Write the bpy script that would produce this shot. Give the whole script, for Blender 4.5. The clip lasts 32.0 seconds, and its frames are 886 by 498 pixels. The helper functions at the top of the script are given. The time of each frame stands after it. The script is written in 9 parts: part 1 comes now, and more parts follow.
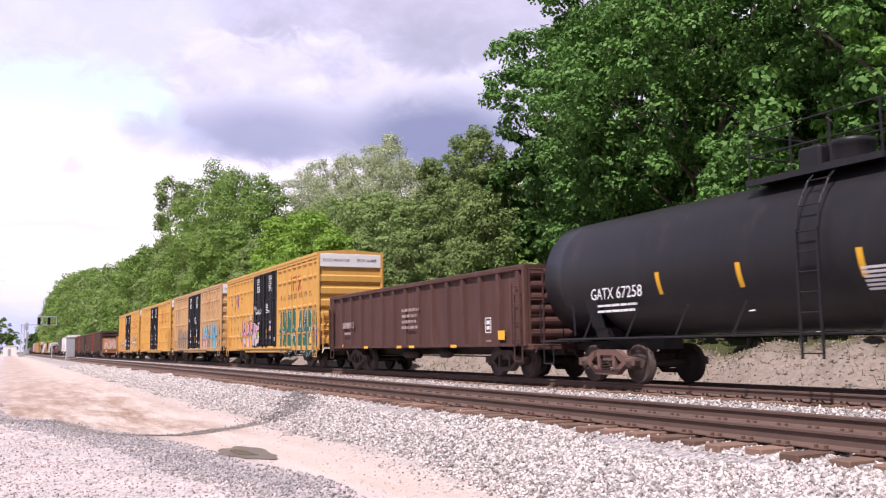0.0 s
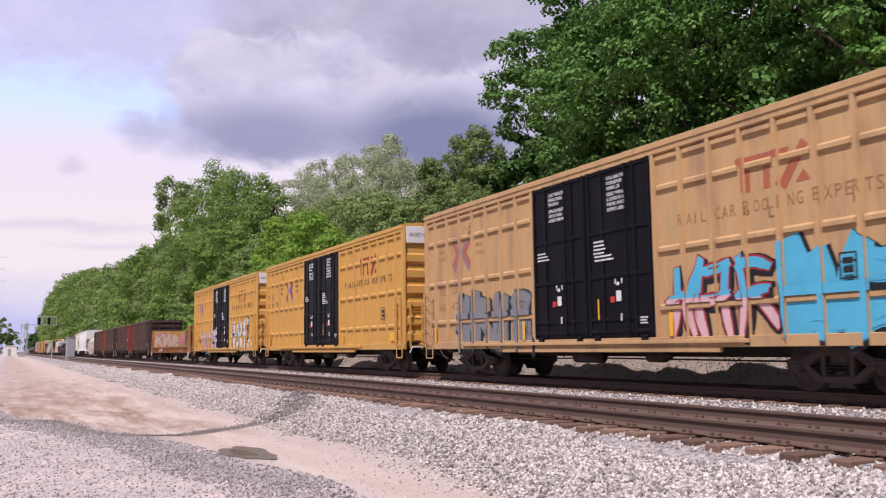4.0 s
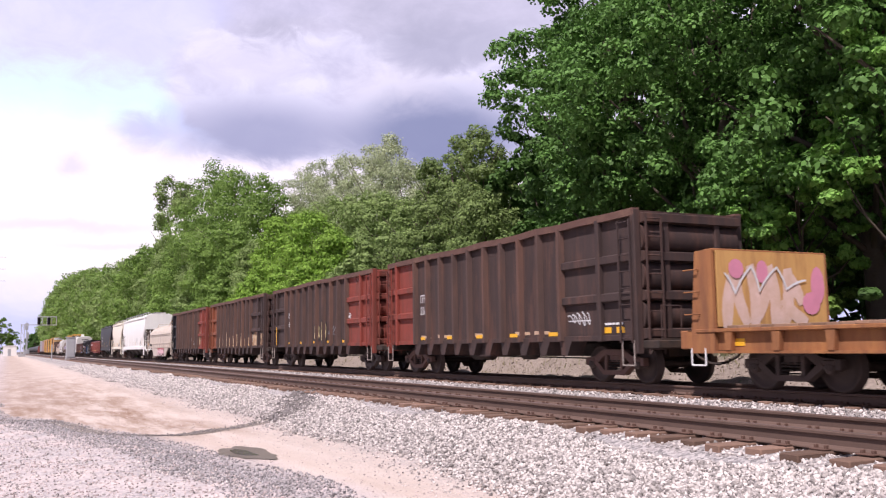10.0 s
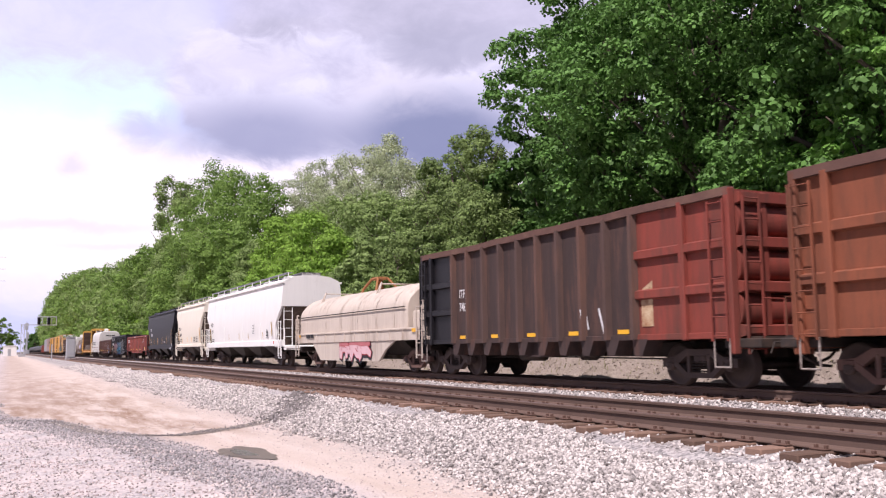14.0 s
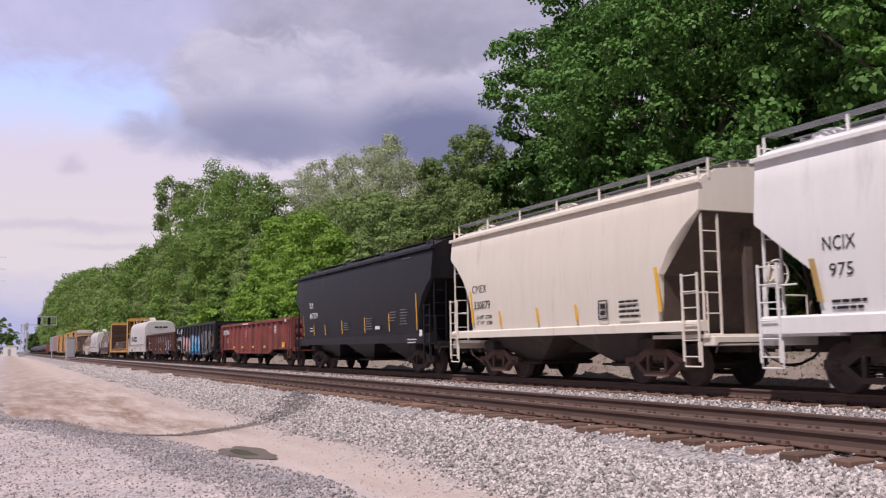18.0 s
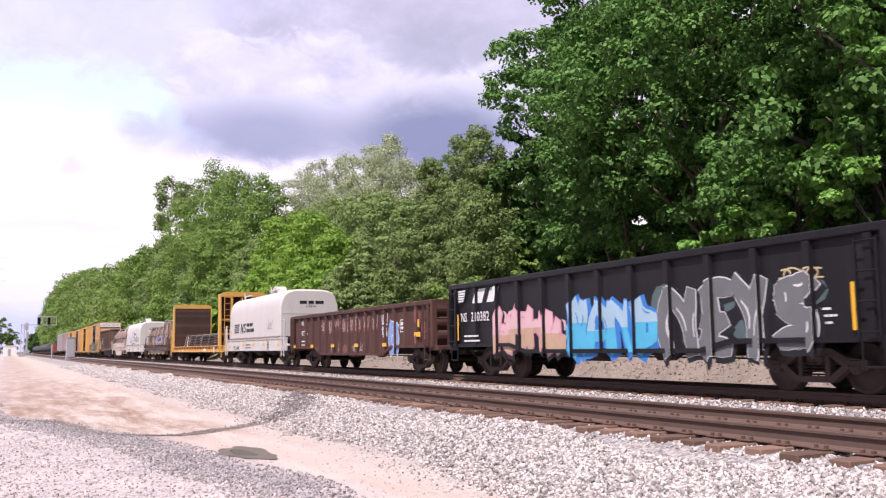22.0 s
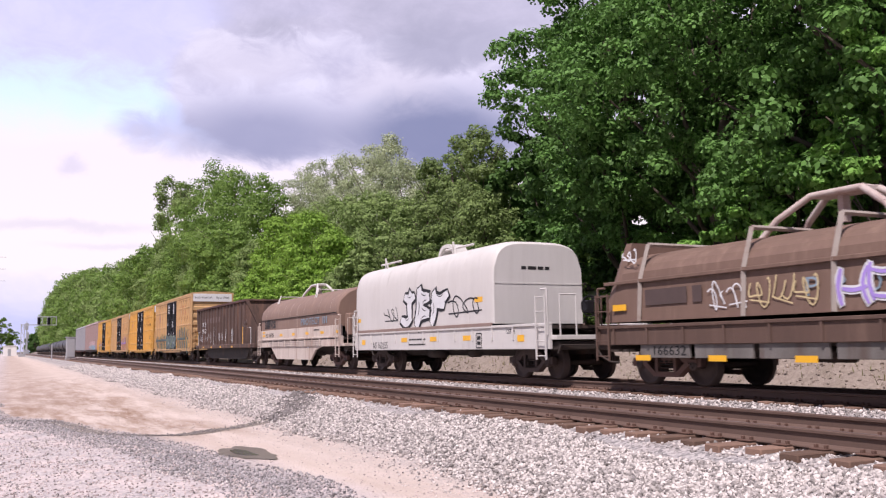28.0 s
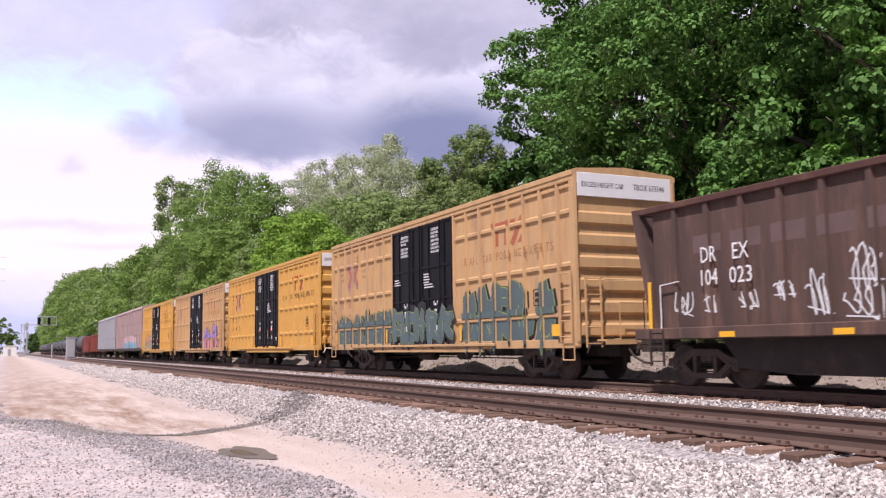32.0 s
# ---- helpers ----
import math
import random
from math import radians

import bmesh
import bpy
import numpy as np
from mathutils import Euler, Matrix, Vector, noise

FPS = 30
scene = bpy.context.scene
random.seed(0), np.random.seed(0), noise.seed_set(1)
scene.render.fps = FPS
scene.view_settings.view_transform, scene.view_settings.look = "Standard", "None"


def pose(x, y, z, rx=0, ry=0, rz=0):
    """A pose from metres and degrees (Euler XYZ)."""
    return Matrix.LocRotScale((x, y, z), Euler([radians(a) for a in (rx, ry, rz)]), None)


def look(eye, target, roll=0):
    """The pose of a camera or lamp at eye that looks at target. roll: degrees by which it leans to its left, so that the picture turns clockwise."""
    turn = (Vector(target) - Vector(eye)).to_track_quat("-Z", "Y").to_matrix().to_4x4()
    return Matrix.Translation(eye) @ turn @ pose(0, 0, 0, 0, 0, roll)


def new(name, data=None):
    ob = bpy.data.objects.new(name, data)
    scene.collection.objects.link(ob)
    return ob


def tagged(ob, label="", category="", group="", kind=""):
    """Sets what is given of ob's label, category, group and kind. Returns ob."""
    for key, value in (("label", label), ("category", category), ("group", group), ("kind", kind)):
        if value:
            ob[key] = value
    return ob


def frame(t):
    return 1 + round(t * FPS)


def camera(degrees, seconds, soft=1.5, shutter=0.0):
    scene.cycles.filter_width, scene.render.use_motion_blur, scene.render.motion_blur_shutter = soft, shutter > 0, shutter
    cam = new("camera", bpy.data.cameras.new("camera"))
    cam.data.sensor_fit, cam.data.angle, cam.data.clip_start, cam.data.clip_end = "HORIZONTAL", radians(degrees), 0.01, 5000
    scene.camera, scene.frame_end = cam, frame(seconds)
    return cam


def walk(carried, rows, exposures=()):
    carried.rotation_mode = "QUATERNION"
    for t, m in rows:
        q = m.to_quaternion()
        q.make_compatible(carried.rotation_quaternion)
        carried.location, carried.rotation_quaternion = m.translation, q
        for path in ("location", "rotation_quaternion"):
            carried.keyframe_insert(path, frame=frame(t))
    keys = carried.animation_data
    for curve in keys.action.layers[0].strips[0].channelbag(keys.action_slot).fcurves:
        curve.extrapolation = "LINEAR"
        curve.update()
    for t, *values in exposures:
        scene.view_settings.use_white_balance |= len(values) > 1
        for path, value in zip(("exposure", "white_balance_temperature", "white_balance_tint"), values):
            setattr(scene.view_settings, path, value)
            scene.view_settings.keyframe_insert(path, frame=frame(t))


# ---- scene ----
# Camera on a tripod beside the line. X runs along the track (the train moves to +X), Y away from the camera, z = 0 at the rail top.
FOV, EYE_H, YAW, PITCH, ROLL = 52.56, 0.866, 25.795, 6.211, -0.772
SECONDS = 32.0
cam = camera(FOV, SECONDS, soft=1.2, shutter=0.12)
_a, _p = radians(YAW), radians(PITCH)
_eye = (0.0, 0.0, EYE_H)
_aim = (-math.cos(_a) * math.cos(_p), math.sin(_a) * math.cos(_p), EYE_H + math.sin(_p))
CAM = look(_eye, _aim, ROLL)
STOPS = [(0, 0.22), (1, 0.18), (2, -0.08), (3, -0.12), (6, -0.42), (7, -0.38), (8, -0.20), (9, 0.10), (10, 0.12), (12, 0.15), (14, 0.12), (17, -0.48), (18, -0.46), (19, 0.08), (20, 0.24), (21, 0.22), (23, 0.17), (24, 0.0), (25, -0.07), (28, 0.0), (29, -0.12), (31, 0.07), (32, 0.05)]
EXPOSURES = [(t, s + 0.07, 6200.0, 20.0) for t, s in STOPS]
walk(cam, [(0.0, CAM), (SECONDS, CAM)], EXPOSURES)

# The train: speed, place of the tracks.
SPEED, GAIN = 12.862, 0.0030725
NEAR_C, FAR_C, FAR_Z = 8.01, 14.095, -0.055


def gone(t):
    """How far the train has gone at t, counted from t = 16 s."""
    return SPEED * (t - 16) + GAIN * (t - 16) ** 2


# ---- world and sun ----
SUN_DIR = Vector((0.34, -0.46, 0.86)).normalized()
sun_elev = math.asin(SUN_DIR.z)
sun_azim = math.atan2(SUN_DIR.x, SUN_DIR.y)


def make_world():
    w = bpy.data.worlds.new("sky")
    scene.world = w
    w.use_nodes = True
    nt = w.node_tree
    N, L = nt.nodes, nt.links
    N.clear()
    out = N.new("ShaderNodeOutputWorld")
    bg = N.new("ShaderNodeBackground")
    L.new(bg.outputs[0], out.inputs[0])
    sky = N.new("ShaderNodeTexSky")
    sky.sky_type = "NISHITA"
    sky.sun_disc = False
    sky.sun_elevation = sun_elev
    sky.sun_rotation = sun_azim
    sky.dust_density = 2.0
    co = N.new("ShaderNodeTexCoord")
    sep = N.new("ShaderNodeSeparateXYZ")
    L.new(co.outputs["Generated"], sep.inputs[0])

    def m(op, a, b=None, c=None, clamp=False):
        n = N.new("ShaderNodeMath")
        n.operation = op
        n.use_clamp = clamp
        for k, v in enumerate((a, b, c)):
            if v is None:
                continue
            if isinstance(v, (int, float)):
                n.inputs[k].default_value = v
            else:
                L.new(v, n.inputs[k])
        return n.outputs[0]

    def mix(f, a, b):
        n = N.new("ShaderNodeMix")
        n.data_type = "RGBA"
        for s, v in ((n.inputs[0], f), (n.inputs[6], a), (n.inputs[7], b)):
            if isinstance(v, tuple):
                s.default_value = (*v, 1)
            elif isinstance(v, (int, float)):
                s.default_value = v
            else:
                L.new(v, s)
        return n.outputs[2]

    # azimuth measured from -X towards +Y, and elevation, in degrees
    az = m("MULTIPLY", m("ARCTAN2", sep.outputs[1], m("MULTIPLY", sep.outputs[0], -1.0)), 57.2958)
    el = m("MULTIPLY", m("ARCSINE", sep.outputs[2]), 57.2958)
    comb = N.new("ShaderNodeCombineXYZ")
    L.new(az, comb.inputs[0])
    L.new(m("MULTIPLY", el, 1.7), comb.inputs[1])

    def nz(scale, detail, rough, seed, dist=0.0):
        n = N.new("ShaderNodeTexNoise")
        n.noise_dimensions = "4D"
        n.inputs["W"].default_value = seed
        n.inputs["Scale"].default_value = scale
        n.inputs["Detail"].default_value = detail
        n.inputs["Roughness"].default_value = rough
        n.inputs["Distortion"].default_value = dist
        L.new(comb.outputs[0], n.inputs["Vector"])
        return n.outputs[0]

    big, fine, wob = nz(0.055, 6, 0.55, 3.1, 0.3), nz(0.20, 8, 0.62, 7.7, 0.35), nz(0.11, 5, 0.55, 1.3)
    puff = nz(0.33, 8, 0.6, 4.4, 0.6)
    wobble = m("MULTIPLY", m("SUBTRACT", wob, 0.5), 8.0)

    def clampf(v, lo, hi):
        return m("DIVIDE", m("SUBTRACT", v, lo), hi - lo, None, True)

    def soft(v, lo, hi):
        k = clampf(v, lo, hi)
        return m("MULTIPLY", m("MULTIPLY", k, k), m("SUBTRACT", 3.0, m("MULTIPLY", k, 2.0)))

    def bank(a0, e0, ra, re, edge, rag=1.0):
        """A lobed cloud mass: 1 inside its oval, 0 outside, the rim broken up by billows."""
        da = m("DIVIDE", m("ADD", m("SUBTRACT", az, a0), m("MULTIPLY", m("SUBTRACT", wob, 0.5), 6.0 * rag)), ra)
        de = m("DIVIDE", m("ADD", m("SUBTRACT", el, e0), m("MULTIPLY", m("SUBTRACT", puff, 0.5), 4.5 * rag)), re)
        r = m("SQRT", m("ADD", m("MULTIPLY", da, da), m("MULTIPLY", de, de)))
        return soft(r, 1.0 + edge, 1.0 - edge)

    BLUE = (0.55, 0.62, 0.93)
    col = mix(0.85, sky.outputs[0], BLUE)
    # thin lavender veil high up, with the blue left open below it
    veil = m("MULTIPLY", soft(m("ADD", el, m("MULTIPLY", m("SUBTRACT", puff, 0.5), 5.0)), 14.6, 18.0), 0.85)
    col = mix(veil, col, mix(clampf(puff, 0.3, 0.7), (0.76, 0.71, 0.90), (0.64, 0.61, 0.82)))
    # low bright haze, creamy lower down and paler blue right at the horizon
    low = soft(m("ADD", el, m("MULTIPLY", m("SUBTRACT", fine, 0.5), 4.0)), 15.2, 11.6)
    hor = clampf(m("ADD", el, m("MULTIPLY", m("SUBTRACT", fine, 0.5), 5.0)), 1.5, 5.0)
    white = mix(clampf(el, 7.5, 11.5), (1.0, 0.92, 0.90), (0.97, 0.89, 0.97))
    col = mix(low, col, mix(hor, (0.62, 0.64, 0.88), white))
    col = mix(m("MULTIPLY", bank(2.5, 7.4, 5.0, 0.28, 0.8, 0.3), 0.4), col, (0.66, 0.61, 0.76))
    col = mix(m("MULTIPLY", bank(5.5, 6.3, 3.0, 0.2, 0.8, 0.3), 0.3), col, (0.66, 0.61, 0.76))
    # the storm cloud: bright billowed crown on its left, grey body, flat dark base
    body = mix(clampf(puff, 0.34, 0.62), (0.80, 0.77, 0.89), (0.60, 0.58, 0.72))
    mass = bank(16.6, 16.3, 8.6, 4.3, 0.10, 0.55)
    east = soft(m("ADD", az, m("MULTIPLY", m("SUBTRACT", wob, 0.5), 5.0)), 17.0, 21.0)
    over = soft(m("ADD", el, m("MULTIPLY", m("SUBTRACT", puff, 0.5), 3.0)), 10.9, 12.1)
    cover = m("MAXIMUM", m("MULTIPLY", mass, over), m("MULTIPLY", east, over))
    col = mix(m("MULTIPLY", cover, 0.97), col, body)
    col = mix(m("MULTIPLY", m("MULTIPLY", bank(13.0, 17.9, 3.6, 1.3, 0.6, 0.9), cover), 0.55), col, (0.82, 0.78, 0.88))
    col = mix(m("MULTIPLY", bank(22.8, 16.5, 3.0, 1.5, 0.7, 0.8), 0.6), col, (0.78, 0.74, 0.84))
    # the upper deck, slate grey
    deck = m("MULTIPLY", soft(m("ADD", el, m("MULTIPLY", m("SUBTRACT", puff, 0.5), 5.5)), 18.9, 20.2), soft(m("ADD", az, m("MULTIPLY", wobble, 0.6)), 9.5, 14.5))
    col = mix(m("MULTIPLY", deck, 0.9), col, mix(clampf(fine, 0.35, 0.65), (0.64, 0.61, 0.74), (0.47, 0.46, 0.57)))
    col = mix(m("MULTIPLY", bank(26.5, 18.9, 4.4, 1.5, 0.5, 0.8), 0.75), col, (0.44, 0.435, 0.55))
    # dark bases
    col = mix(m("MULTIPLY", m("MULTIPLY", bank(14.6, 13.2, 5.6, 1.9, 0.65, 0.45), over), 0.9), col, (0.37, 0.38, 0.54))
    col = mix(m("MULTIPLY", bank(25.6, 13.2, 5.4, 2.5, 0.55, 0.6), 0.95), col, (0.25, 0.275, 0.43))
    col = mix(m("MULTIPLY", bank(7.2, 13.4, 1.5, 1.1, 0.7, 0.8), 0.6), col, (0.50, 0.48, 0.62))
    col = mix(m("MULTIPLY", bank(3.2, 11.1, 0.7, 0.5, 0.8, 0.6), 0.4), col, (0.58, 0.54, 0.68))
    # past the view a storm deck is added round the sky to cut fill
    around = m("MAXIMUM", soft(az, -22.0, -55.0), soft(az, 60.0, 90.0))
    col = mix(m("MULTIPLY", around, 0.92), col, mix(clampf(big, 0.4, 0.65), (0.20, 0.21, 0.28), (0.42, 0.42, 0.52)))
    # unseen overhead, a grey broken cloud deck is added to deepen the shade
    col = mix(m("MULTIPLY", clampf(el, 24.0, 40.0), 0.85), col, mix(clampf(big, 0.4, 0.65), (0.13, 0.14, 0.19), (0.28, 0.29, 0.36)))
    L.new(col, bg.inputs[0])
    bg.inputs[1].default_value = 1.0
    return w


make_world()
sun = new("sun", bpy.data.lights.new("sun", "SUN"))
sun.data.energy, sun.data.angle, sun.data.color = 5.0, radians(0.7), (1.0, 0.93, 0.85)
sun.matrix_world = look(SUN_DIR * 100, (0, 0, 0))

# ---- materials ----
MATS = {}


def mat(name, c1, c2=None, rough=0.6, metal=0.0, scale=3.0, fine=40.0, bump=0.15, amount=0.5, stain=None, stain_amt=0.0, stain_scale=1.2,
        streak=False, per_object=0.0, per_island=0.0, thin=0.0, spec=0.25):
    """A painted, rusty, stony or leafy surface: two colours mixed by noise of two sizes, stains, fine relief."""
    if name in MATS:
        return MATS[name]
    mt = bpy.data.materials.new(name)
    mt.use_nodes = True
    nt = mt.node_tree
    N, L = nt.nodes, nt.links
    b = N["Principled BSDF"]
    c2 = c2 or tuple(min(1, v * 0.72) for v in c1)
    co = N.new("ShaderNodeTexCoord")
    src = co.outputs["Object"]
    if streak:
        mp = N.new("ShaderNodeMapping")
        mp.inputs["Scale"].default_value = (1.0, 1.0, 0.16)
        L.new(src, mp.inputs[0])
        src2 = mp.outputs[0]
    else:
        src2 = src

    def nz(vec, s, d, r=0.6):
        n = N.new("ShaderNodeTexNoise")
        n.inputs["Scale"].default_value, n.inputs["Detail"].default_value, n.inputs["Roughness"].default_value = s, d, r
        L.new(vec, n.inputs["Vector"])
        return n.outputs[0]

    def ramp(v, lo, hi, top=1.0):
        n = N.new("ShaderNodeMapRange")
        n.inputs[1].default_value, n.inputs[2].default_value, n.inputs[4].default_value = lo, hi, top
        L.new(v, n.inputs[0])
        return n.outputs[0]

    def mix(f, a, c):
        n = N.new("ShaderNodeMix")
        n.data_type = "RGBA"
        for s, v in ((n.inputs[0], f), (n.inputs[6], a), (n.inputs[7], c)):
            if isinstance(v, tuple):
                s.default_value = (*v, 1)
            elif isinstance(v, (int, float)):
                s.default_value = v
            else:
                L.new(v, s)
        return n.outputs[2]

    n1, n2 = nz(src2, scale, 5), nz(src, fine, 4)
    col = mix(ramp(n1, 0.35, 0.68, amount), c1, c2)
    col = mix(ramp(n2, 0.45, 0.75, amount * 0.7), col, c2)
    if stain:
        n3 = nz(src2, stain_scale, 8, 0.7)
        col = mix(ramp(n3, 0.62 - 0.3 * stain_amt, 0.72 - 0.2 * stain_amt, min(1.0, 0.5 + stain_amt * 0.5)), col, stain)
    if streak:
        mp2 = N.new("ShaderNodeMapping")
        mp2.inputs["Scale"].default_value = (4.5, 4.5, 0.30)
        L.new(src, mp2.inputs[0])
        drips = nz(mp2.outputs[0], 1.0, 7, 0.72)
        col = mix(ramp(drips, 0.52, 0.78, 0.1 + 1.3 * stain_amt), col, stain or c2)
        blot = nz(src, 0.55, 6, 0.7)
        col = mix(ramp(blot, 0.5, 0.8, 0.08 + 0.6 * stain_amt), col, tuple(v * 0.62 for v in c2))
    if per_object or per_island:
        if per_object:
            rnd = N.new("ShaderNodeObjectInfo").outputs["Random"]
        else:
            rnd = N.new("ShaderNodeNewGeometry").outputs["Random Per Island"]
        hv = N.new("ShaderNodeHueSaturation")
        k = per_object or per_island
        mr = N.new("ShaderNodeMapRange")
        mr.inputs[3].default_value, mr.inputs[4].default_value = 1 - k, 1 + k
        L.new(rnd, mr.inputs[0])
        L.new(mr.outputs[0], hv.inputs["Value"])
        L.new(col, hv.inputs["Color"])
        col = hv.outputs[0]
    L.new(col, b.inputs["Base Color"])
    b.inputs["Roughness"].default_value, b.inputs["Metallic"].default_value = rough, metal
    b.inputs["Specular IOR Level"].default_value = spec
    if bump:
        bp = N.new("ShaderNodeBump")
        bp.inputs["Strength"].default_value, bp.inputs["Distance"].default_value = bump, 0.01
        L.new(n2, bp.inputs["Height"])
        L.new(bp.outputs[0], b.inputs["Normal"])
    if thin:
        tr = N.new("ShaderNodeBsdfTranslucent")
        ms = N.new("ShaderNodeMixShader")
        ms.inputs[0].default_value = thin
        L.new(col, tr.inputs[0])
        L.new(b.outputs[0], ms.inputs[1])
        L.new(tr.outputs[0], ms.inputs[2])
        L.new(ms.outputs[0], N["Material Output"].inputs[0])
    MATS[name] = mt
    return mt


RUST, DUST = (0.16, 0.075, 0.04), (0.30, 0.24, 0.19)
M_YELLOW = mat("yellow_paint", (0.63, 0.355, 0.092), (0.56, 0.31, 0.08), 0.6, stain=(0.40, 0.235, 0.11), stain_amt=0.22, streak=True, bump=0.05)
M_YELLOW_OLD = mat("faded_yellow_paint", (0.56, 0.355, 0.175), (0.48, 0.295, 0.145), 0.7, stain=(0.34, 0.21, 0.13), stain_amt=0.35, streak=True, bump=0.08)
M_BLACKDOOR = mat("black_door_paint", (0.006, 0.006, 0.009), (0.014, 0.013, 0.015), 0.5, stain=(0.018, 0.016, 0.016), stain_amt=0.2, streak=True, bump=0.05, spec=0.08)
M_TANK = mat("tank_black", (0.017, 0.016, 0.019), (0.026, 0.024, 0.026), 0.42, stain=(0.05, 0.043, 0.04), stain_amt=0.15, streak=True, bump=0.03)
M_BLACK = mat("black_paint", (0.010, 0.009, 0.012), (0.017, 0.0155, 0.018), 0.5, stain=(0.04, 0.032, 0.028), stain_amt=0.2, streak=True, bump=0.05)
M_GRIME = mat("grimy_steel", (0.035, 0.028, 0.026), (0.06, 0.045, 0.038), 0.75, stain=(0.09, 0.055, 0.04), stain_amt=0.3, bump=0.3)
M_TRUCKRED = mat("rusty_truck_steel", (0.17, 0.098, 0.08), (0.10, 0.062, 0.054), 0.8, stain=(0.22, 0.14, 0.10), stain_amt=0.3, bump=0.3)
M_TRUCK = mat("dusty_truck_steel", (0.095, 0.068, 0.06), (0.055, 0.042, 0.039), 0.8, stain=(0.17, 0.115, 0.09), stain_amt=0.3, bump=0.3)
M_WHEEL = mat("wheel_steel", (0.095, 0.068, 0.06), (0.05, 0.038, 0.035), 0.65, metal=0.2, bump=0.1)
M_TREAD = mat("wheel_tread", (0.35, 0.33, 0.32), (0.22, 0.2, 0.19), 0.35, metal=0.8, bump=0.02)
M_BROWN = mat("brown_car_paint", (0.095, 0.045, 0.038), (0.065, 0.034, 0.03), 0.7, stain=(0.15, 0.085, 0.06), stain_amt=0.25, streak=True, bump=0.1)
M_DKBROWN = mat("dark_brown_car_paint", (0.066, 0.044, 0.041), (0.038, 0.028, 0.028), 0.75, stain=(0.13, 0.066, 0.05), stain_amt=0.36, stain_scale=1.8, streak=True, bump=0.1)
M_RED = mat("oxide_red_paint", (0.265, 0.058, 0.042), (0.17, 0.045, 0.034), 0.7, stain=(0.10, 0.048, 0.037), stain_amt=0.45, streak=True, bump=0.1)
M_REDBROWN = mat("red_brown_paint", (0.285, 0.075, 0.062), (0.20, 0.058, 0.05), 0.7, stain=(0.075, 0.04, 0.035), stain_amt=0.48, streak=True, bump=0.1)
M_RUSTOR = mat("orange_rusted_paint", (0.42, 0.19, 0.07), (0.24, 0.095, 0.05), 0.8, scale=4.0, amount=0.8, stain=(0.17, 0.075, 0.045), stain_amt=0.42, streak=True, bump=0.2)
M_BEIGE = mat("beige_paint", (0.60, 0.52, 0.45), (0.50, 0.42, 0.36), 0.65, stain=(0.30, 0.22, 0.17), stain_amt=0.3, streak=True, bump=0.05)
M_WHITE = mat("white_paint", (0.84, 0.82, 0.80), (0.78, 0.755, 0.735), 0.5, stain=(0.60, 0.57, 0.55), stain_amt=0.10, streak=True, bump=0.03)
M_CREAM = mat("cream_paint", (0.80, 0.73, 0.63), (0.73, 0.665, 0.57), 0.55, stain=(0.52, 0.45, 0.38), stain_amt=0.12, streak=True, bump=0.03)
M_GREY = mat("light_grey_paint", (0.62, 0.59, 0.57), (0.54, 0.51, 0.49), 0.55, stain=(0.40, 0.36, 0.33), stain_amt=0.14, streak=True, bump=0.03)
M_HOODBR = mat("tan_brown_hood_paint", (0.25, 0.165, 0.130), (0.20, 0.132, 0.108), 0.65, stain=(0.40, 0.29, 0.24), stain_amt=0.2, streak=True, bump=0.06)
M_SIGNWHITE = mat("white_lettering", (0.78, 0.77, 0.78), (0.68, 0.67, 0.68), 0.6, bump=0.0)
M_LETBLACK = mat("black_lettering", (0.02, 0.02, 0.022), (0.035, 0.03, 0.03), 0.6, bump=0.0)
M_REFLECT = mat("yellow_reflective_tape", (0.85, 0.46, 0.03), (0.75, 0.38, 0.03), 0.4, bump=0.0)
M_RAIL = mat("rail_steel", (0.14, 0.09, 0.073), (0.09, 0.06, 0.05), 0.75, scale=1.5, bump=0.15)
M_RAILTOP = mat("worn_rail_head", (0.24, 0.17, 0.155), (0.16, 0.11, 0.10), 0.45, metal=0.5, scale=1.0, bump=0.05)
M_TIE = mat("weathered_tie_wood", (0.22, 0.135, 0.10), (0.13, 0.085, 0.068), 0.9, scale=2.5, fine=60, bump=0.5, per_object=0.35)
M_TRACKSTEEL = mat("rusty_tie_plate", (0.15, 0.085, 0.065), (0.09, 0.055, 0.045), 0.85, bump=0.2)

# ---- mesh helpers ----


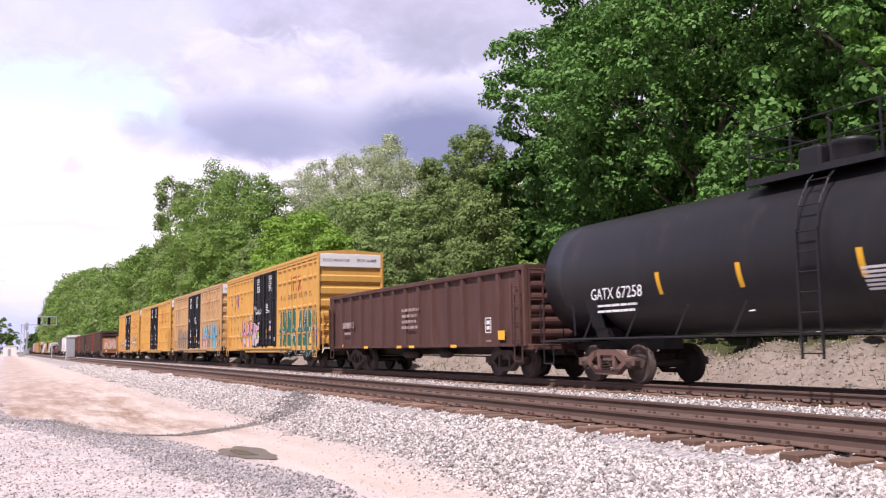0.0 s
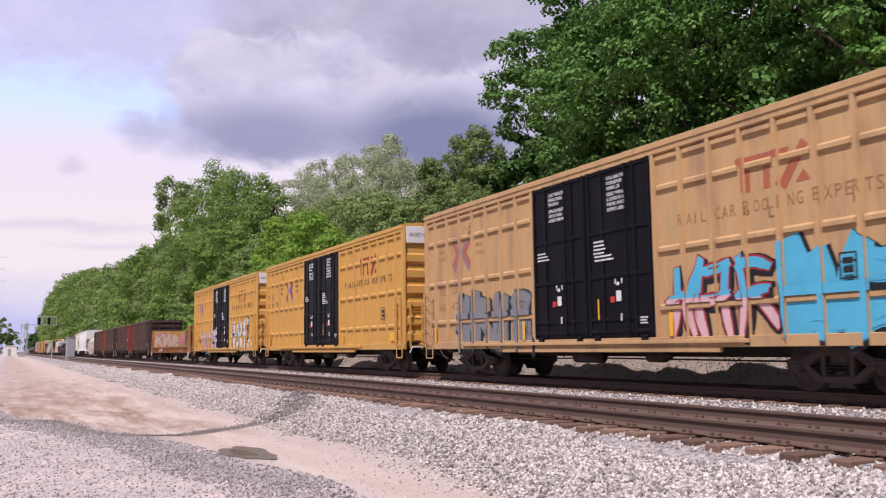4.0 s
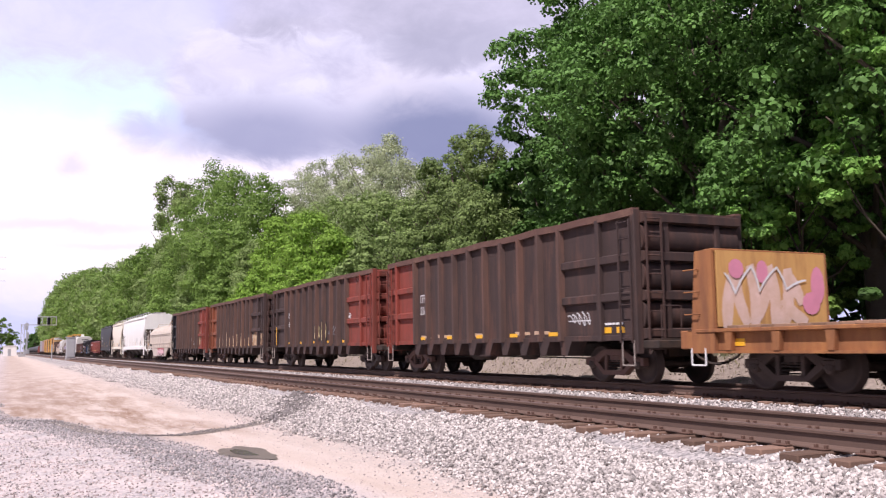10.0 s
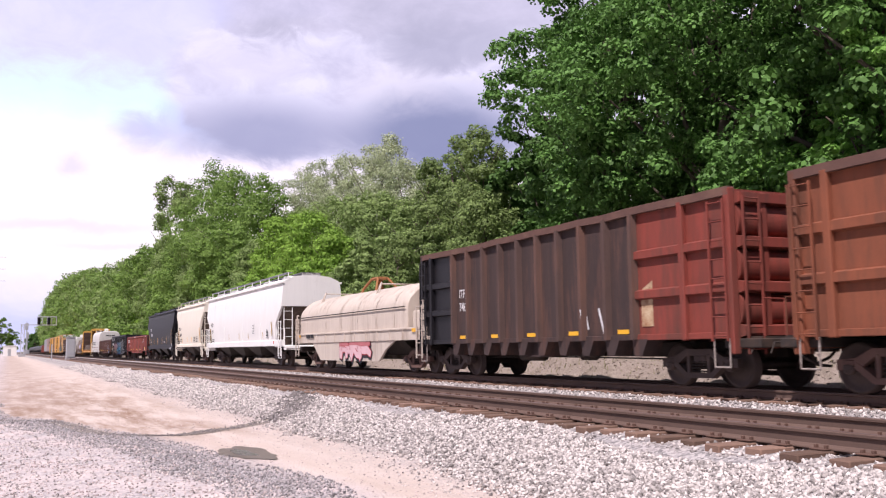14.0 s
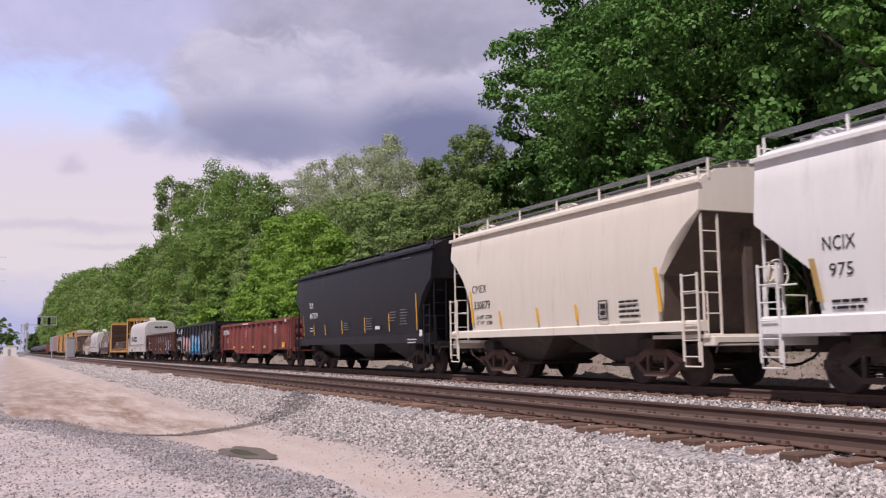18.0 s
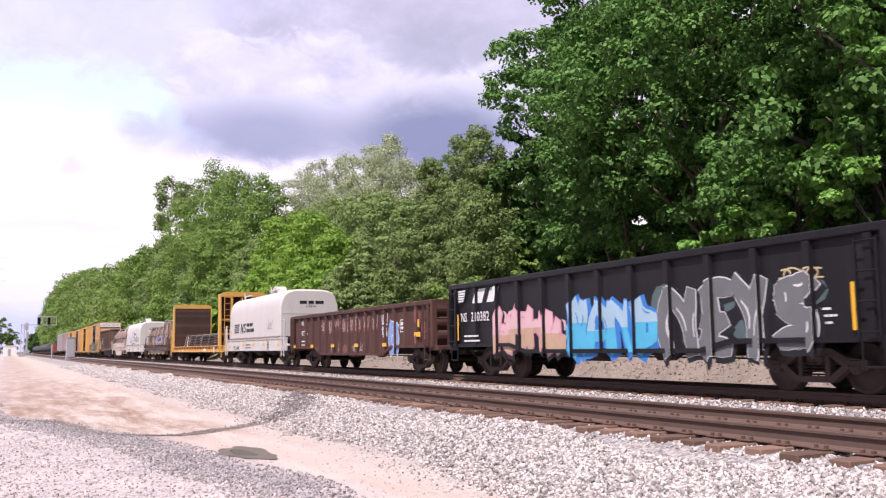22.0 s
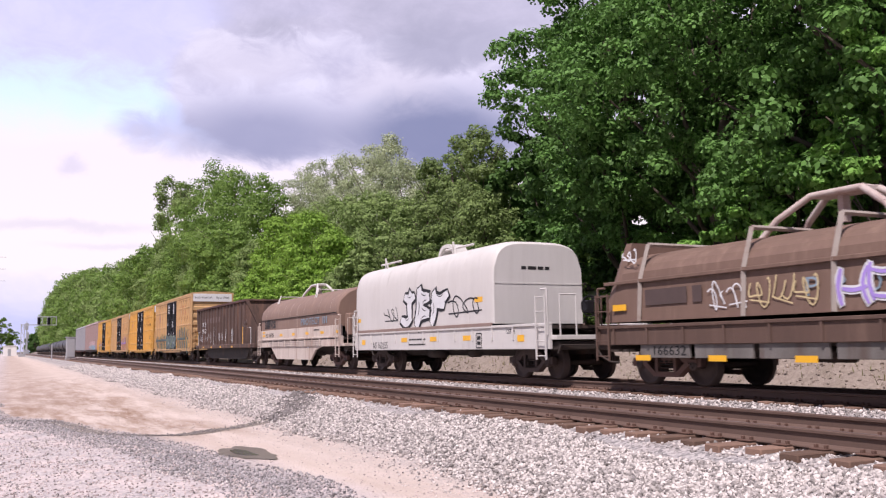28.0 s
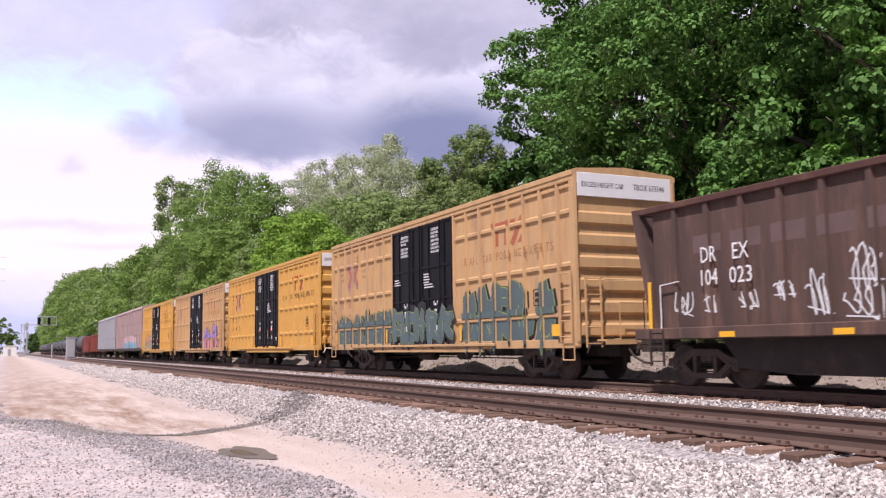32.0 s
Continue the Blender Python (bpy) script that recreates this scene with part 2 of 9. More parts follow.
class MB:
    """Collects the vertices and faces of one mesh."""

    def __init__(self):
        self.v, self.f, self.s = [], [], []

    def add(self, vs, fs, smooth=False):
        n = len(self.v)
        self.v.extend(vs)
        self.f.extend([tuple(i + n for i in f) for f in fs])
        self.s.extend([smooth] * len(fs))
        return self

    def box(self, x0, x1, y0, y1, z0, z1, c=0.0):
        if x0 > x1:
            x0, x1 = x1, x0
        if y0 > y1:
            y0, y1 = y1, y0
        if z0 > z1:
            z0, z1 = z1, z0
        c = min(c, (x1 - x0) * 0.45, (y1 - y0) * 0.45, (z1 - z0) * 0.45)
        if c <= 0:
            vs = [(x, y, z) for z in (z0, z1) for y in (y0, y1) for x in (x0, x1)]
            return self.add(vs, [(0, 2, 3, 1), (4, 5, 7, 6), (0, 1, 5, 4), (2, 6, 7, 3), (0, 4, 6, 2), (1, 3, 7, 5)])
        vs, idx = [], {}
        for ix, (xa, sx) in enumerate(((x0, 1), (x1, -1))):
            for iy, (ya, sy) in enumerate(((y0, 1), (y1, -1))):
                for iz, (za, sz) in enumerate(((z0, 1), (z1, -1))):
                    for k in range(3):
                        idx[ix, iy, iz, k] = len(vs)
                        vs.append((xa + (0 if k == 0 else sx * c), ya + (0 if k == 1 else sy * c), za + (0 if k == 2 else sz * c)))
        fs = []
        for a in range(2):
            fs.append([idx[a, i, j, 0] for i, j in ((0, 0), (1, 0), (1, 1), (0, 1))][:: (-1 if a == 0 else 1)])
            fs.append([idx[i, a, j, 1] for i, j in ((0, 0), (0, 1), (1, 1), (1, 0))][:: (-1 if a == 0 else 1)])
            fs.append([idx[i, j, a, 2] for i, j in ((0, 0), (1, 0), (1, 1), (0, 1))][:: (-1 if a == 0 else 1)])
        for a in range(2):
            for b in range(2):
                fs.append((idx[0, a, b, 1], idx[1, a, b, 1], idx[1, a, b, 2], idx[0, a, b, 2]))
                fs.append((idx[a, 0, b, 0], idx[a, 1, b, 0], idx[a, 1, b, 2], idx[a, 0, b, 2]))
                fs.append((idx[a, b, 0, 0], idx[a, b, 1, 0], idx[a, b, 1, 1], idx[a, b, 0, 1]))
        for a in range(2):
            for b in range(2):
                for d in range(2):
                    fs.append(tuple(idx[a, b, d, k] for k in range(3)))
        return self.add(vs, fs)

    def bar(self, p, q, w, h=None):
        """A square bar from p to q."""
        return self.cyl(p, q, w * 0.62, 4, smooth=False)

    def cyl(self, p, q, r, n=10, r2=None, smooth=True, caps=True):
        p, q = Vector(p), Vector(q)
        d = (q - p).normalized()
        a = d.orthogonal().normalized()
        b = d.cross(a)
        r2 = r if r2 is None else r2
        ring = [(math.cos(2 * math.pi * (i + 0.5) / n), math.sin(2 * math.pi * (i + 0.5) / n)) for i in range(n)]
        v0 = [tuple(p + (a * c + b * s) * r) for c, s in ring]
        v1 = [tuple(q + (a * c + b * s) * r2) for c, s in ring]
        self.add(v0 + v1, [(i, (i + 1) % n, n + (i + 1) % n, n + i) for i in range(n)], smooth)
        if caps:
            self.add(v0, [tuple(range(n))[::-1]])
            self.add(v1, [tuple(range(n))])
        return self

    def pipe(self, pts, r, n=6):
        for p, q in zip(pts, pts[1:]):
            self.cyl(p, q, r, n)
        return self

    def prism(self, pts, axis, a0, a1, smooth=False):
        """Extrude a closed outline of two coordinates along the axis x, y or z."""
        put = {"x": lambda a, p: (a, p[0], p[1]), "y": lambda a, p: (p[0], a, p[1]), "z": lambda a, p: (p[0], p[1], a)}[axis]
        n = len(pts)
        self.add([put(a0, p) for p in pts] + [put(a1, p) for p in pts], [(i, (i + 1) % n, n + (i + 1) % n, n + i) for i in range(n)], smooth)
        self.add([put(a0, p) for p in pts], [tuple(range(n))[::-1]])
        self.add([put(a1, p) for p in pts], [tuple(range(n))])
        return self

    def loft(self, rings, closed=True, caps=True, smooth=True):
        n = len(rings[0])
        vs = [tuple(v) for r in rings for v in r]
        fs = []
        for k in range(len(rings) - 1):
            for i in range(n if closed else n - 1):
                j = (i + 1) % n
                fs.append((k * n + i, k * n + j, (k + 1) * n + j, (k + 1) * n + i))
        self.add(vs, fs, smooth)
        if caps:
            self.add([tuple(v) for v in rings[0]], [tuple(range(n))[::-1]])
            self.add([tuple(v) for v in rings[-1]], [tuple(range(n))])
        return self

    def lathe(self, prof, c, axis="y", n=24, smooth=True):
        """Turn a profile of (along, radius) about an axis through c."""
        rings = []
        for a, r in prof:
            ring = []
            for i in range(n):
                t = 2 * math.pi * i / n
                u, w = r * math.cos(t), r * math.sin(t)
                ring.append((c[0] + u, c[1] + a, c[2] + w) if axis == "y" else ((c[0] + a, c[1] + u, c[2] + w) if axis == "x" else (c[0] + u, c[1] + w, c[2] + a)))
            rings.append(ring)
        return self.loft(rings, True, True, smooth)

    def mesh(self, name, m):
        me = bpy.data.meshes.new(name)
        me.from_pydata(self.v, [], self.f)
        if any(self.s):
            me.polygons.foreach_set("use_smooth", self.s)
        bm = bmesh.new()
        bm.from_mesh(me)
        bmesh.ops.recalc_face_normals(bm, faces=bm.faces)
        bm.to_mesh(me)
        bm.free()
        me.materials.append(m)
        return me


def part(name, mb, m, parent=None, label="", at=None):
    """One mesh object of its own under a thing or a part."""
    ob = new(name, mb.mesh(name, m) if isinstance(mb, MB) else mb)
    if parent is not None:
        ob.parent = parent
    if at is not None:
        ob.location = at
    if label:
        ob["label"] = label
    return ob


def thing(name, label, category, group="", at=(0, 0, 0)):
    ob = new(name)
    ob.empty_display_size = 0.2
    ob.location = at
    return tagged(ob, label, category, group)


def raw_mesh(name, verts, faces, m, smooth=None):
    """A mesh from numpy arrays: verts (n, 3), faces (k, 3 or 4)."""
    me = bpy.data.meshes.new(name)
    verts, faces = np.asarray(verts, np.float32), np.asarray(faces, np.int32)
    k = faces.shape[1]
    me.vertices.add(len(verts))
    me.vertices.foreach_set("co", verts.ravel())
    me.loops.add(faces.size)
    me.loops.foreach_set("vertex_index", faces.ravel())
    me.polygons.add(len(faces))
    me.polygons.foreach_set("loop_start", np.arange(len(faces), dtype=np.int32) * k)
    me.polygons.foreach_set("loop_total", np.full(len(faces), k, np.int32))
    if smooth:
        me.polygons.foreach_set("use_smooth", np.ones(len(faces), bool))
    me.update(calc_edges=True)
    me.materials.append(m)
    return me


def words(name, text, m, parent, x, z, size, y, width=None, label="", end=0, spacing=1.0):
    """Lettering: on the near side of a car, reading along +x from x, or on its leading end (end=1, reading along +y from x) at the plane y."""
    cu = bpy.data.curves.new(name, "FONT")
    cu.body, cu.size, cu.extrude, cu.space_character = text, size / 0.7, 0.002, spacing
    cu.resolution_u = 2
    tmp = bpy.data.objects.new(name, cu)
    me = bpy.data.meshes.new_from_object(tmp)
    bpy.data.objects.remove(tmp)
    bpy.data.curves.remove(cu)
    n = len(me.vertices)
    co = np.empty(n * 3, np.float32)
    me.vertices.foreach_get("co", co)
    co = co.reshape(-1, 3)
    sx = 1.0
    if width and n:
        sx = width / max(1e-3, co[:, 0].max())
    out = np.empty_like(co)
    if end:
        out[:, 1], out[:, 0], out[:, 2] = x + co[:, 0] * sx, y + co[:, 2], z + co[:, 1]
    else:
        out[:, 0], out[:, 1], out[:, 2] = x + co[:, 0] * sx, y - co[:, 2], z + co[:, 1]
    me.vertices.foreach_set("co", out.ravel())
    me.materials.clear()
    me.materials.append(m)
    me.update()
    return part(name, me, m, parent, label)


def lettering(name, text, m, parent, x0, x1, z, size, sheet, post, posts, pw=0.065):
    """Letters painted across sheet and posts: each one lies on the surface below it."""
    cell = (x1 - x0) / len(text)
    for k, ch in enumerate(text):
        if ch == " ":
            continue
        a = x0 + k * cell
        wide = cell * (0.35 if ch == "I" else 0.78)
        over = any(p - pw < a + wide and a < p + pw for p in posts)
        words(name, ch, m, parent, a, z, size, post if over else sheet, wide)


def bars(name, m, parent, x, z, w, rows, y, h=0.06, gap=0.05, seed=1, ragged=True, end=0, label=""):
    """Unreadable lettering: rows of plain bars of its size and colour."""
    rng = random.Random(seed)
    mb = MB()
    for r in range(rows):
        z1 = z - r * (h + gap)
        a = x
        stop = x + w * (rng.uniform(0.7, 1.0) if ragged else 1.0)
        while a < stop - 0.02:
            b = min(stop, a + rng.uniform(0.8, 3.5) * h * 1.6)
            if end:
                mb.box(y, y + 0.003, a, b, z1 - h, z1)
            else:
                mb.box(a, b, y - 0.003, y, z1 - h, z1)
            a = b + h * 0.5
    return part(name, mb, m, parent, label)

# ---- ground and tracks ----
LOT = -0.62
PROFILE = [(-2500, -2.5), (-300, -1.2), (-40, -0.75), (-6, LOT), (3.6, LOT), (4.9, LOT + 0.02), (6.2, -0.43), (6.55, -0.30), (6.72, -0.25), (7.0, -0.228), (9.45, -0.235), (10.1, -0.34), (10.9, -0.42), (11.8, -0.38), (12.5, -0.29),
           (15.7, -0.29), (16.6, -0.62), (17.3, -0.55), (18.6, 0.15), (20.0, 0.75), (22.0, 1.0), (28, 1.1), (60, 1.3), (400, 1.5), (3000, 1.5)]


def ground_z(x, y):
    x, y = np.asarray(x, float), np.asarray(y, float)
    z = np.interp(y, [p[0] for p in PROFILE], [p[1] for p in PROFILE])
    bank = np.clip((y - 16.5) / 2.0, 0, 1) * np.clip((40 - y) / 10, 0, 1)
    z = z + bank * (0.16 * np.sin(x * 0.7 + 1.3) + 0.12 * np.sin(x * 1.9 + y) + 0.1 * np.sin(x * 0.23 + y * 1.7) + 0.07 * np.sin(x * 3.3 + 1.7 * np.sin(y * 2.1)) * np.sin(y * 2.7 + x * 0.9) + 0.05 * np.sin(x * 5.9 - y * 4.0))
    lot = np.clip((4.5 - y) / 1.5, 0, 1) * np.clip((y + 60) / 40, 0, 1)
    z = z + lot * (0.018 * np.sin(x * 0.9 + y * 1.3) + 0.012 * np.sin(x * 2.3 - y * 2.9) + 0.02 * np.sin(x * 0.21 - y * 0.8))
    return z


def make_ground():
    xs = np.concatenate([np.arange(-2600, -300, 100), np.arange(-300, -80, 6), np.arange(-80, -34, 1.0), np.arange(-34, 4, 0.25), np.arange(4, 40, 3), np.arange(40, 900, 60)])
    ys = np.concatenate([np.array([-2500, -1200, -600, -300, -150, -80, -40, -25, -16, -10]), np.arange(-6, 4, 0.25), np.arange(4, 21, 0.2), np.arange(21, 30, 0.5), np.array([32, 36, 42, 50, 60, 80, 120, 200, 400, 900, 1800, 3000])])
    X, Y = np.meshgrid(xs, ys, indexing="ij")
    Z = ground_z(X, Y)
    v = np.stack([X, Y, Z], -1).reshape(-1, 3)
    nx, ny = len(xs), len(ys)
    i, j = np.meshgrid(np.arange(nx - 1), np.arange(ny - 1), indexing="ij")
    a = (i * ny + j).ravel()
    f = np.stack([a, a + ny, a + ny + 1, a + 1], -1)
    ob = new("ground", raw_mesh("ground", v, f, ground_material(), True))
    return tagged(ob, "gravel lot with a tan dirt lane beside the ballast", "ground", kind="structure")


def ground_material():
    mt = bpy.data.materials.new("gravel_and_dirt")
    mt.use_nodes = True
    nt = mt.node_tree
    N, L = nt.nodes, nt.links
    b = N["Principled BSDF"]
    co = N.new("ShaderNodeTexCoord").outputs["Object"]
    sep = N.new("ShaderNodeSeparateXYZ")
    L.new(co, sep.inputs[0])
    x, y = sep.outputs[0], sep.outputs[1]

    def m(op, a, c=None, clamp=False):
        n = N.new("ShaderNodeMath")
        n.operation, n.use_clamp = op, clamp
        for k, v in enumerate((a, c)):
            if v is None:
                continue
            if isinstance(v, (int, float)):
                n.inputs[k].default_value = v
            else:
                L.new(v, n.inputs[k])
        return n.outputs[0]

    def nz(s, d=5, r=0.6, seed=0.0):
        n = N.new("ShaderNodeTexNoise")
        n.noise_dimensions = "4D"
        n.inputs["W"].default_value = seed
        n.inputs["Scale"].default_value, n.inputs["Detail"].default_value, n.inputs["Roughness"].default_value = s, d, r
        L.new(co, n.inputs["Vector"])
        return n.outputs[0]

    def band(v, lo, hi):
        return m("DIVIDE", m("SUBTRACT", v, lo), hi - lo, True)

    def mix(f, a, c):
        n = N.new("ShaderNodeMix")
        n.data_type = "RGBA"
        for s, v in ((n.inputs[0], f), (n.inputs[6], a), (n.inputs[7], c)):
            if isinstance(v, tuple):
                s.default_value = (*v, 1)
            elif isinstance(v, (int, float)):
                s.default_value = v
            else:
                L.new(v, s)
        return n.outputs[2]

    def vor(s):
        n = N.new("ShaderNodeTexVoronoi")
        n.inputs["Scale"].default_value = s
        L.new(co, n.inputs["Vector"])
        return n

    big, mid, small = nz(0.35, 5, 0.6, 1.0), nz(1.7, 6, 0.65, 2.0), nz(9.0, 6, 0.7, 3.0)
    stones = vor(26.0)
    sep2 = N.new("ShaderNodeSeparateColor")
    L.new(stones.outputs["Color"], sep2.inputs[0])
    edge = m("ADD", y, m("ADD", m("MULTIPLY", m("SUBTRACT", mid, 0.5), 1.5), m("MULTIPLY", m("SUBTRACT", small, 0.5), 0.8)))
    gravel = mix(sep2.outputs[0], (0.27, 0.255, 0.265), (0.62, 0.56, 0.56))
    gravel = mix(m("MULTIPLY", band(small, 0.4, 0.75), 0.6), gravel, (0.50, 0.43, 0.43))
    ballast = mix(sep2.outputs[1], (0.18, 0.168, 0.17), (0.52, 0.475, 0.465))
    ballast = mix(m("MULTIPLY", band(mid, 0.45, 0.7), 0.5), ballast, (0.33, 0.27, 0.25))
    # the lane: pale trodden dirt, streaked lengthwise, with brown scuffed patches
    mp = N.new("ShaderNodeMapping")
    mp.inputs["Scale"].default_value = (0.16, 1.0, 1.0)
    L.new(co, mp.inputs[0])

    def long_nz(s, seed):
        n = N.new("ShaderNodeTexNoise")
        n.noise_dimensions = "4D"
        n.inputs["W"].default_value = seed
        n.inputs["Scale"].default_value, n.inputs["Detail"].default_value, n.inputs["Roughness"].default_value = s, 6, 0.65
        L.new(mp.outputs[0], n.inputs["Vector"])
        return n.outputs[0]

    streaks = long_nz(1.6, 5.0)
    dirt = mix(band(streaks, 0.35, 0.65), (0.63, 0.525, 0.475), (0.53, 0.425, 0.37))
    dirt = mix(m("MULTIPLY", band(small, 0.5, 0.8), 0.4), dirt, (0.63, 0.53, 0.48))
    dirt = mix(m("MULTIPLY", band(mid, 0.55, 0.8), 0.35), dirt, (0.40, 0.31, 0.26))
    pinkish = mix(band(mid, 0.35, 0.65), (0.66, 0.56, 0.545), (0.50, 0.42, 0.415))
    lot = mix(band(m("ADD", mid, m("MULTIPLY", small, 0.5)), 0.60, 0.86), pinkish, gravel)
    # the lane's edge swings away from the line with distance; a dark gravel windrow lies on it
    u = m("MULTIPLY", x, -1.0)
    rim = m("ADD", 2.80, m("ADD", m("MULTIPLY", u, 0.0812), m("MULTIPLY", m("MULTIPLY", u, u), -0.00901)))
    rim = m("MAXIMUM", rim, -0.6)
    off = m("SUBTRACT", edge, rim)
    col = mix(band(off, 0.1, 0.75), lot, dirt)
    strip = m("MULTIPLY", band(off, -0.75, -0.1), band(off, 0.55, 0.1))
    strip = m("MULTIPLY", strip, m("MULTIPLY", band(m("ADD", mid, m("MULTIPLY", small, 0.4)), 0.42, 0.72), m("MULTIPLY", band(x, -40.0, -20.0), band(x, -8.0, -12.0))))
    col = mix(m("MULTIPLY", strip, 0.9), col, mix(sep2.outputs[2], (0.16, 0.155, 0.165), (0.40, 0.375, 0.38)))
    rut = m("MULTIPLY", m("MULTIPLY", band(off, 0.15, 0.7), band(edge, 4.3, 3.0)), m("MULTIPLY", band(x, -14.5, -17.5), band(x, -60.0, -24.0)))
    col = mix(m("MULTIPLY", rut, m("MULTIPLY", band(m("ADD", streaks, m("MULTIPLY", small, 0.35)), 0.58, 0.80), 0.9)), col, (0.27, 0.165, 0.11))
    far_dirt = m("MULTIPLY", band(x, -22.0, -30.0), m("MULTIPLY", band(edge, -1.6, 0.0), band(edge, 2.8, 1.4)))
    col = mix(m("MULTIPLY", far_dirt, m("MULTIPLY", band(m("ADD", mid, m("MULTIPLY", small, 0.4)), 0.5, 0.85), 0.7)), col, (0.33, 0.235, 0.195))
    # stones thin out from the ballast's foot into the lane
    spill = m("MULTIPLY", band(edge, 3.6, 5.3), band(sep2.outputs[0], 0.9, 0.5))
    col = mix(m("MULTIPLY", spill, 0.7), col, gravel)
    col = mix(band(edge, 4.5, 5.5), col, ballast)
    bank = mix(band(small, 0.3, 0.7), (0.20, 0.155, 0.13), (0.34, 0.285, 0.25))
    bank = mix(m("MULTIPLY", band(mid, 0.5, 0.7), 0.5), bank, (0.15, 0.125, 0.085))
    col = mix(band(edge, 16.2, 17.2), col, bank)
    col = mix(band(edge, 19.3, 20.6), col, mix(band(mid, 0.4, 0.6), (0.05, 0.075, 0.02), (0.075, 0.06, 0.035)))
    # beyond the lot, weeds and earth
    col = mix(band(y, -14.0, -26.0), col, (0.10, 0.12, 0.05))
    L.new(col, b.inputs["Base Color"])
    b.inputs["Roughness"].default_value = 0.95
    b.inputs["Specular IOR Level"].default_value = 0.2
    bp = N.new("ShaderNodeBump")
    bp.inputs["Strength"].default_value, bp.inputs["Distance"].default_value = 0.6, 0.025
    L.new(m("ADD", m("MULTIPLY", stones.outputs["Distance"], -1.0), small), bp.inputs["Height"])
    L.new(bp.outputs[0], b.inputs["Normal"])
    return mt


make_ground()

RAIL_H = 0.18


def rail_profile(yc, top):
    """Outline of a T-rail: base, web and head."""
    half = [(0.070, -RAIL_H), (0.070, -RAIL_H + 0.012), (0.030, -RAIL_H + 0.028), (0.009, -RAIL_H + 0.045), (0.009, -0.048), (0.034, -0.036), (0.036, -0.010), (0.030, 0.0)]
    pts = [(yc + a, top + z) for a, z in half] + [(yc - a, top + z) for a, z in half[::-1]]
    return pts


def make_track(name, yc, top, label):
    track = thing(name, label, "railway track")
    for s in (-1, 1):
        y = yc + s * 0.7535
        r = part("rail", MB().prism(rail_profile(y, top), "x", -1500, 60), M_RAIL, track, "rust-brown steel rail")
        part("running_surface", MB().box(-1500, 60, y - 0.027, y + 0.027, top - 0.002, top + 0.0025), M_RAILTOP, r, "worn head of the rail")
    rng = random.Random(5)
    tie = MB().box(-0.115, 0.115, -1.3, 1.3, -0.17, 0, 0.012).mesh("tie", M_TIE)
    plate = MB().box(-0.095, 0.095, -0.16, 0.16, 0.001, 0.017, 0.004)
    for a in (-0.06, 0.06):
        plate.box(a - 0.016, a + 0.016, -0.115, -0.075, 0.015, 0.05, 0.004).box(a - 0.016, a + 0.016, 0.075, 0.115, 0.015, 0.05, 0.004)
    plate = plate.mesh("tie_plate", M_TRACKSTEEL)
    x, k = 4.0, 0
    far = MB()
    while x > -420:
        jx = rng.uniform(-0.03, 0.03)
        if k < 180:
            o = part("tie", tie, M_TIE, track)
            o.location, o.rotation_euler = (x + jx, yc + rng.uniform(-0.05, 0.05), top - RAIL_H + rng.uniform(-0.012, 0.0)), (0, 0, rng.uniform(-0.02, 0.02))
            if k < 75:
                for s in (-1, 1):
                    p = part("tie_plate", plate, M_TRACKSTEEL, track)
                    p.location = (x + jx, yc + s * 0.7535, top - RAIL_H)
        else:
            far.box(x - 0.115, x + 0.115, yc - 1.3, yc + 1.3, top - RAIL_H - 0.1, top - RAIL_H)
        x -= 0.495
        k += 1
    tagged(part("distant_tie", far, M_TIE, track), kind="stuff")
    return track


make_track("railway_track", NEAR_C, 0.0, "empty railway track with rusty rails on weathered wooden ties in ballast")
make_track("railway_track", FAR_C, FAR_Z, "railway track under the passing freight train, wooden ties in ballast")

# ---- parts shared by the freight cars (car space: x along the car, -y towards the camera, z from the rail top) ----
TRAIN, WHEELS = [], []
WHEEL_R = 0.457
SHARED = {}


def shared(key, make):
    if key not in SHARED:
        SHARED[key] = make()
    return SHARED[key]


def wheelset_mesh():
    mb = MB()
    for s in (-1, 1):
        y = s * 0.7535
        prof = [(-0.065, 0.10), (-0.065, 0.18), (-0.035, 0.24), (-0.03, 0.36), (-0.065, 0.395), (-0.065, WHEEL_R - 0.004), (0.05, WHEEL_R + 0.004), (0.055, WHEEL_R + 0.026), (0.075, WHEEL_R + 0.026), (0.08, 0.395), (0.03, 0.36), (0.02, 0.24), (0.055, 0.18), (0.075, 0.10)]
        mb.lathe([(-s * a, r) for a, r in prof], (0, y, 0), "y", 28)
        mb.lathe([(0, 0.115), (0.09, 0.115), (0.11, 0.085), (0.11, 0.02)] if s > 0 else [(0, 0.115), (-0.09, 0.115), (-0.11, 0.085), (-0.11, 0.02)], (0, s * 1.01, 0), "y", 14)
        for k in range(3):
            a = 2 * math.pi * k / 3
            mb.cyl((0.05 * math.cos(a), s * 1.10, 0.05 * math.sin(a)), (0.05 * math.cos(a), s * 1.135, 0.05 * math.sin(a)), 0.016, 6)
    mb.cyl((0, -1.02, 0), (0, 1.02, 0), 0.085, 12)
    return mb.mesh("wheelset", M_WHEEL)


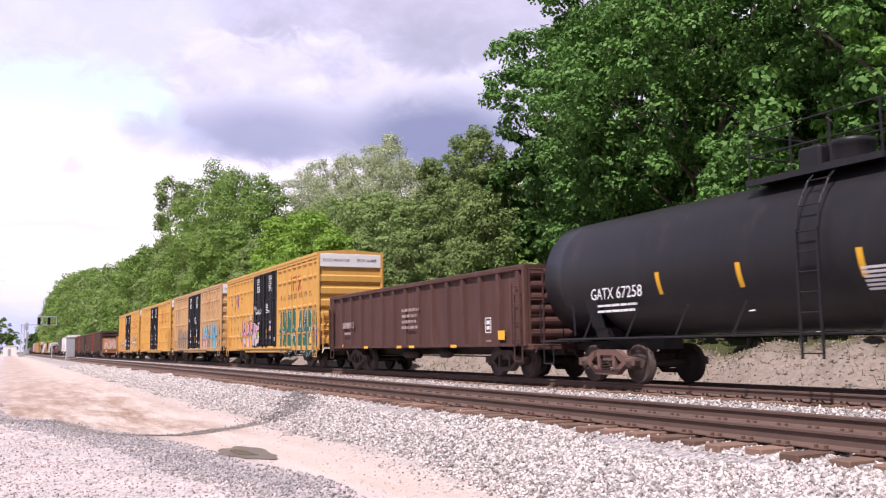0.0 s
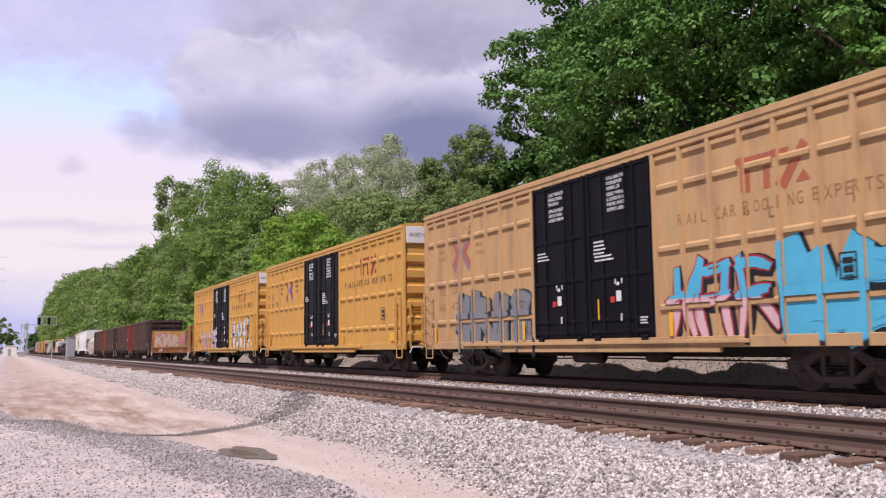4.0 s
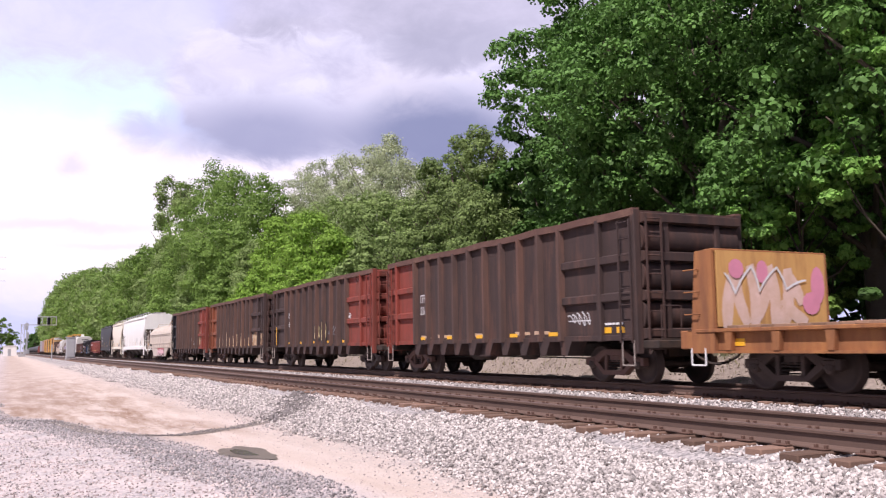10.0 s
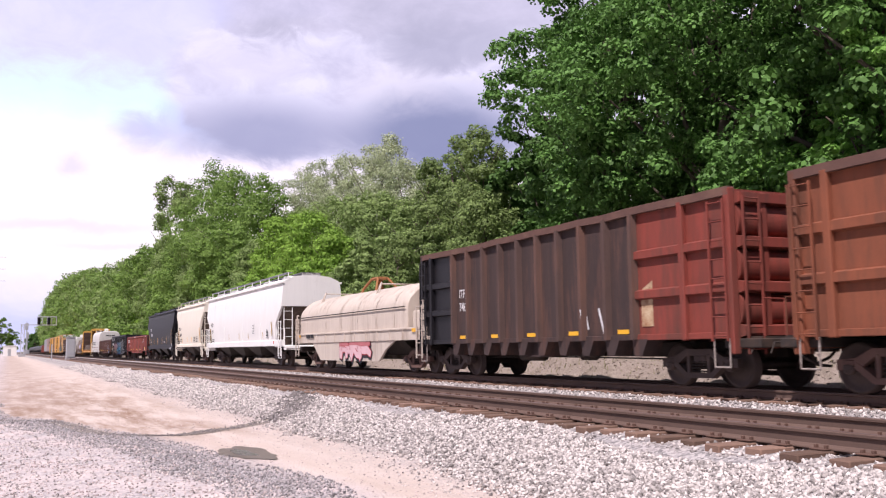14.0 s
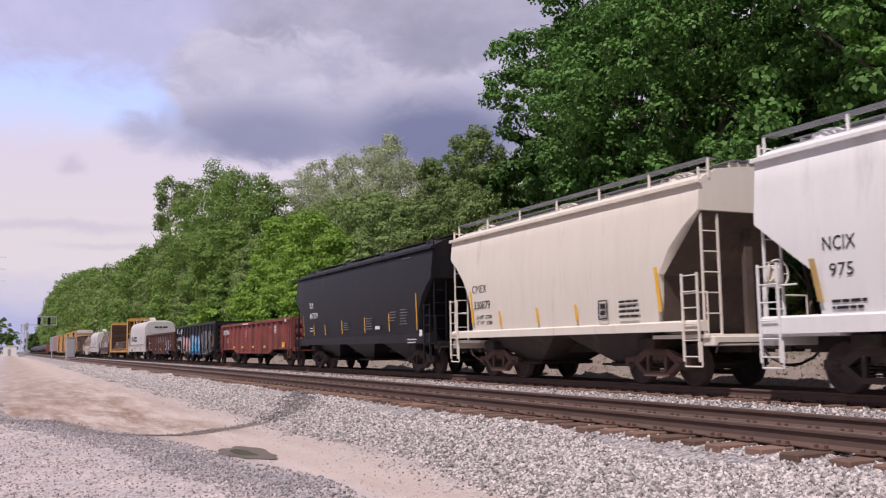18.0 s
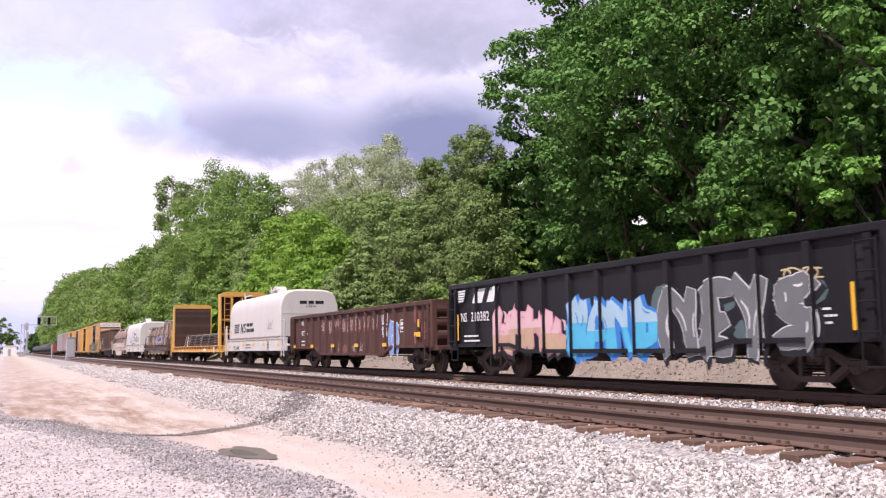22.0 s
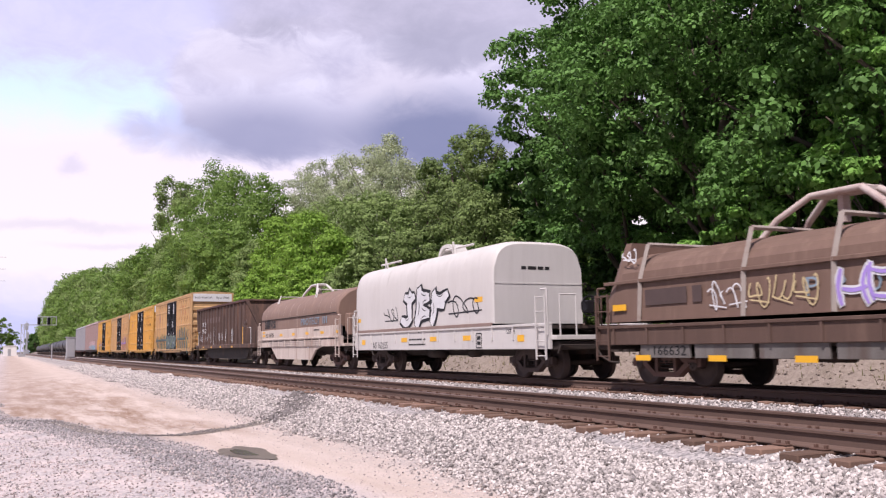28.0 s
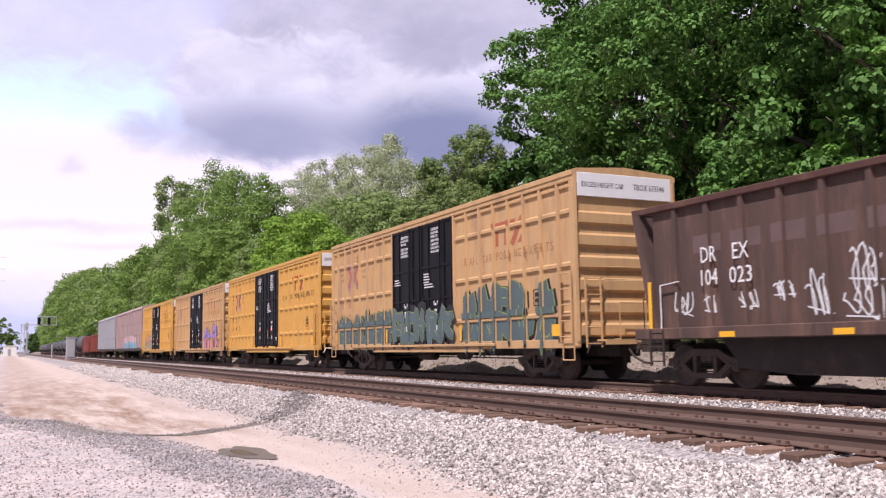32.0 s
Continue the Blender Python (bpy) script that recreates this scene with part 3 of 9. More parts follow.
def side_frame_mesh(m):
    mb = MB()
    top = [(-1.13, 0.60), (-0.72, 0.64), (-0.40, 0.80), (0.40, 0.80), (0.72, 0.64), (1.13, 0.60), (1.13, 0.42), (1.02, 0.42), (1.0, 0.52), (0.76, 0.52), (0.74, 0.42), (0.66, 0.46), (0.36, 0.66), (-0.36, 0.66), (-0.66, 0.46), (-0.74, 0.42), (-0.76, 0.52), (-1.0, 0.52), (-1.02, 0.42), (-1.13, 0.42)]
    low = [(-0.78, 0.47), (-0.40, 0.20), (0.40, 0.20), (0.78, 0.47), (0.70, 0.56), (0.36, 0.31), (-0.36, 0.31), (-0.70, 0.56)]
    for poly, t in ((top, 0.075), (low, 0.085)):
        mb.prism(poly, "y", -t, t)
    for s in (-1, 1):
        mb.box(s * 0.30 - 0.05, s * 0.30 + 0.05, -0.085, 0.085, 0.28, 0.70, 0.015)
        mb.box(s * 0.89 - 0.12, s * 0.89 + 0.12, -0.10, 0.10, 0.50, 0.60, 0.02)
    return mb.mesh("side_frame", m)


def springs_mesh():
    mb = MB()
    for k in range(3):
        x = -0.17 + 0.17 * k
        for j in range(4):
            z = 0.325 + j * 0.065
            mb.lathe([(0, 0.045), (0.0, 0.075), (0.028, 0.075), (0.028, 0.045)], (x, 0, z), "z", 7)
    return mb.mesh("spring_nest", M_GRIME)


def bolster_mesh(m):
    mb = MB().box(-0.2, 0.2, -1.06, 1.06, 0.50, 0.68, 0.03).box(-0.28, 0.28, -0.28, 0.28, 0.66, 0.80, 0.04)
    for s in (-1, 1):
        mb.box(s * 0.42 - 0.04, s * 0.42 + 0.04, -0.85, 0.85, 0.36, 0.46, 0.01)
        for y in (-0.72, 0.72):
            mb.box(s * 0.40, s * 0.47, y - 0.06, y + 0.06, 0.28, 0.56, 0.02)
    return mb.mesh("truck", m)


def trucks(car, xs, m=None, rolling=True):
    m = m or M_TRUCK
    for x in xs:
        t = part("truck", shared(("bol", m.name), lambda: bolster_mesh(m)), m, car, "four-wheel freight truck", at=(x, 0, 0))
        for s in (-1, 1):
            part("side_frame", shared(("sf", m.name), lambda: side_frame_mesh(m)), m, t, at=(0, s * 1.02, 0))
            part("spring_nest", shared("springs", springs_mesh), M_GRIME, t, at=(0, s * 1.02, 0))
            w = part("wheelset", shared("wheelset", wheelset_mesh), M_WHEEL, t, at=(s * 0.89, 0, WHEEL_R))
            if rolling:
                WHEELS.append((w, s * 0.89))


def coupler_mesh():
    mb = MB().box(-0.05, 0.62, -0.10, 0.10, 0.78, 0.97, 0.03)
    mb.prism([(0.60, -0.17), (0.80, -0.20), (0.92, -0.10), (0.92, 0.0), (0.80, 0.02), (0.80, 0.12), (0.92, 0.16), (0.88, 0.22), (0.60, 0.20)], "z", 0.73, 1.02)
    mb.pipe([(0.35, -0.35, 0.80), (0.55, -0.36, 0.62), (0.85, -0.30, 0.48), (1.0, -0.15, 0.46)], 0.03)
    return mb.mesh("coupler", M_GRIME)


def couplers(car, h):
    for s in (-1, 1):
        c = part("coupler", shared("coupler", coupler_mesh), M_GRIME, car, "cast steel coupler with an air hose", at=(s * (h - 0.12), 0, 0))
        if s < 0:
            c.rotation_euler = (0, 0, math.pi)


def cut_lever(car, h, m=None):
    for s in (-1, 1):
        part("cut_lever", MB().pipe([(s * (h + 0.12), -1.45, 0.72), (s * (h + 0.12), -1.35, 0.92), (s * (h + 0.2), -0.3, 0.92), (s * (h + 0.3), -0.1, 1.0)], 0.017), m or M_GRIME, car)


def underframe(car, h, z, depth=0.35, m=None, gear=True):
    """Centre sill, brake gear and rods under the floor."""
    m = m or M_GRIME
    part("center_sill", MB().box(-h, h, -0.33, 0.33, z - depth, z, 0.01), m, car)
    if gear:
        part("brake_reservoir", MB().lathe([(-0.6, 0.05), (-0.55, 0.16), (0.55, 0.16), (0.6, 0.05)], (-1.2, -0.75, z - 0.30), "x", 14), m, car)
        part("brake_cylinder", MB().lathe([(-0.3, 0.08), (-0.28, 0.15), (0.25, 0.15), (0.5, 0.04)], (1.3, -0.6, z - 0.28), "x", 14), m, car)
        part("brake_rod", MB().pipe([(-h * 0.7, -0.5, z - 0.38), (-0.5, -0.55, z - 0.34), (h * 0.7, -0.5, z - 0.38)], 0.02), m, car)


def ladder_mb(x, y, z0, z1, w=0.42, n=None, axis="x", r=0.014):
    """Rungs between two stiles, on a side (axis x) or an end (axis y)."""
    mb = MB()
    n = n or max(2, int(round((z1 - z0) / 0.38)))
    ends = [((x - w / 2, y), (x + w / 2, y))] if axis == "x" else [((x, y - w / 2), (x, y + w / 2))]
    (a, b), = ends
    mb.box(a[0] - 0.02, a[0] + 0.02, a[1] - 0.02, a[1] + 0.02, z0, z1).box(b[0] - 0.02, b[0] + 0.02, b[1] - 0.02, b[1] + 0.02, z0, z1)
    for k in range(n):
        z = z0 + 0.1 + (z1 - z0 - 0.15) * k / (n - 1)
        mb.cyl((*a, z), (*b, z), r, 6)
    return mb


def stirrup(car, x, y, z0, z1, m, w=0.42):
    part("sill_step", MB().pipe([(x - w / 2, y, z1), (x - w / 2, y, z0), (x + w / 2, y, z0), (x + w / 2, y, z1)], 0.018), m, car)


def handhold(car, pts, m, r=0.014):
    part("grab_iron", MB().pipe(pts, r), m, car)


def brake_wheel(car, x, y, z, m, r=0.28):
    """Hand-brake wheel on the leading end, with its gear housing."""
    mb = MB()
    n = 20
    pts = [(x, y + r * math.cos(2 * math.pi * k / n), z + r * math.sin(2 * math.pi * k / n)) for k in range(n + 1)]
    mb.pipe(pts, 0.022)
    for k in range(5):
        a = 2 * math.pi * k / 5
        mb.cyl((x, y, z), (x, y + r * math.cos(a), z + r * math.sin(a)), 0.016, 6)
    mb.box(x - 0.22, x + 0.02, y - 0.13, y + 0.13, z - 0.18, z + 0.16, 0.03)
    part("brake_wheel", mb, m, car)


def tape(car, xs, z, y, w=0.45, h=0.11, m=None):
    for x in xs:
        part("reflector", MB().box(x - w / 2, x + w / 2, y - 0.004, y, z - h / 2, z + h / 2), m or M_REFLECT, car, "yellow reflective strip")


def upright_tape(car, xs, z0, z1, y, w=0.10):
    for x in xs:
        part("reflector", MB().box(x - w / 2, x + w / 2, y - 0.004, y, z0, z1), M_REFLECT, car, "yellow reflective strip")


def stencil_box(car, x, z, y, m=None):
    mb = MB()
    for a, b, c, d in ((0, 0.36, 0, 0.03), (0, 0.36, 0.42, 0.45), (0, 0.03, 0.03, 0.42), (0.33, 0.36, 0.03, 0.42), (0.08, 0.28, 0.1, 0.2), (0.08, 0.28, 0.25, 0.36)):
        mb.box(x + a, x + b, y - 0.004, y, z + c, z + d)
    part("data_stencil", mb, m or M_SIGNWHITE, car, "white framed service stencil")


def clip_x(poly, lo, hi):
    """Cut a convex outline of (x, z) to lo <= x <= hi."""
    for sign, lim in ((1, lo), (-1, hi)):
        out = []
        for i, p in enumerate(poly):
            q = poly[(i + 1) % len(poly)]
            dp, dq = sign * (p[0] - lim), sign * (q[0] - lim)
            if dp >= 0:
                out.append(p)
            if dp * dq < 0:
                t = dp / (dp - dq)
                out.append((p[0] + (q[0] - p[0]) * t, p[1] + (q[1] - p[1]) * t))
        poly = out
        if len(poly) < 3:
            return []
    return poly


def swap(poly):
    return [(b, a) for a, b in poly]


def paint_layer(name, polys, m, car, y, lift, posts=(), pw=0.06, py=None, label="", belts=(), step=0.00025):
    """Sprayed paint: thin outlines on the sheet, and on the posts that stand proud of it."""
    mb = MB()
    for i, poly in enumerate(polys):
        if len(poly) < 3:
            continue
        up = lift + i * step
        pieces = []
        if posts:
            edges = sorted(posts)
            lo = min(p[0] for p in poly) - 1
            for e in edges:
                pieces.append((clip_x(poly, lo, e - pw), y))
                pieces.append((clip_x(poly, e - pw, e + pw), py))
                lo = e + pw
            pieces.append((clip_x(poly, lo, 1e3), y))
        else:
            pieces = [(poly, y)]
        flat, pieces = pieces, []
        for pc, yy in flat:
            if belts and yy == y and len(pc) >= 3:
                lo2 = -1e3
                for b0, b1, by in belts:
                    pieces.append((swap(clip_x(swap(pc), lo2, b0)), yy))
                    pieces.append((swap(clip_x(swap(pc), b0, b1)), by))
                    lo2 = b1
                pieces.append((swap(clip_x(swap(pc), lo2, 1e3)), yy))
            else:
                pieces.append((pc, yy))
        for pc, yy in pieces:
            if len(pc) >= 3:
                mb.add([(a, yy - up, b) for a, b in pc], [tuple(range(len(pc)))])
    if mb.f:
        part(name, mb, m, car, label)


def stroke(p, q, w):
    dx, dz = q[0] - p[0], q[1] - p[1]
    d = math.hypot(dx, dz) or 1
    nx, nz = -dz / d * w / 2, dx / d * w / 2
    ex, ez = dx / d * w * 0.3, dz / d * w * 0.3
    return [(p[0] + nx - ex, p[1] + nz - ez), (q[0] + nx + ex, q[1] + nz + ez), (q[0] - nx + ex, q[1] - nz + ez), (p[0] - nx - ex, p[1] - nz - ez)]


def ribbon(p, q, w, bow=0.0, n=5):
    """A curved band of paint from p to q, bowed sideways, with rounded ends."""
    dx, dz = q[0] - p[0], q[1] - p[1]
    d = math.hypot(dx, dz) or 1
    ux, uz = dx / d, dz / d
    left, right = [], []
    for k in range(n + 1):
        t = k / n
        o = bow * d * 4 * t * (1 - t)
        s = w / 2 * (0.72 if k in (0, n) else 1.0)
        e = (-0.28 if k == 0 else 0.28 if k == n else 0.0) * w
        cx, cz = p[0] + dx * t - uz * o + ux * e, p[1] + dz * t + ux * o + uz * e
        sl = bow * 4 * (1 - 2 * t)
        nx, nz = -(uz + ux * sl), ux - uz * sl
        m = math.hypot(nx, nz)
        left.append((cx + nx / m * s, cz + nz / m * s))
        right.append((cx - nx / m * s, cz - nz / m * s))
    return left + right[::-1]


def sprayed(name, c):
    return mat("spray_" + name, c, tuple(v * 0.8 for v in c), 0.55, amount=0.6, scale=2.2, bump=0.03)


LETTERS = {
    "N": [((0, 0), (0, 1)), ((0, 1), (1, 0)), ((1, 0), (1, 1))], "E": [((0, 0), (0, 1)), ((0, 0.93), (1, 0.98)), ((0, 0.5), (0.8, 0.52)), ((0, 0.07), (1, 0.04))],
    "V": [((0, 1), (0.5, 0)), ((0.5, 0), (1, 1))], "S": [((1, 0.95), (0.1, 0.85)), ((0.1, 0.85), (0.15, 0.55)), ((0.15, 0.55), (0.95, 0.42)), ((0.95, 0.42), (0.85, 0.08)), ((0.85, 0.08), (0, 0.05))],
    "T": [((0.5, 0), (0.5, 1)), ((-0.05, 0.93), (1.05, 0.97))], "A": [((0, 0), (0.5, 1)), ((0.5, 1), (1, 0)), ((0.2, 0.35), (0.8, 0.35))],
    "M": [((0, 0), (0.1, 1)), ((0.1, 1), (0.5, 0.35)), ((0.5, 0.35), (0.9, 1)), ((0.9, 1), (1, 0))], "P": [((0, 0), (0, 1)), ((0, 0.95), (0.9, 0.85)), ((0.9, 0.85), (0.8, 0.5)), ((0.8, 0.5), (0, 0.45))],
    "H": [((0, 0), (0, 1)), ((1, 0), (1, 1)), ((0, 0.5), (1, 0.52))], "U": [((0, 1), (0.05, 0.15)), ((0.05, 0.15), (0.95, 0.15)), ((0.95, 0.15), (1, 1))], "D": [((0, 0), (0, 1)), ((0, 0.95), (0.95, 0.7)), ((0.95, 0.7), (0.9, 0.25)), ((0.9, 0.25), (0, 0.05))],
    "O": [((0.05, 0.15), (0.05, 0.85)), ((0.05, 0.9), (0.95, 0.9)), ((0.95, 0.85), (0.95, 0.15)), ((0.95, 0.1), (0.05, 0.1))], "J": [((0.8, 1), (0.75, 0.2)), ((0.75, 0.15), (0, 0.12)), ((0.3, 0.95), (1.05, 0.95))],
    "B": [((0, 0), (0, 1)), ((0, 0.95), (0.85, 0.8)), ((0.85, 0.75), (0.1, 0.52)), ((0.1, 0.52), (0.95, 0.3)), ((0.95, 0.25), (0, 0.05))], "F": [((0, 0), (0, 1)), ((0, 0.93), (1.05, 0.97)), ((0, 0.5), (0.85, 0.52))]}


def graffiti(car, x0, x1, z0, z1, fills, line, y, n=4, seed=1, posts=(), pw=0.06, py=None, fat=0.5, back=None, label="sprayed graffiti lettering", belts=(), lw=0.08, shade=True, text="", halo=None):
    """A piece of block lettering sprayed on a side: abstract letters with an outline."""
    rng = random.Random(seed)
    n = len(text) or n
    w = (x1 - x0) / n
    fill_polys, line_polys, cuts, shade_polys = [[] for _ in fills], [], [], []
    for k in range(n):
        a, c = x0 + k * w, z0 + rng.uniform(-0.05, 0.08) * (z1 - z0)
        h = (z1 - z0) * rng.uniform(0.85, 1.08)
        t = w * fat * rng.uniform(0.75, 1.0) * 0.62
        lean = rng.uniform(-0.12, 0.2) * w
        segs = [((a + t * 0.6, c), (a + t * 0.6 + lean, c + h))]
        kind = rng.randrange(5)
        if kind in (0, 1, 4):
            segs.append(((a + w - t * 0.6, c), (a + w - t * 0.6 + lean * 0.6, c + h * rng.uniform(0.75, 1.05))))
        if kind in (0, 2, 3):
            segs.append(((a + t * 0.5 + lean, c + h * 0.86), (a + w * 0.9 + lean, c + h * rng.uniform(0.78, 0.95))))
        if kind in (0, 1, 3):
            segs.append(((a + t * 0.5, c + h * 0.48), (a + w * 0.85, c + h * rng.uniform(0.4, 0.58))))
        if kind in (2, 4):
            segs.append(((a + t * 0.5, c + h * 0.12), (a + w * 0.92, c + h * rng.uniform(0.06, 0.22))))
        if rng.random() < 0.6:
            segs.append(((a + w * 0.5, c + h * 0.5), (a + w * 1.05, c + h * rng.uniform(-0.05, 0.2))))
        if text:
            ww = w - t * 0.7
            segs = [((a + t * 0.4 + p[0] * ww + lean * p[1], c + h * p[1]), (a + t * 0.4 + q[0] * ww + lean * q[1], c + h * q[1])) for p, q in LETTERS[text[k]]]
        mid = c + h * rng.uniform(0.38, 0.6)
        for i, (p, q) in enumerate(segs):
            tt = t * (1.0 if i == 0 else 0.8)
            bow = rng.choice((-1, 1)) * rng.uniform(0.04, 0.2)
            body = ribbon(p, q, tt, bow)
            line_polys.append(ribbon(p, q, tt + lw, bow))
            shade_polys.append([(a1 + 0.05, b1 - 0.05) for a1, b1 in ribbon(p, q, tt + lw + 0.14, bow)])
            fill_polys[0].append(swap(clip_x(swap(body), mid, 1e3)))
            fill_polys[-1].append(swap(clip_x(swap(body), -1e3, mid)))
            if rng.random() < 0.6:
                cuts.append(ribbon((p[0] * 0.75 + q[0] * 0.25 + tt * 0.2, p[1] * 0.75 + q[1] * 0.25), (p[0] * 0.35 + q[0] * 0.65 + tt * 0.2, p[1] * 0.35 + q[1] * 0.65), max(0.025, tt * 0.1), bow, 3))
    g = dict(posts=posts, pw=pw, py=py, belts=belts)
    if back:
        polys = []
        for k in range(n * 2):
            cx, cz = rng.uniform(x0, x1), rng.uniform(z0 + 0.2, z1 - 0.05)
            rr = rng.uniform(0.2, 0.42) * (z1 - z0)
            polys.append([(cx + rr * 1.1 * math.cos(2 * math.pi * j / 9) * rng.uniform(0.8, 1.1), cz + rr * 0.8 * math.sin(2 * math.pi * j / 9)) for j in range(9)])
        paint_layer("graffiti_cloud", polys, back, car, y, 0.002, step=0.0002, label="sprayed colour behind the lettering", **g)
    if shade:
        paint_layer("graffiti_shadow", shade_polys, halo or SP_BLACK, car, y, 0.0065, label="black sprayed letter shade", step=0.0001, **g)
    paint_layer("graffiti_outline", line_polys, line, car, y, 0.009, label=label, **g)
    for f, polys in zip(fills, fill_polys):
        paint_layer("graffiti_fill", polys, f, car, y, 0.017, label=label, **g)
    paint_layer("graffiti_highlight", cuts, line, car, y, 0.025, label=label, **g)


def tag_scrawl(car, x, z, w, h, m, y, seed=1, thick=0.035, n=9, posts=(), pw=0.06, py=None):
    """A thin sprayed tag of looping strokes."""
    rng = random.Random(seed)
    loops = max(2, n // 3)
    f1, f2, ph = loops * 6.283, loops * 6.283 * rng.choice((1.5, 2.0)), rng.uniform(0, 6)
    steps = loops * 14
    pts = []
    for k in range(steps + 1):
        t = k / steps
        amp = 0.36 + 0.12 * math.sin(5 * t + ph)
        pts.append((x + w * (t + 0.5 / loops * math.sin(f1 * t + ph)), z + h * (0.5 + amp * math.cos(f1 * t) + 0.14 * math.sin(f2 * t + ph))))
    bands = [stroke(p, q, thick * 0.8) for p, q in zip(pts, pts[1:])]
    bands.append(stroke((x - 0.05 * w, z + h * rng.uniform(0.05, 0.3)), (x + w * 1.05, z + h * rng.uniform(0.0, 0.25)), thick * 0.7))
    paint_layer("graffiti_tag", bands, m, car, y, 0.006, posts, pw, py, "thin sprayed scrawl", step=0.00006)


def new_car(name, label, s0, s1):
    r = thing(name, label, "freight car", "freight cars of the passing train")
    TRAIN.append((r, (s0 + s1) / 2))
    return r, (s1 - s0) / 2


SP_WHITE, SP_BLACK = sprayed("white", (0.72, 0.72, 0.74)), sprayed("black", (0.02, 0.02, 0.025))
SP_PINK, SP_BLUE, SP_GREEN = sprayed("pink", (0.70, 0.28, 0.40)), sprayed("blue", (0.05, 0.22, 0.62)), sprayed("green", (0.015, 0.13, 0.095))
SP_SKY, SP_PURPLE, SP_LIME = sprayed("sky_blue", (0.10, 0.48, 0.72)), sprayed("purple", (0.20, 0.05, 0.32)), sprayed("lime", (0.42, 0.55, 0.08))
SP_SLATE, SP_SILVER, SP_TAN = sprayed("slate", (0.10, 0.14, 0.15)), sprayed("silver", (0.24, 0.24, 0.26)), sprayed("tan", (0.55, 0.38, 0.26))
SP_MOSS = sprayed("moss_green", (0.26, 0.34, 0.12))
SP_ROSE, SP_PALEBLUE = sprayed("rose_pink", (0.62, 0.30, 0.31)), sprayed("baby_blue", (0.34, 0.55, 0.70))
SP_CREAM, SP_RED, SP_PALEPINK = sprayed("cream", (0.62, 0.50, 0.28)), sprayed("red", (0.42, 0.04, 0.05)), sprayed("pale_pink", (0.72, 0.47, 0.50))
SP_LAV = sprayed("lavender", (0.40, 0.28, 0.70))
M_LOGORED, M_LOGOBLUE = mat("logo_red", (0.36, 0.05, 0.04), bump=0), mat("logo_blue", (0.10, 0.12, 0.50), bump=0)

# ---- boxcars ----


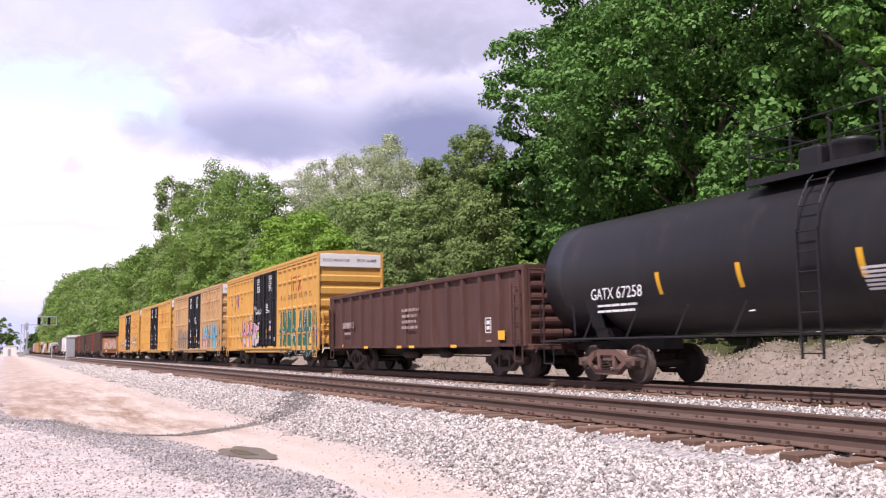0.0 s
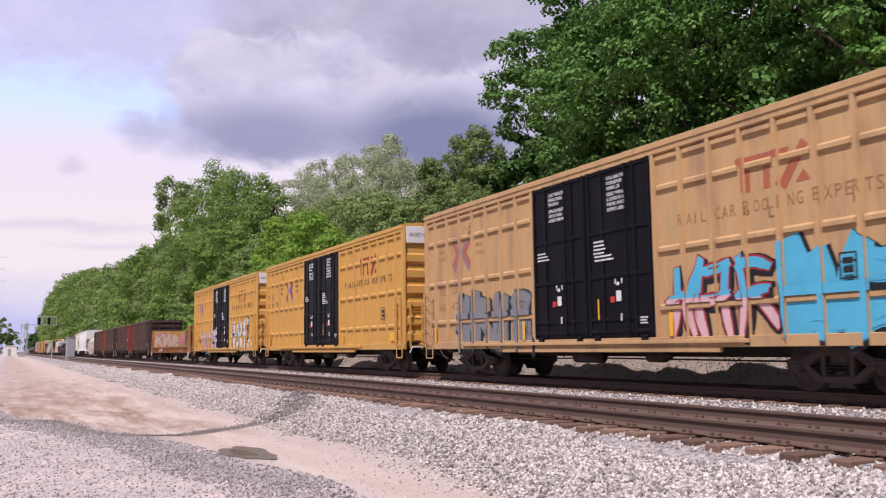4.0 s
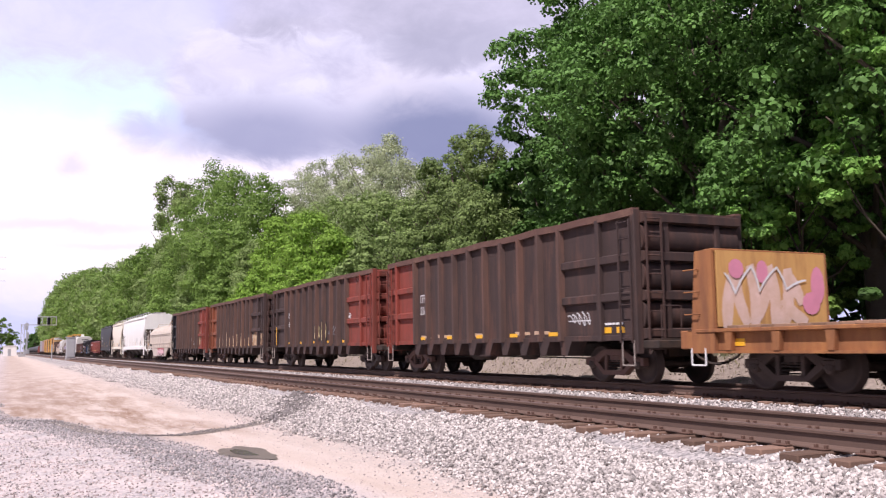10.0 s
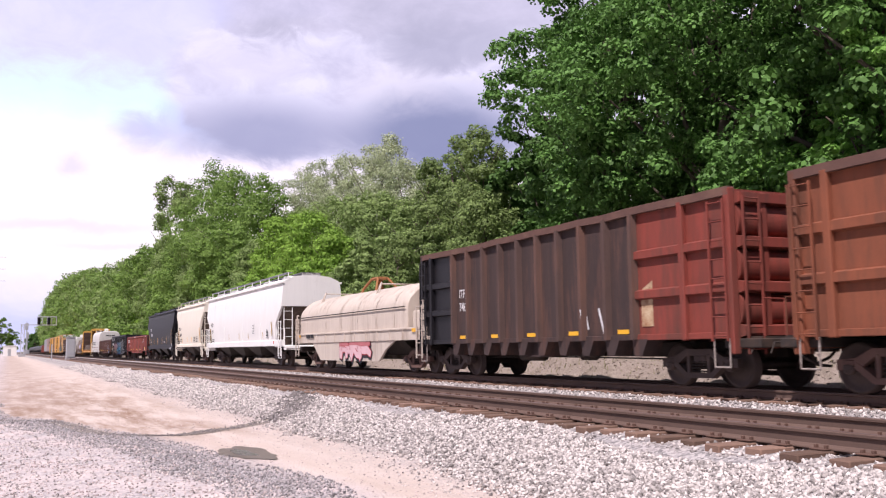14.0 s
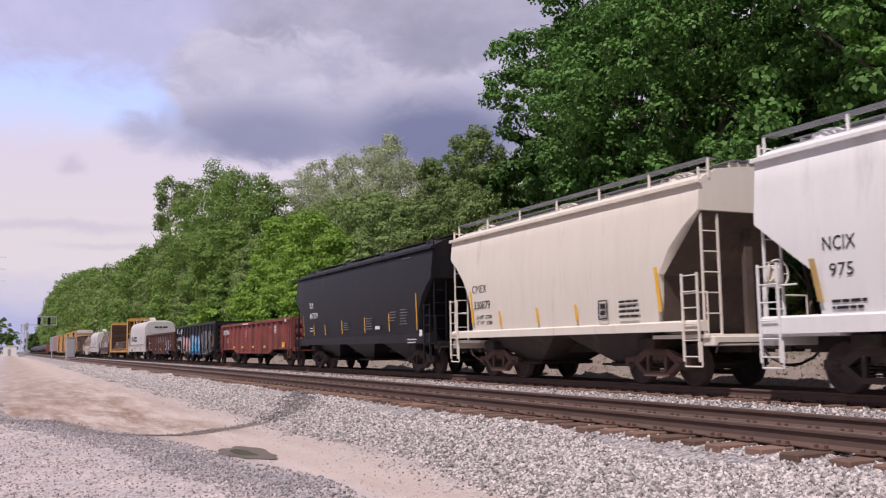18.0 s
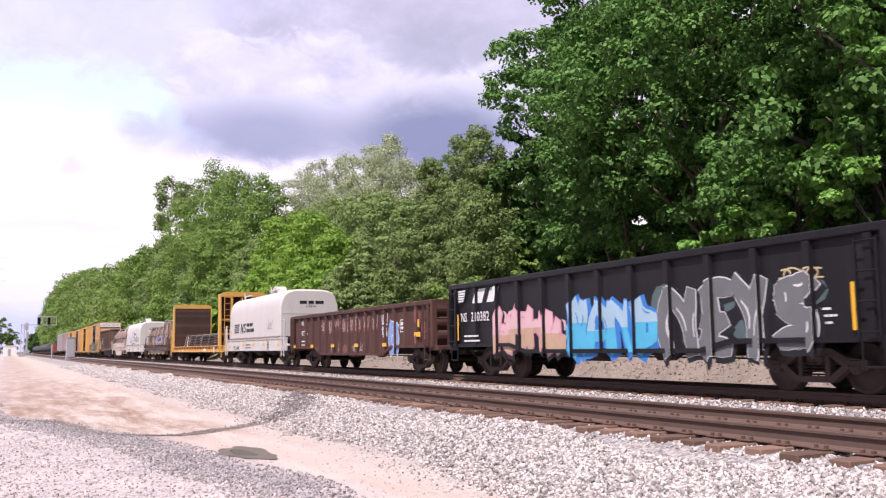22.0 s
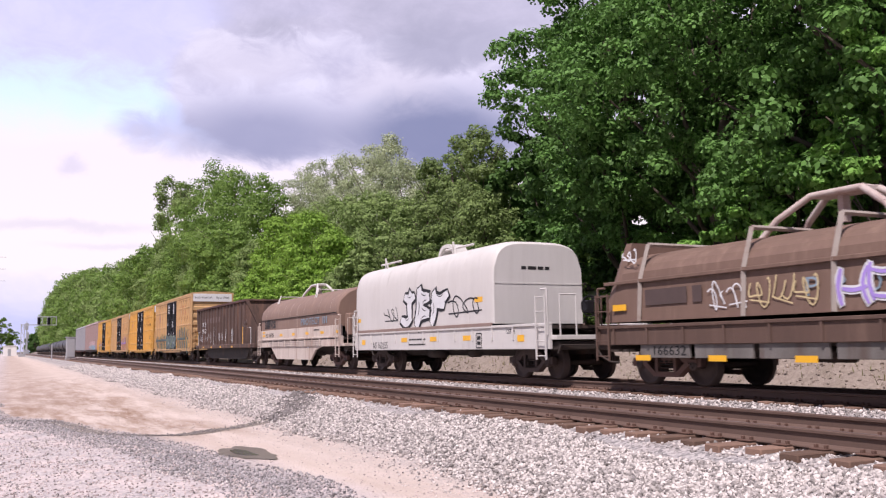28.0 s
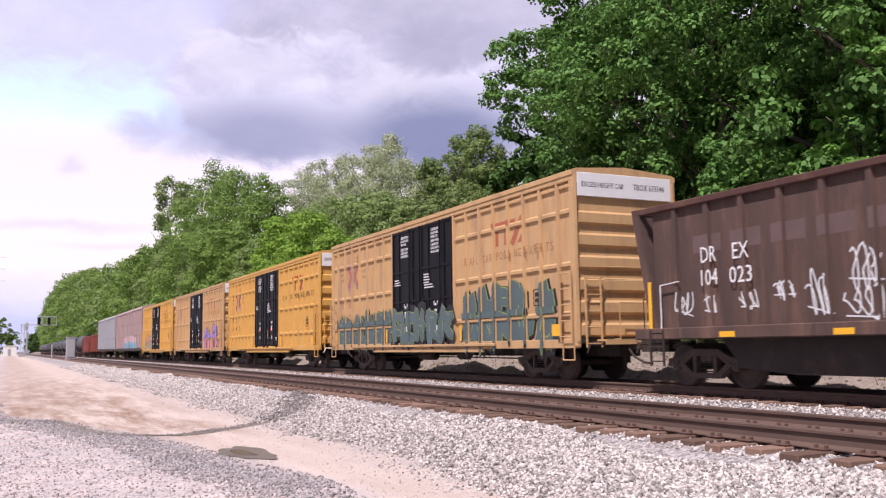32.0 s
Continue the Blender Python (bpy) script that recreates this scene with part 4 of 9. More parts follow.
def boxcar(label, s0, s1, m, number, faded=False, door=M_BLACKDOOR, text_m=M_LETBLACK, mark_z=2.54, logo_x=-6.8, first=1):
    car, h = new_car("boxcar", label, s0, s1)
    zb, zt = 1.02, 5.15
    sheet = -1.52
    part("roof", MB().prism([(-1.58, zt - 0.02), (-1.63, zt), (-1.63, zt + 0.12), (-1.5, zt + 0.17), (0, zt + 0.28), (1.5, zt + 0.17), (1.63, zt + 0.12), (1.63, zt), (1.58, zt - 0.02)], "x", -h - 0.02, h + 0.02), m, car)
    part("floor", MB().box(-h, h, -1.5, 1.5, zb - 0.06, zb + 0.08), M_GRIME, car)
    posts = []
    for s in (-1, 1):
        dl, dr = -2.48, 2.48
        side = part("side_wall", MB().box(-h, dl, s * 1.46, s * 1.52, zb, zt), m, car)
        part("side_wall", MB().box(dr, h, s * 1.46, s * 1.52, zb, zt), m, car)
        part("door_backing", MB().box(dl, dr, s * 1.40, s * 1.46, zb, zt), m, car)
        part("side_sill", MB().box(-h, h, s * 1.47, s * 1.58, zb - 0.18, zb + 0.04, 0.01).box(dl - 1.9, dr + 1.9, s * 1.50, s * 1.60, zb - 0.28, zb - 0.16, 0.01), m, car)
        part("top_chord", MB().box(-h, h, s * 1.48, s * 1.605, zt - 0.14, zt + 0.02, 0.02), m, car)
        n = 7
        for a, b in ((-h + 0.07, dl - 0.05), (dr + 0.05, h - 0.07)):
            outer, inner = (a, b) if a < 0 else (b, a)
            step_in = outer + math.copysign(0.68, inner - outer)
            row = sorted([outer] + [step_in + (inner - step_in) * k / n for k in range(n + 1)])
            if s < 0:
                posts.extend(row)
            for x in row:
                w = 0.10 if x in (outer, inner) else 0.045
                part("side_post", MB().prism([(x - w - 0.02, s * 1.515), (x - w, s * 1.60), (x + w, s * 1.60), (x + w + 0.02, s * 1.515)], "z", zb - 0.02, zt - 0.02), m, side)
            for z in (4.93, 4.28, 2.94, 1.70):
                for xa, xb in zip(row, row[1:]):
                    xa, xb = xa + (0.15 if xa in (outer, inner) else 0.09), xb - (0.15 if xb in (outer, inner) else 0.09)
                    part("belt_rail", MB().prism([(s * 1.515, z - 0.09), (s * 1.575, z - 0.06), (s * 1.575, z + 0.015), (s * 1.515, z + 0.07)], "x", xa, xb), m, side)
    # double plug doors
    for s in (-1, 1):
        for k, (a, b) in enumerate(((-2.46, -0.02), (0.02, 2.46))):
            d = part("door", MB().box(a, b, s * 1.48, s * 1.575, zb + 0.08, zt - 0.08, 0.012), door, car, "black plug door with raised ribs")
            for z in (1.22, 1.5, 2.5, 3.55, 4.98):
                part("door_rib", MB().box(a + 0.04, b - 0.04, s * 1.57, s * 1.605, z - 0.045, z + 0.045, 0.012), door, d)
            for x in (a + 0.08, a + 0.62, b - 0.62, b - 0.08):
                part("door_post", MB().box(x - 0.04, x + 0.04, s * 1.57, s * 1.61, zb + 0.1, zt - 0.1, 0.012), door, d)
            part("lock_rod", MB().cyl(((a + b) / 2 + 0.35, s * 1.62, zb + 0.1), ((a + b) / 2 + 0.35, s * 1.62, zt - 0.12), 0.02, 8), door, d)
            part("roller_hanger", MB().box(a + 0.25, a + 0.45, s * 1.56, s * 1.64, zb - 0.10, zb + 0.10, 0.02).box(b - 0.45, b - 0.25, s * 1.56, s * 1.64, zb - 0.10, zb + 0.10, 0.02), door, d)
        part("door_track", MB().box(-6.6, 5.2, s * 1.60, s * 1.66, zb - 0.10, zb - 0.02, 0.01), m, car)
    # ends with deep horizontal ribs
    for s in (-1, 1):
        e = part("end_wall", MB().box(s * (h - 0.12), s * (h - 0.05), -1.5, 1.5, zb, zt + 0.05), m, car)
        for k in range(6):
            z = 1.28 + k * 0.56
            part("end_rib", MB().prism([(s * (h - 0.06), z - 0.19), (s * (h + 0.03), z - 0.12), (s * (h + 0.03), z + 0.12), (s * (h - 0.06), z + 0.19)], "y", -1.45, 1.45), m, e)
        for y in (-1.535, 1.535):
            part("end_post", MB().box(s * (h - 0.1), s * (h + 0.02), y - 0.065, y + 0.065, zb - 0.15, zt + 0.02, 0.015), m, e)
        part("height_panel", MB().box(s * (h - 0.06), s * (h + 0.03), -1.47, 1.47, 4.62, 5.22, 0.01), M_SIGNWHITE, e, "white excess-height panel")
        part("end_ladder", ladder_mb(s * (h + 0.12), -1.15, 0.85, 2.6, 0.45, 5, "y"), m, car)
        part("crossover_step", MB().box(s * (h + 0.02), s * (h + 0.40), -1.0, 1.0, 1.0, 1.05).box(s * (h + 0.36), s * (h + 0.40), -1.0, 1.0, 0.92, 1.05), m, car)
        handhold(car, [(s * (h + 0.04), -0.9, 2.85), (s * (h + 0.12), -0.9, 2.85), (s * (h + 0.12), 0.9, 2.85), (s * (h + 0.04), 0.9, 2.85)], m)
        handhold(car, [(s * (h + 0.05), -0.5, 1.05), (s * (h + 0.3), -0.5, 1.05), (s * (h + 0.3), -0.5, 1.95), (s * (h + 0.3), 0.3, 1.95), (s * (h + 0.3), 0.3, 1.05)], m)
        part("side_ladder", ladder_mb(s * (h - 0.32), -1.68, zb, 2.75, 0.5, 5), m, car)
        part("bolster_cover", MB().box(s * 6.7 - 0.25, s * 6.7 + 0.25, -1.5, 1.5, 0.80, 1.0, 0.02), M_GRIME, car)
        stirrup(car, s * (h - 0.32), -1.62, 0.55, 0.95, m, 0.5)
    brake_wheel(car, h + 0.35, 0.55, 2.1, M_YELLOW_OLD if m is M_YELLOW_OLD else m)
    underframe(car, h, 0.92, 0.3)
    trucks(car, (-6.7, 6.7))
    couplers(car, h + 0.2)
    cut_lever(car, h + 0.1, M_SIGNWHITE if not faded else None)
    # lettering
    y = sheet - 0.002
    fade = mat("faded_lettering", (0.36, 0.18, 0.08), bump=0) if faded else text_m
    red = mat("faded_logo_red", (0.45, 0.14, 0.08), bump=0) if faded else M_LOGORED
    g = dict(posts=posts, pw=0.06, py=-1.60)
    mids = [(p + q) / 2 for p, q in zip(posts, posts[1:])]
    for text, x in (("next\nload", logo_x - 1.32), ("any\nroad", logo_x + 1.36)):
        words("slogan", text, fade, car, min(mids, key=lambda v: abs(v - x)) - 0.29, 3.90, 0.17, y, 0.58)
    blue = mat("faded_logo_blue", (0.33, 0.2, 0.25), bump=0) if faded else M_LOGOBLUE
    for e in (-1, 1):
        for c0, reach, rise, col, up in ((0.02, 0.50, 0.50, blue, 0.004), (0.21, 0.56, 0.36, red, 0.006)):
            arms = [stroke((logo_x + e * reach, 3.8 + rise), (logo_x + e * c0, 3.8), 0.17), stroke((logo_x + e * c0, 3.8), (logo_x + e * reach, 3.8 - rise), 0.17)]
            paint_layer("logo", arms, col, car, sheet, up, label="crossed red and blue emblem", **g)
    for k, pair in enumerate(("TB", "OX")):
        words("reporting_mark", pair, fade, car, mids[k + first] - 0.25, mark_z, 0.24, y, 0.5)
    for k in range(3):
        words("car_number", number[2 * k:2 * k + 2], fade, car, mids[k + first] - 0.25, mark_z - (0.49 if first else 0.42), 0.24, y, 0.48)
    # red emblem and motto on the other half
    paint_layer("logo", [[(4.95, 4.28), (6.05, 4.28), (6.05, 4.44), (4.95, 4.44)], [(5.15, 3.76), (5.32, 3.76), (5.32, 4.28), (5.15, 4.28)], [(5.65, 3.76), (5.82, 3.76), (5.82, 4.28), (5.65, 4.28)], stroke((6.12, 3.78), (6.62, 4.42), 0.2), [(6.4, 3.76), (6.75, 3.76), (6.6, 3.98)], [(6.0, 4.44), (6.3, 4.44), (6.2, 4.2)]], red, car, sheet, 0.004, label="red block emblem", **g)
    lettering("motto", "RAIL CAR POOLING EXPERTS", fade, car, 3.3, 8.25, 3.36, 0.24, y, -1.602, posts)
    stencil_box(car, 7.3, 1.95, -1.605, M_LETBLACK)
    part("warning_sticker", MB().box(8.15, 8.6, -1.606, -1.602, 1.15, 1.45), M_REFLECT, car, "yellow warning sticker")
    tape(car, (-8.55, -3.0, 3.0), 1.33, -1.606, 0.12, 0.5)
    part("placard_holder", MB().box(-6.25, -6.0, -1.66, -1.575, 4.5, 4.55, 0.01).box(-6.05, -6.0, -1.66, -1.575, 4.42, 4.68, 0.01), m, car)
    # door notices
    yd = -1.612
    for text, x, z, w in (("CLOSE THIS DOOR\nBEFORE CLOSING\nMAIN DOOR", -1.62, 4.72, 0.70), ("CIERRE ESTA PUERTA\nANTES DE CERRAR\nLA PUERTA PRINCIPAL", -1.62, 4.30, 0.74), ("CLOSE AND LOCK\nDOORS BEFORE\nMOVING CAR", 0.9, 4.74, 0.68), ("CIERRE Y PONGA\nEL SEGURO EN LAS\nPUERTAS ANTES DE\nMOVER EL CARRO", 0.9, 4.36, 0.72)):
        words("door_notice", text, M_SIGNWHITE, car, x, z, 0.085, yd, w)
    bars("door_data", M_SIGNWHITE, car, -2.2, 3.3, 0.55, 3, yd, 0.035, 0.05, 3)
    bars("door_data", M_SIGNWHITE, car, 0.32, 3.35, 0.55, 4, yd, 0.04, 0.05, 4)
    bars("door_data", M_SIGNWHITE, car, 0.35, 3.0, 0.75, 2, yd, 0.04, 0.05, 5)
    bars("door_data", M_SIGNWHITE, car, 2.0, 1.52, 0.28, 3, yd, 0.03, 0.03, 6)
    for x in (-1.3, 1.15):
        part("door_decal", MB().box(x - 0.05, x - 0.01, yd - 0.004, yd, 2.3, 2.42).box(x + 0.02, x + 0.12, yd - 0.004, yd, 2.26, 2.34).box(x + 0.2, x + 0.24, yd - 0.004, yd, 2.3, 2.42), M_SIGNWHITE, car, "small white pictogram")
        part("lock_handle", MB().bar((x + 0.2, yd - 0.02, 1.45), (x + 0.2, yd - 0.02, 1.62), 0.03), M_SIGNWHITE, car)
    upright_tape(car, (0.45,), 1.5, 1.98, yd, 0.05)
    for x in (-1.3, 1.15):
        part("door_decal", MB().box(x, x + 0.18, yd - 0.004, yd, 1.90, 2.14), M_SIGNWHITE, car, "white decal")
        part("door_decal", MB().box(x - 0.22, x - 0.06, yd - 0.004, yd, 1.88, 2.02), mat("red_decal", (0.6, 0.05, 0.03), bump=0), car, "red decal")
    words("height_notice", "EXCESS HEIGHT CAR", M_LETBLACK, car, -1.35, 4.86, 0.13, h + 0.032, 1.3, end=1)
    words("height_notice", "TBOX " + number, M_LETBLACK, car, 0.25, 4.86, 0.15, h + 0.032, 1.0, end=1)
    return car, posts


def box_graffiti(bc, *a, **k):
    car, posts = bc
    side_posts = [p for p in posts]
    graffiti(car, *a, y=-1.52, posts=side_posts, py=-1.60, belts=((1.74, 1.92, -1.578),), **k)


bA = boxcar("yellow boxcar with black doors and large green graffiti lettering", 147.35, 166.05, M_YELLOW, "664488")
box_graffiti(bA, 3.0, 9.2, 1.0, 2.55, [SP_GREEN], SP_WHITE, seed=11, fat=0.95, back=SP_PURPLE, text="HAUM", lw=0.11)
box_graffiti(bA, -5.6, -2.6, 1.05, 2.4, [SP_PINK, SP_PALEPINK], SP_WHITE, n=4, seed=12, fat=0.8, back=SP_BLACK)
graffiti(bA[0], -2.42, -1.2, 1.2, 2.3, [SP_PINK, SP_PALEPINK], SP_WHITE, -1.612, 2, 13, fat=0.6, back=SP_LIME)
tag_scrawl(bA[0], -1.75, 2.85, 1.1, 0.25, SP_WHITE, -1.612, 3, 0.05, 15)
tag_scrawl(bA[0], -3.3, 2.55, 0.5, 0.4, SP_WHITE, -1.60, 4, 0.05, 9)
bB = boxcar("faded yellow boxcar with black doors and blue and grey graffiti", 126.65, 145.35, M_YELLOW_OLD, "664216", True)
box_graffiti(bB, -7.3, -2.7, 1.0, 2.3, [SP_SILVER], SP_SLATE, n=4, seed=21, fat=0.8)
box_graffiti(bB, 2.8, 5.8, 1.0, 2.5, [SP_SKY, SP_PALEPINK], SP_RED, n=3, seed=22, fat=0.5)
box_graffiti(bB, 5.9, 8.6, 1.0, 2.4, [SP_SKY], SP_SKY, n=2, seed=23, fat=0.8)
bC = boxcar("clean yellow boxcar with black plug doors", 105.97, 124.75, M_YELLOW, "644591", mark_z=3.52, logo_x=-5.1, first=0)
bD = boxcar("yellow boxcar with black doors and white block graffiti", 84.95, 103.85, M_YELLOW, "664696")
box_graffiti(bD, 2.8, 7.5, 1.0, 2.45, [SP_WHITE], SP_BLACK, n=4, seed=31, fat=0.85, back=SP_WHITE, text="SOTE")
box_graffiti(bD, -6.3, -2.62, 0.92, 2.25, [SP_PALEPINK, SP_ROSE], SP_BLACK, seed=32, fat=0.72, back=SP_PALEBLUE, text="STMP", halo=SP_WHITE, lw=0.06)
graffiti(bD[0], -2.42, -1.4, 1.2, 2.3, [SP_PALEPINK, SP_ROSE], SP_BLACK, -1.612, 1, 33, fat=0.34, back=SP_PALEBLUE, text="S", halo=SP_WHITE, lw=0.06)
tag_scrawl(bD[0], -8.0, 1.75, 0.9, 0.3, SP_SILVER, -1.60, 35, 0.04, 9)
tag_scrawl(bD[0], -7.4, 1.4, 0.9, 0.3, SP_BLACK, -1.60, 36, 0.04, 9)
bZ = boxcar("faded yellow boxcar with black doors and slate and lime graffiti", -243.5, -225.0, M_YELLOW_OLD, "673546", True)
box_graffiti(bZ, 2.7, 8.2, 1.0, 2.5, [SP_SLATE], SP_MOSS, n=5, seed=41, fat=0.95, back=SP_SLATE)
box_graffiti(bZ, -8.6, -2.6, 1.0, 2.1, [SP_SLATE], SP_MOSS, n=6, seed=42, fat=0.9, back=SP_SLATE)
graffiti(bZ[0], -2.4, 2.4, 1.15, 2.2, [SP_SLATE], SP_MOSS, -1.612, 5, 43, fat=0.75, lw=0.06, back=SP_BLACK)
bY = boxcar("yellow boxcar with black plug doors", -263.8, -245.3, M_YELLOW, "664120")
bX = boxcar("faded yellow boxcar with black doors and violet graffiti", -284.0, -265.5, M_YELLOW_OLD, "663875", True)
box_graffiti(bX, 2.8, 7.6, 1.0, 2.4, [SP_LAV, SP_PINK], SP_PURPLE, n=5, seed=51, fat=0.8)
bW = boxcar("yellow boxcar with black doors and mixed graffiti", -304.3, -285.7, M_YELLOW, "661044")
box_graffiti(bW, -7.6, -2.8, 1.0, 2.4, [SP_PALEPINK, SP_SKY], SP_BLACK, n=4, seed=61, fat=0.7)

# ---- gondolas ----


def gondola(label, s0, s1, m, zt, posts_n, belly=0.0, thick=1.54, end_ribs=4, dents=0, zb=1.02, chord=0.16, tr=None):
    """A mill gondola: open top, posted sides, corrugated ends; belly: how far the side hangs down between the trucks."""
    car, h = new_car("gondola", label, s0, s1)
    part("floor", MB().box(-h + 0.05, h - 0.05, -1.45, 1.45, zb - 0.05, zb + 0.06), m, car)
    rng = random.Random(int(abs(s0) * 10))
    posts = [-h + 0.35 + (2 * h - 0.7) * k / (posts_n - 1) for k in range(posts_n)]
    tx = h - 3.6
    for s in (-1, 1):
        lo = zb - 0.12
        out = [(-h, lo), (-tx, lo), (-tx + 0.8, lo - belly), (tx - 0.8, lo - belly), (tx, lo), (h, lo), (h, zt), (-h, zt)]
        side = part("side_wall", MB().prism(out, "y", s * 1.46, s * 1.50), m, car)
        part("top_chord", MB().box(-h - 0.02, h + 0.02, s * 1.40, s * 1.60, zt - chord, zt, 0.025), m, side)
        part("bottom_sill", MB().prism([(-h, lo), (-tx, lo), (-tx + 0.8, lo - belly), (tx - 0.8, lo - belly), (tx, lo), (h, lo), (h, lo + 0.10), (tx, lo + 0.10), (tx - 0.85, lo - belly + 0.10), (-tx + 0.85, lo - belly + 0.10), (-tx, lo + 0.10), (-h, lo + 0.10)], "y", s * 1.49, s * 1.56), m, side)
        for x in posts:
            b = lo if abs(x) > tx else (lo - belly if abs(x) < tx - 0.8 else lo - belly * (tx - abs(x)) / 0.8)
            w = 0.075
            part("side_post", MB().prism([(x - w - 0.03, s * 1.495), (x - w, s * 1.59), (x + w, s * 1.59), (x + w + 0.03, s * 1.495)], "z", b + 0.02, zt - chord), m, side)
        for k in range(dents):
            x, z, r = rng.uniform(-h * 0.8, h * 0.8), rng.uniform(zb + 0.3, zt - 0.5), rng.uniform(0.25, 0.5)
            if s < 0:
                part("dent", MB().lathe([(0, r), (-0.03, r * 0.6), (-0.045, 0.05)], (x, s * 1.50, z), "y", 12), m, side)
    for s in (-1, 1):
        e = part("end_wall", MB().box(s * (h - 0.06), s * h, -1.46, 1.46, zb - 0.1, zt), m, car)
        hh = (zt - zb - 0.15) / end_ribs
        for k in range(end_ribs):
            z = zb + 0.06 + hh * (k + 0.5)
            ring = [(s * (h - 0.01) + s * 0.13 * math.cos(a), z + hh * 0.42 * math.sin(a)) for a in [math.pi * (j / 6 - 0.5) for j in range(7)]]
            part("end_rib", MB().prism(ring, "y", -1.44, 1.44, smooth=False), m, e)
        for y in (-1.52, 1.52):
            part("corner_post", MB().box(s * (h - 0.1), s * (h + 0.03), y - 0.08, y + 0.08, zb - 0.12, zt, 0.02), m, e)
        part("end_sill", MB().box(s * (h - 0.3), s * (h + 0.28), -1.5, 1.5, zb - 0.22, zb - 0.06, 0.02), m, car)
        part("ladder", ladder_mb(s * (h + 0.10), -1.25, 0.8, zt - 0.1, 0.42, None, "y"), m, car)
        part("side_ladder", ladder_mb(s * (h - 0.32), -1.66, zb - 0.05, min(zt - 0.1, 2.6), 0.42), m, car)
        stirrup(car, s * (h - 0.32), -1.6, 0.5, zb - 0.1, m)
    brake_wheel(car, h + 0.3, 0.7, min(zt - 0.3, 2.2), m)
    underframe(car, h, zb - 0.05, 0.32)
    trucks(car, (-(h - 2.0), h - 2.0), tr)
    couplers(car, h + 0.25)
    cut_lever(car, h + 0.2)
    return car, posts, h


def posts_kw(posts):
    return dict(posts=posts, pw=0.075, py=-1.59)


g, ps, h = gondola("rust-brown steel gondola with faded white stencils", 167.8, 184.1, M_BROWN, 3.13, 15, 0.0, end_ribs=6)
M_WORNWHITE = mat("worn_white_lettering", (0.46, 0.38, 0.36), (0.16, 0.09, 0.075), 0.7, scale=6, amount=1.0, bump=0)
bars("car_number", M_WORNWHITE, g, -6.5, 1.95, 1.5, 1, -1.592, 0.24, 0, 5, True)
bars("car_data", M_WORNWHITE, g, -6.3, 1.55, 0.9, 1, -1.592, 0.09, 0.07, 5)
bars("car_data", M_WORNWHITE, g, -0.25, 2.25, 1.6, 4, -1.592, 0.10, 0.10, 6)
stencil_box(g, 5.78, 1.3, -1.502)
bars("car_data", M_WORNWHITE, g, 5.8, 1.1, 0.4, 1, -1.502, 0.06, 0, 7)
tape(g, (6.9,), 1.22, -1.594, 0.38, 0.26)
tape(g, (-6.5,), 1.0, -1.592, 0.14, 0.1)
tape(g, (-3.8, -0.5, 0.6, 3.85), 0.93, -1.592, 0.42, 0.09)

g, ps, h = gondola("oxide-red steel gondola with dented sides", -85.1, -68.9, M_REDBROWN, 2.48, 15, 0.22, end_ribs=3, dents=5)
words("car_number", "187586", M_SIGNWHITE, g, -7.45, 1.85, 0.29, -1.592, 1.75)
bars("car_data", M_SIGNWHITE, g, -7.0, 1.65, 0.8, 3, -1.502, 0.06, 0.06, 8)
bars("car_notice", M_SIGNWHITE, g, -2.1, 2.43, 1.6, 1, -1.602, 0.07, 0.05, 9)
stencil_box(g, 4.65, 1.75, -1.502)
tape(g, (6.7,), 1.12, -1.592, 0.5, 0.26)
tape(g, (-4.3, -2.1, 0.45, 3.0), 1.05, -1.592, 0.42, 0.11)
tag_scrawl(g, -1.65, 1.2, 0.4, 1.0, SP_WHITE, -1.50, 14, 0.05, 9, **posts_kw(ps))
part("placard", MB().box(6.95, 7.2, -1.604, -1.60, 2.28, 2.42), M_SIGNWHITE, g, "white placard")

g, ps, h = gondola("black steel gondola covered in colourful graffiti", -102.7, -87.0, M_BLACK, 2.84, 13, 0.18, end_ribs=4)
graffiti(g, -5.15, -1.5, 0.85, 1.85, [SP_PALEPINK, SP_TAN], SP_PINK, -1.50, 4, 71, fat=0.85, back=SP_PALEPINK, **posts_kw(ps))
graffiti(g, -1.35, 2.15, 0.85, 1.95, [sprayed("pale_blue", (0.38, 0.55, 0.68)), SP_SKY], SP_BLUE, -1.50, 5, 72, fat=0.85, back=SP_SKY, text="MAND", halo=SP_BLUE, **posts_kw(ps))
graffiti(g, 2.3, 6.35, 0.78, 2.0, [sprayed("dull_silver", (0.17, 0.17, 0.18))], SP_WHITE, -1.50, 4, 73, fat=0.8, lw=0.05, back=SP_SLATE, text="NEVS", **posts_kw(ps))
tag_scrawl(g, 5.6, 2.02, 0.9, 0.22, SP_CREAM, -1.50, 15, 0.04, 9, **posts_kw(ps))
for k in range(5):
    part("logo_stripe", MB().prism([(-7.25, 2.62 - k * 0.075), (-6.75 + k * -0.03, 2.62 - k * 0.075), (-6.8 - k * 0.03, 2.57 - k * 0.075), (-7.25, 2.57 - k * 0.075)], "y", -1.60, -1.597), M_SIGNWHITE, g)
paint_layer("logo", [[(-6.35, 2.2), (-5.9, 2.2), (-5.65, 2.62), (-6.1, 2.62)], [(-5.6, 2.2), (-5.0, 2.2), (-4.85, 2.62), (-5.35, 2.62)]], M_SIGNWHITE, g, -1.5, 0.005, label="white emblem", **posts_kw(ps))
words("car_number", "210382", M_SIGNWHITE, g, -6.45, 1.66, 0.28, -1.592, 1.15)
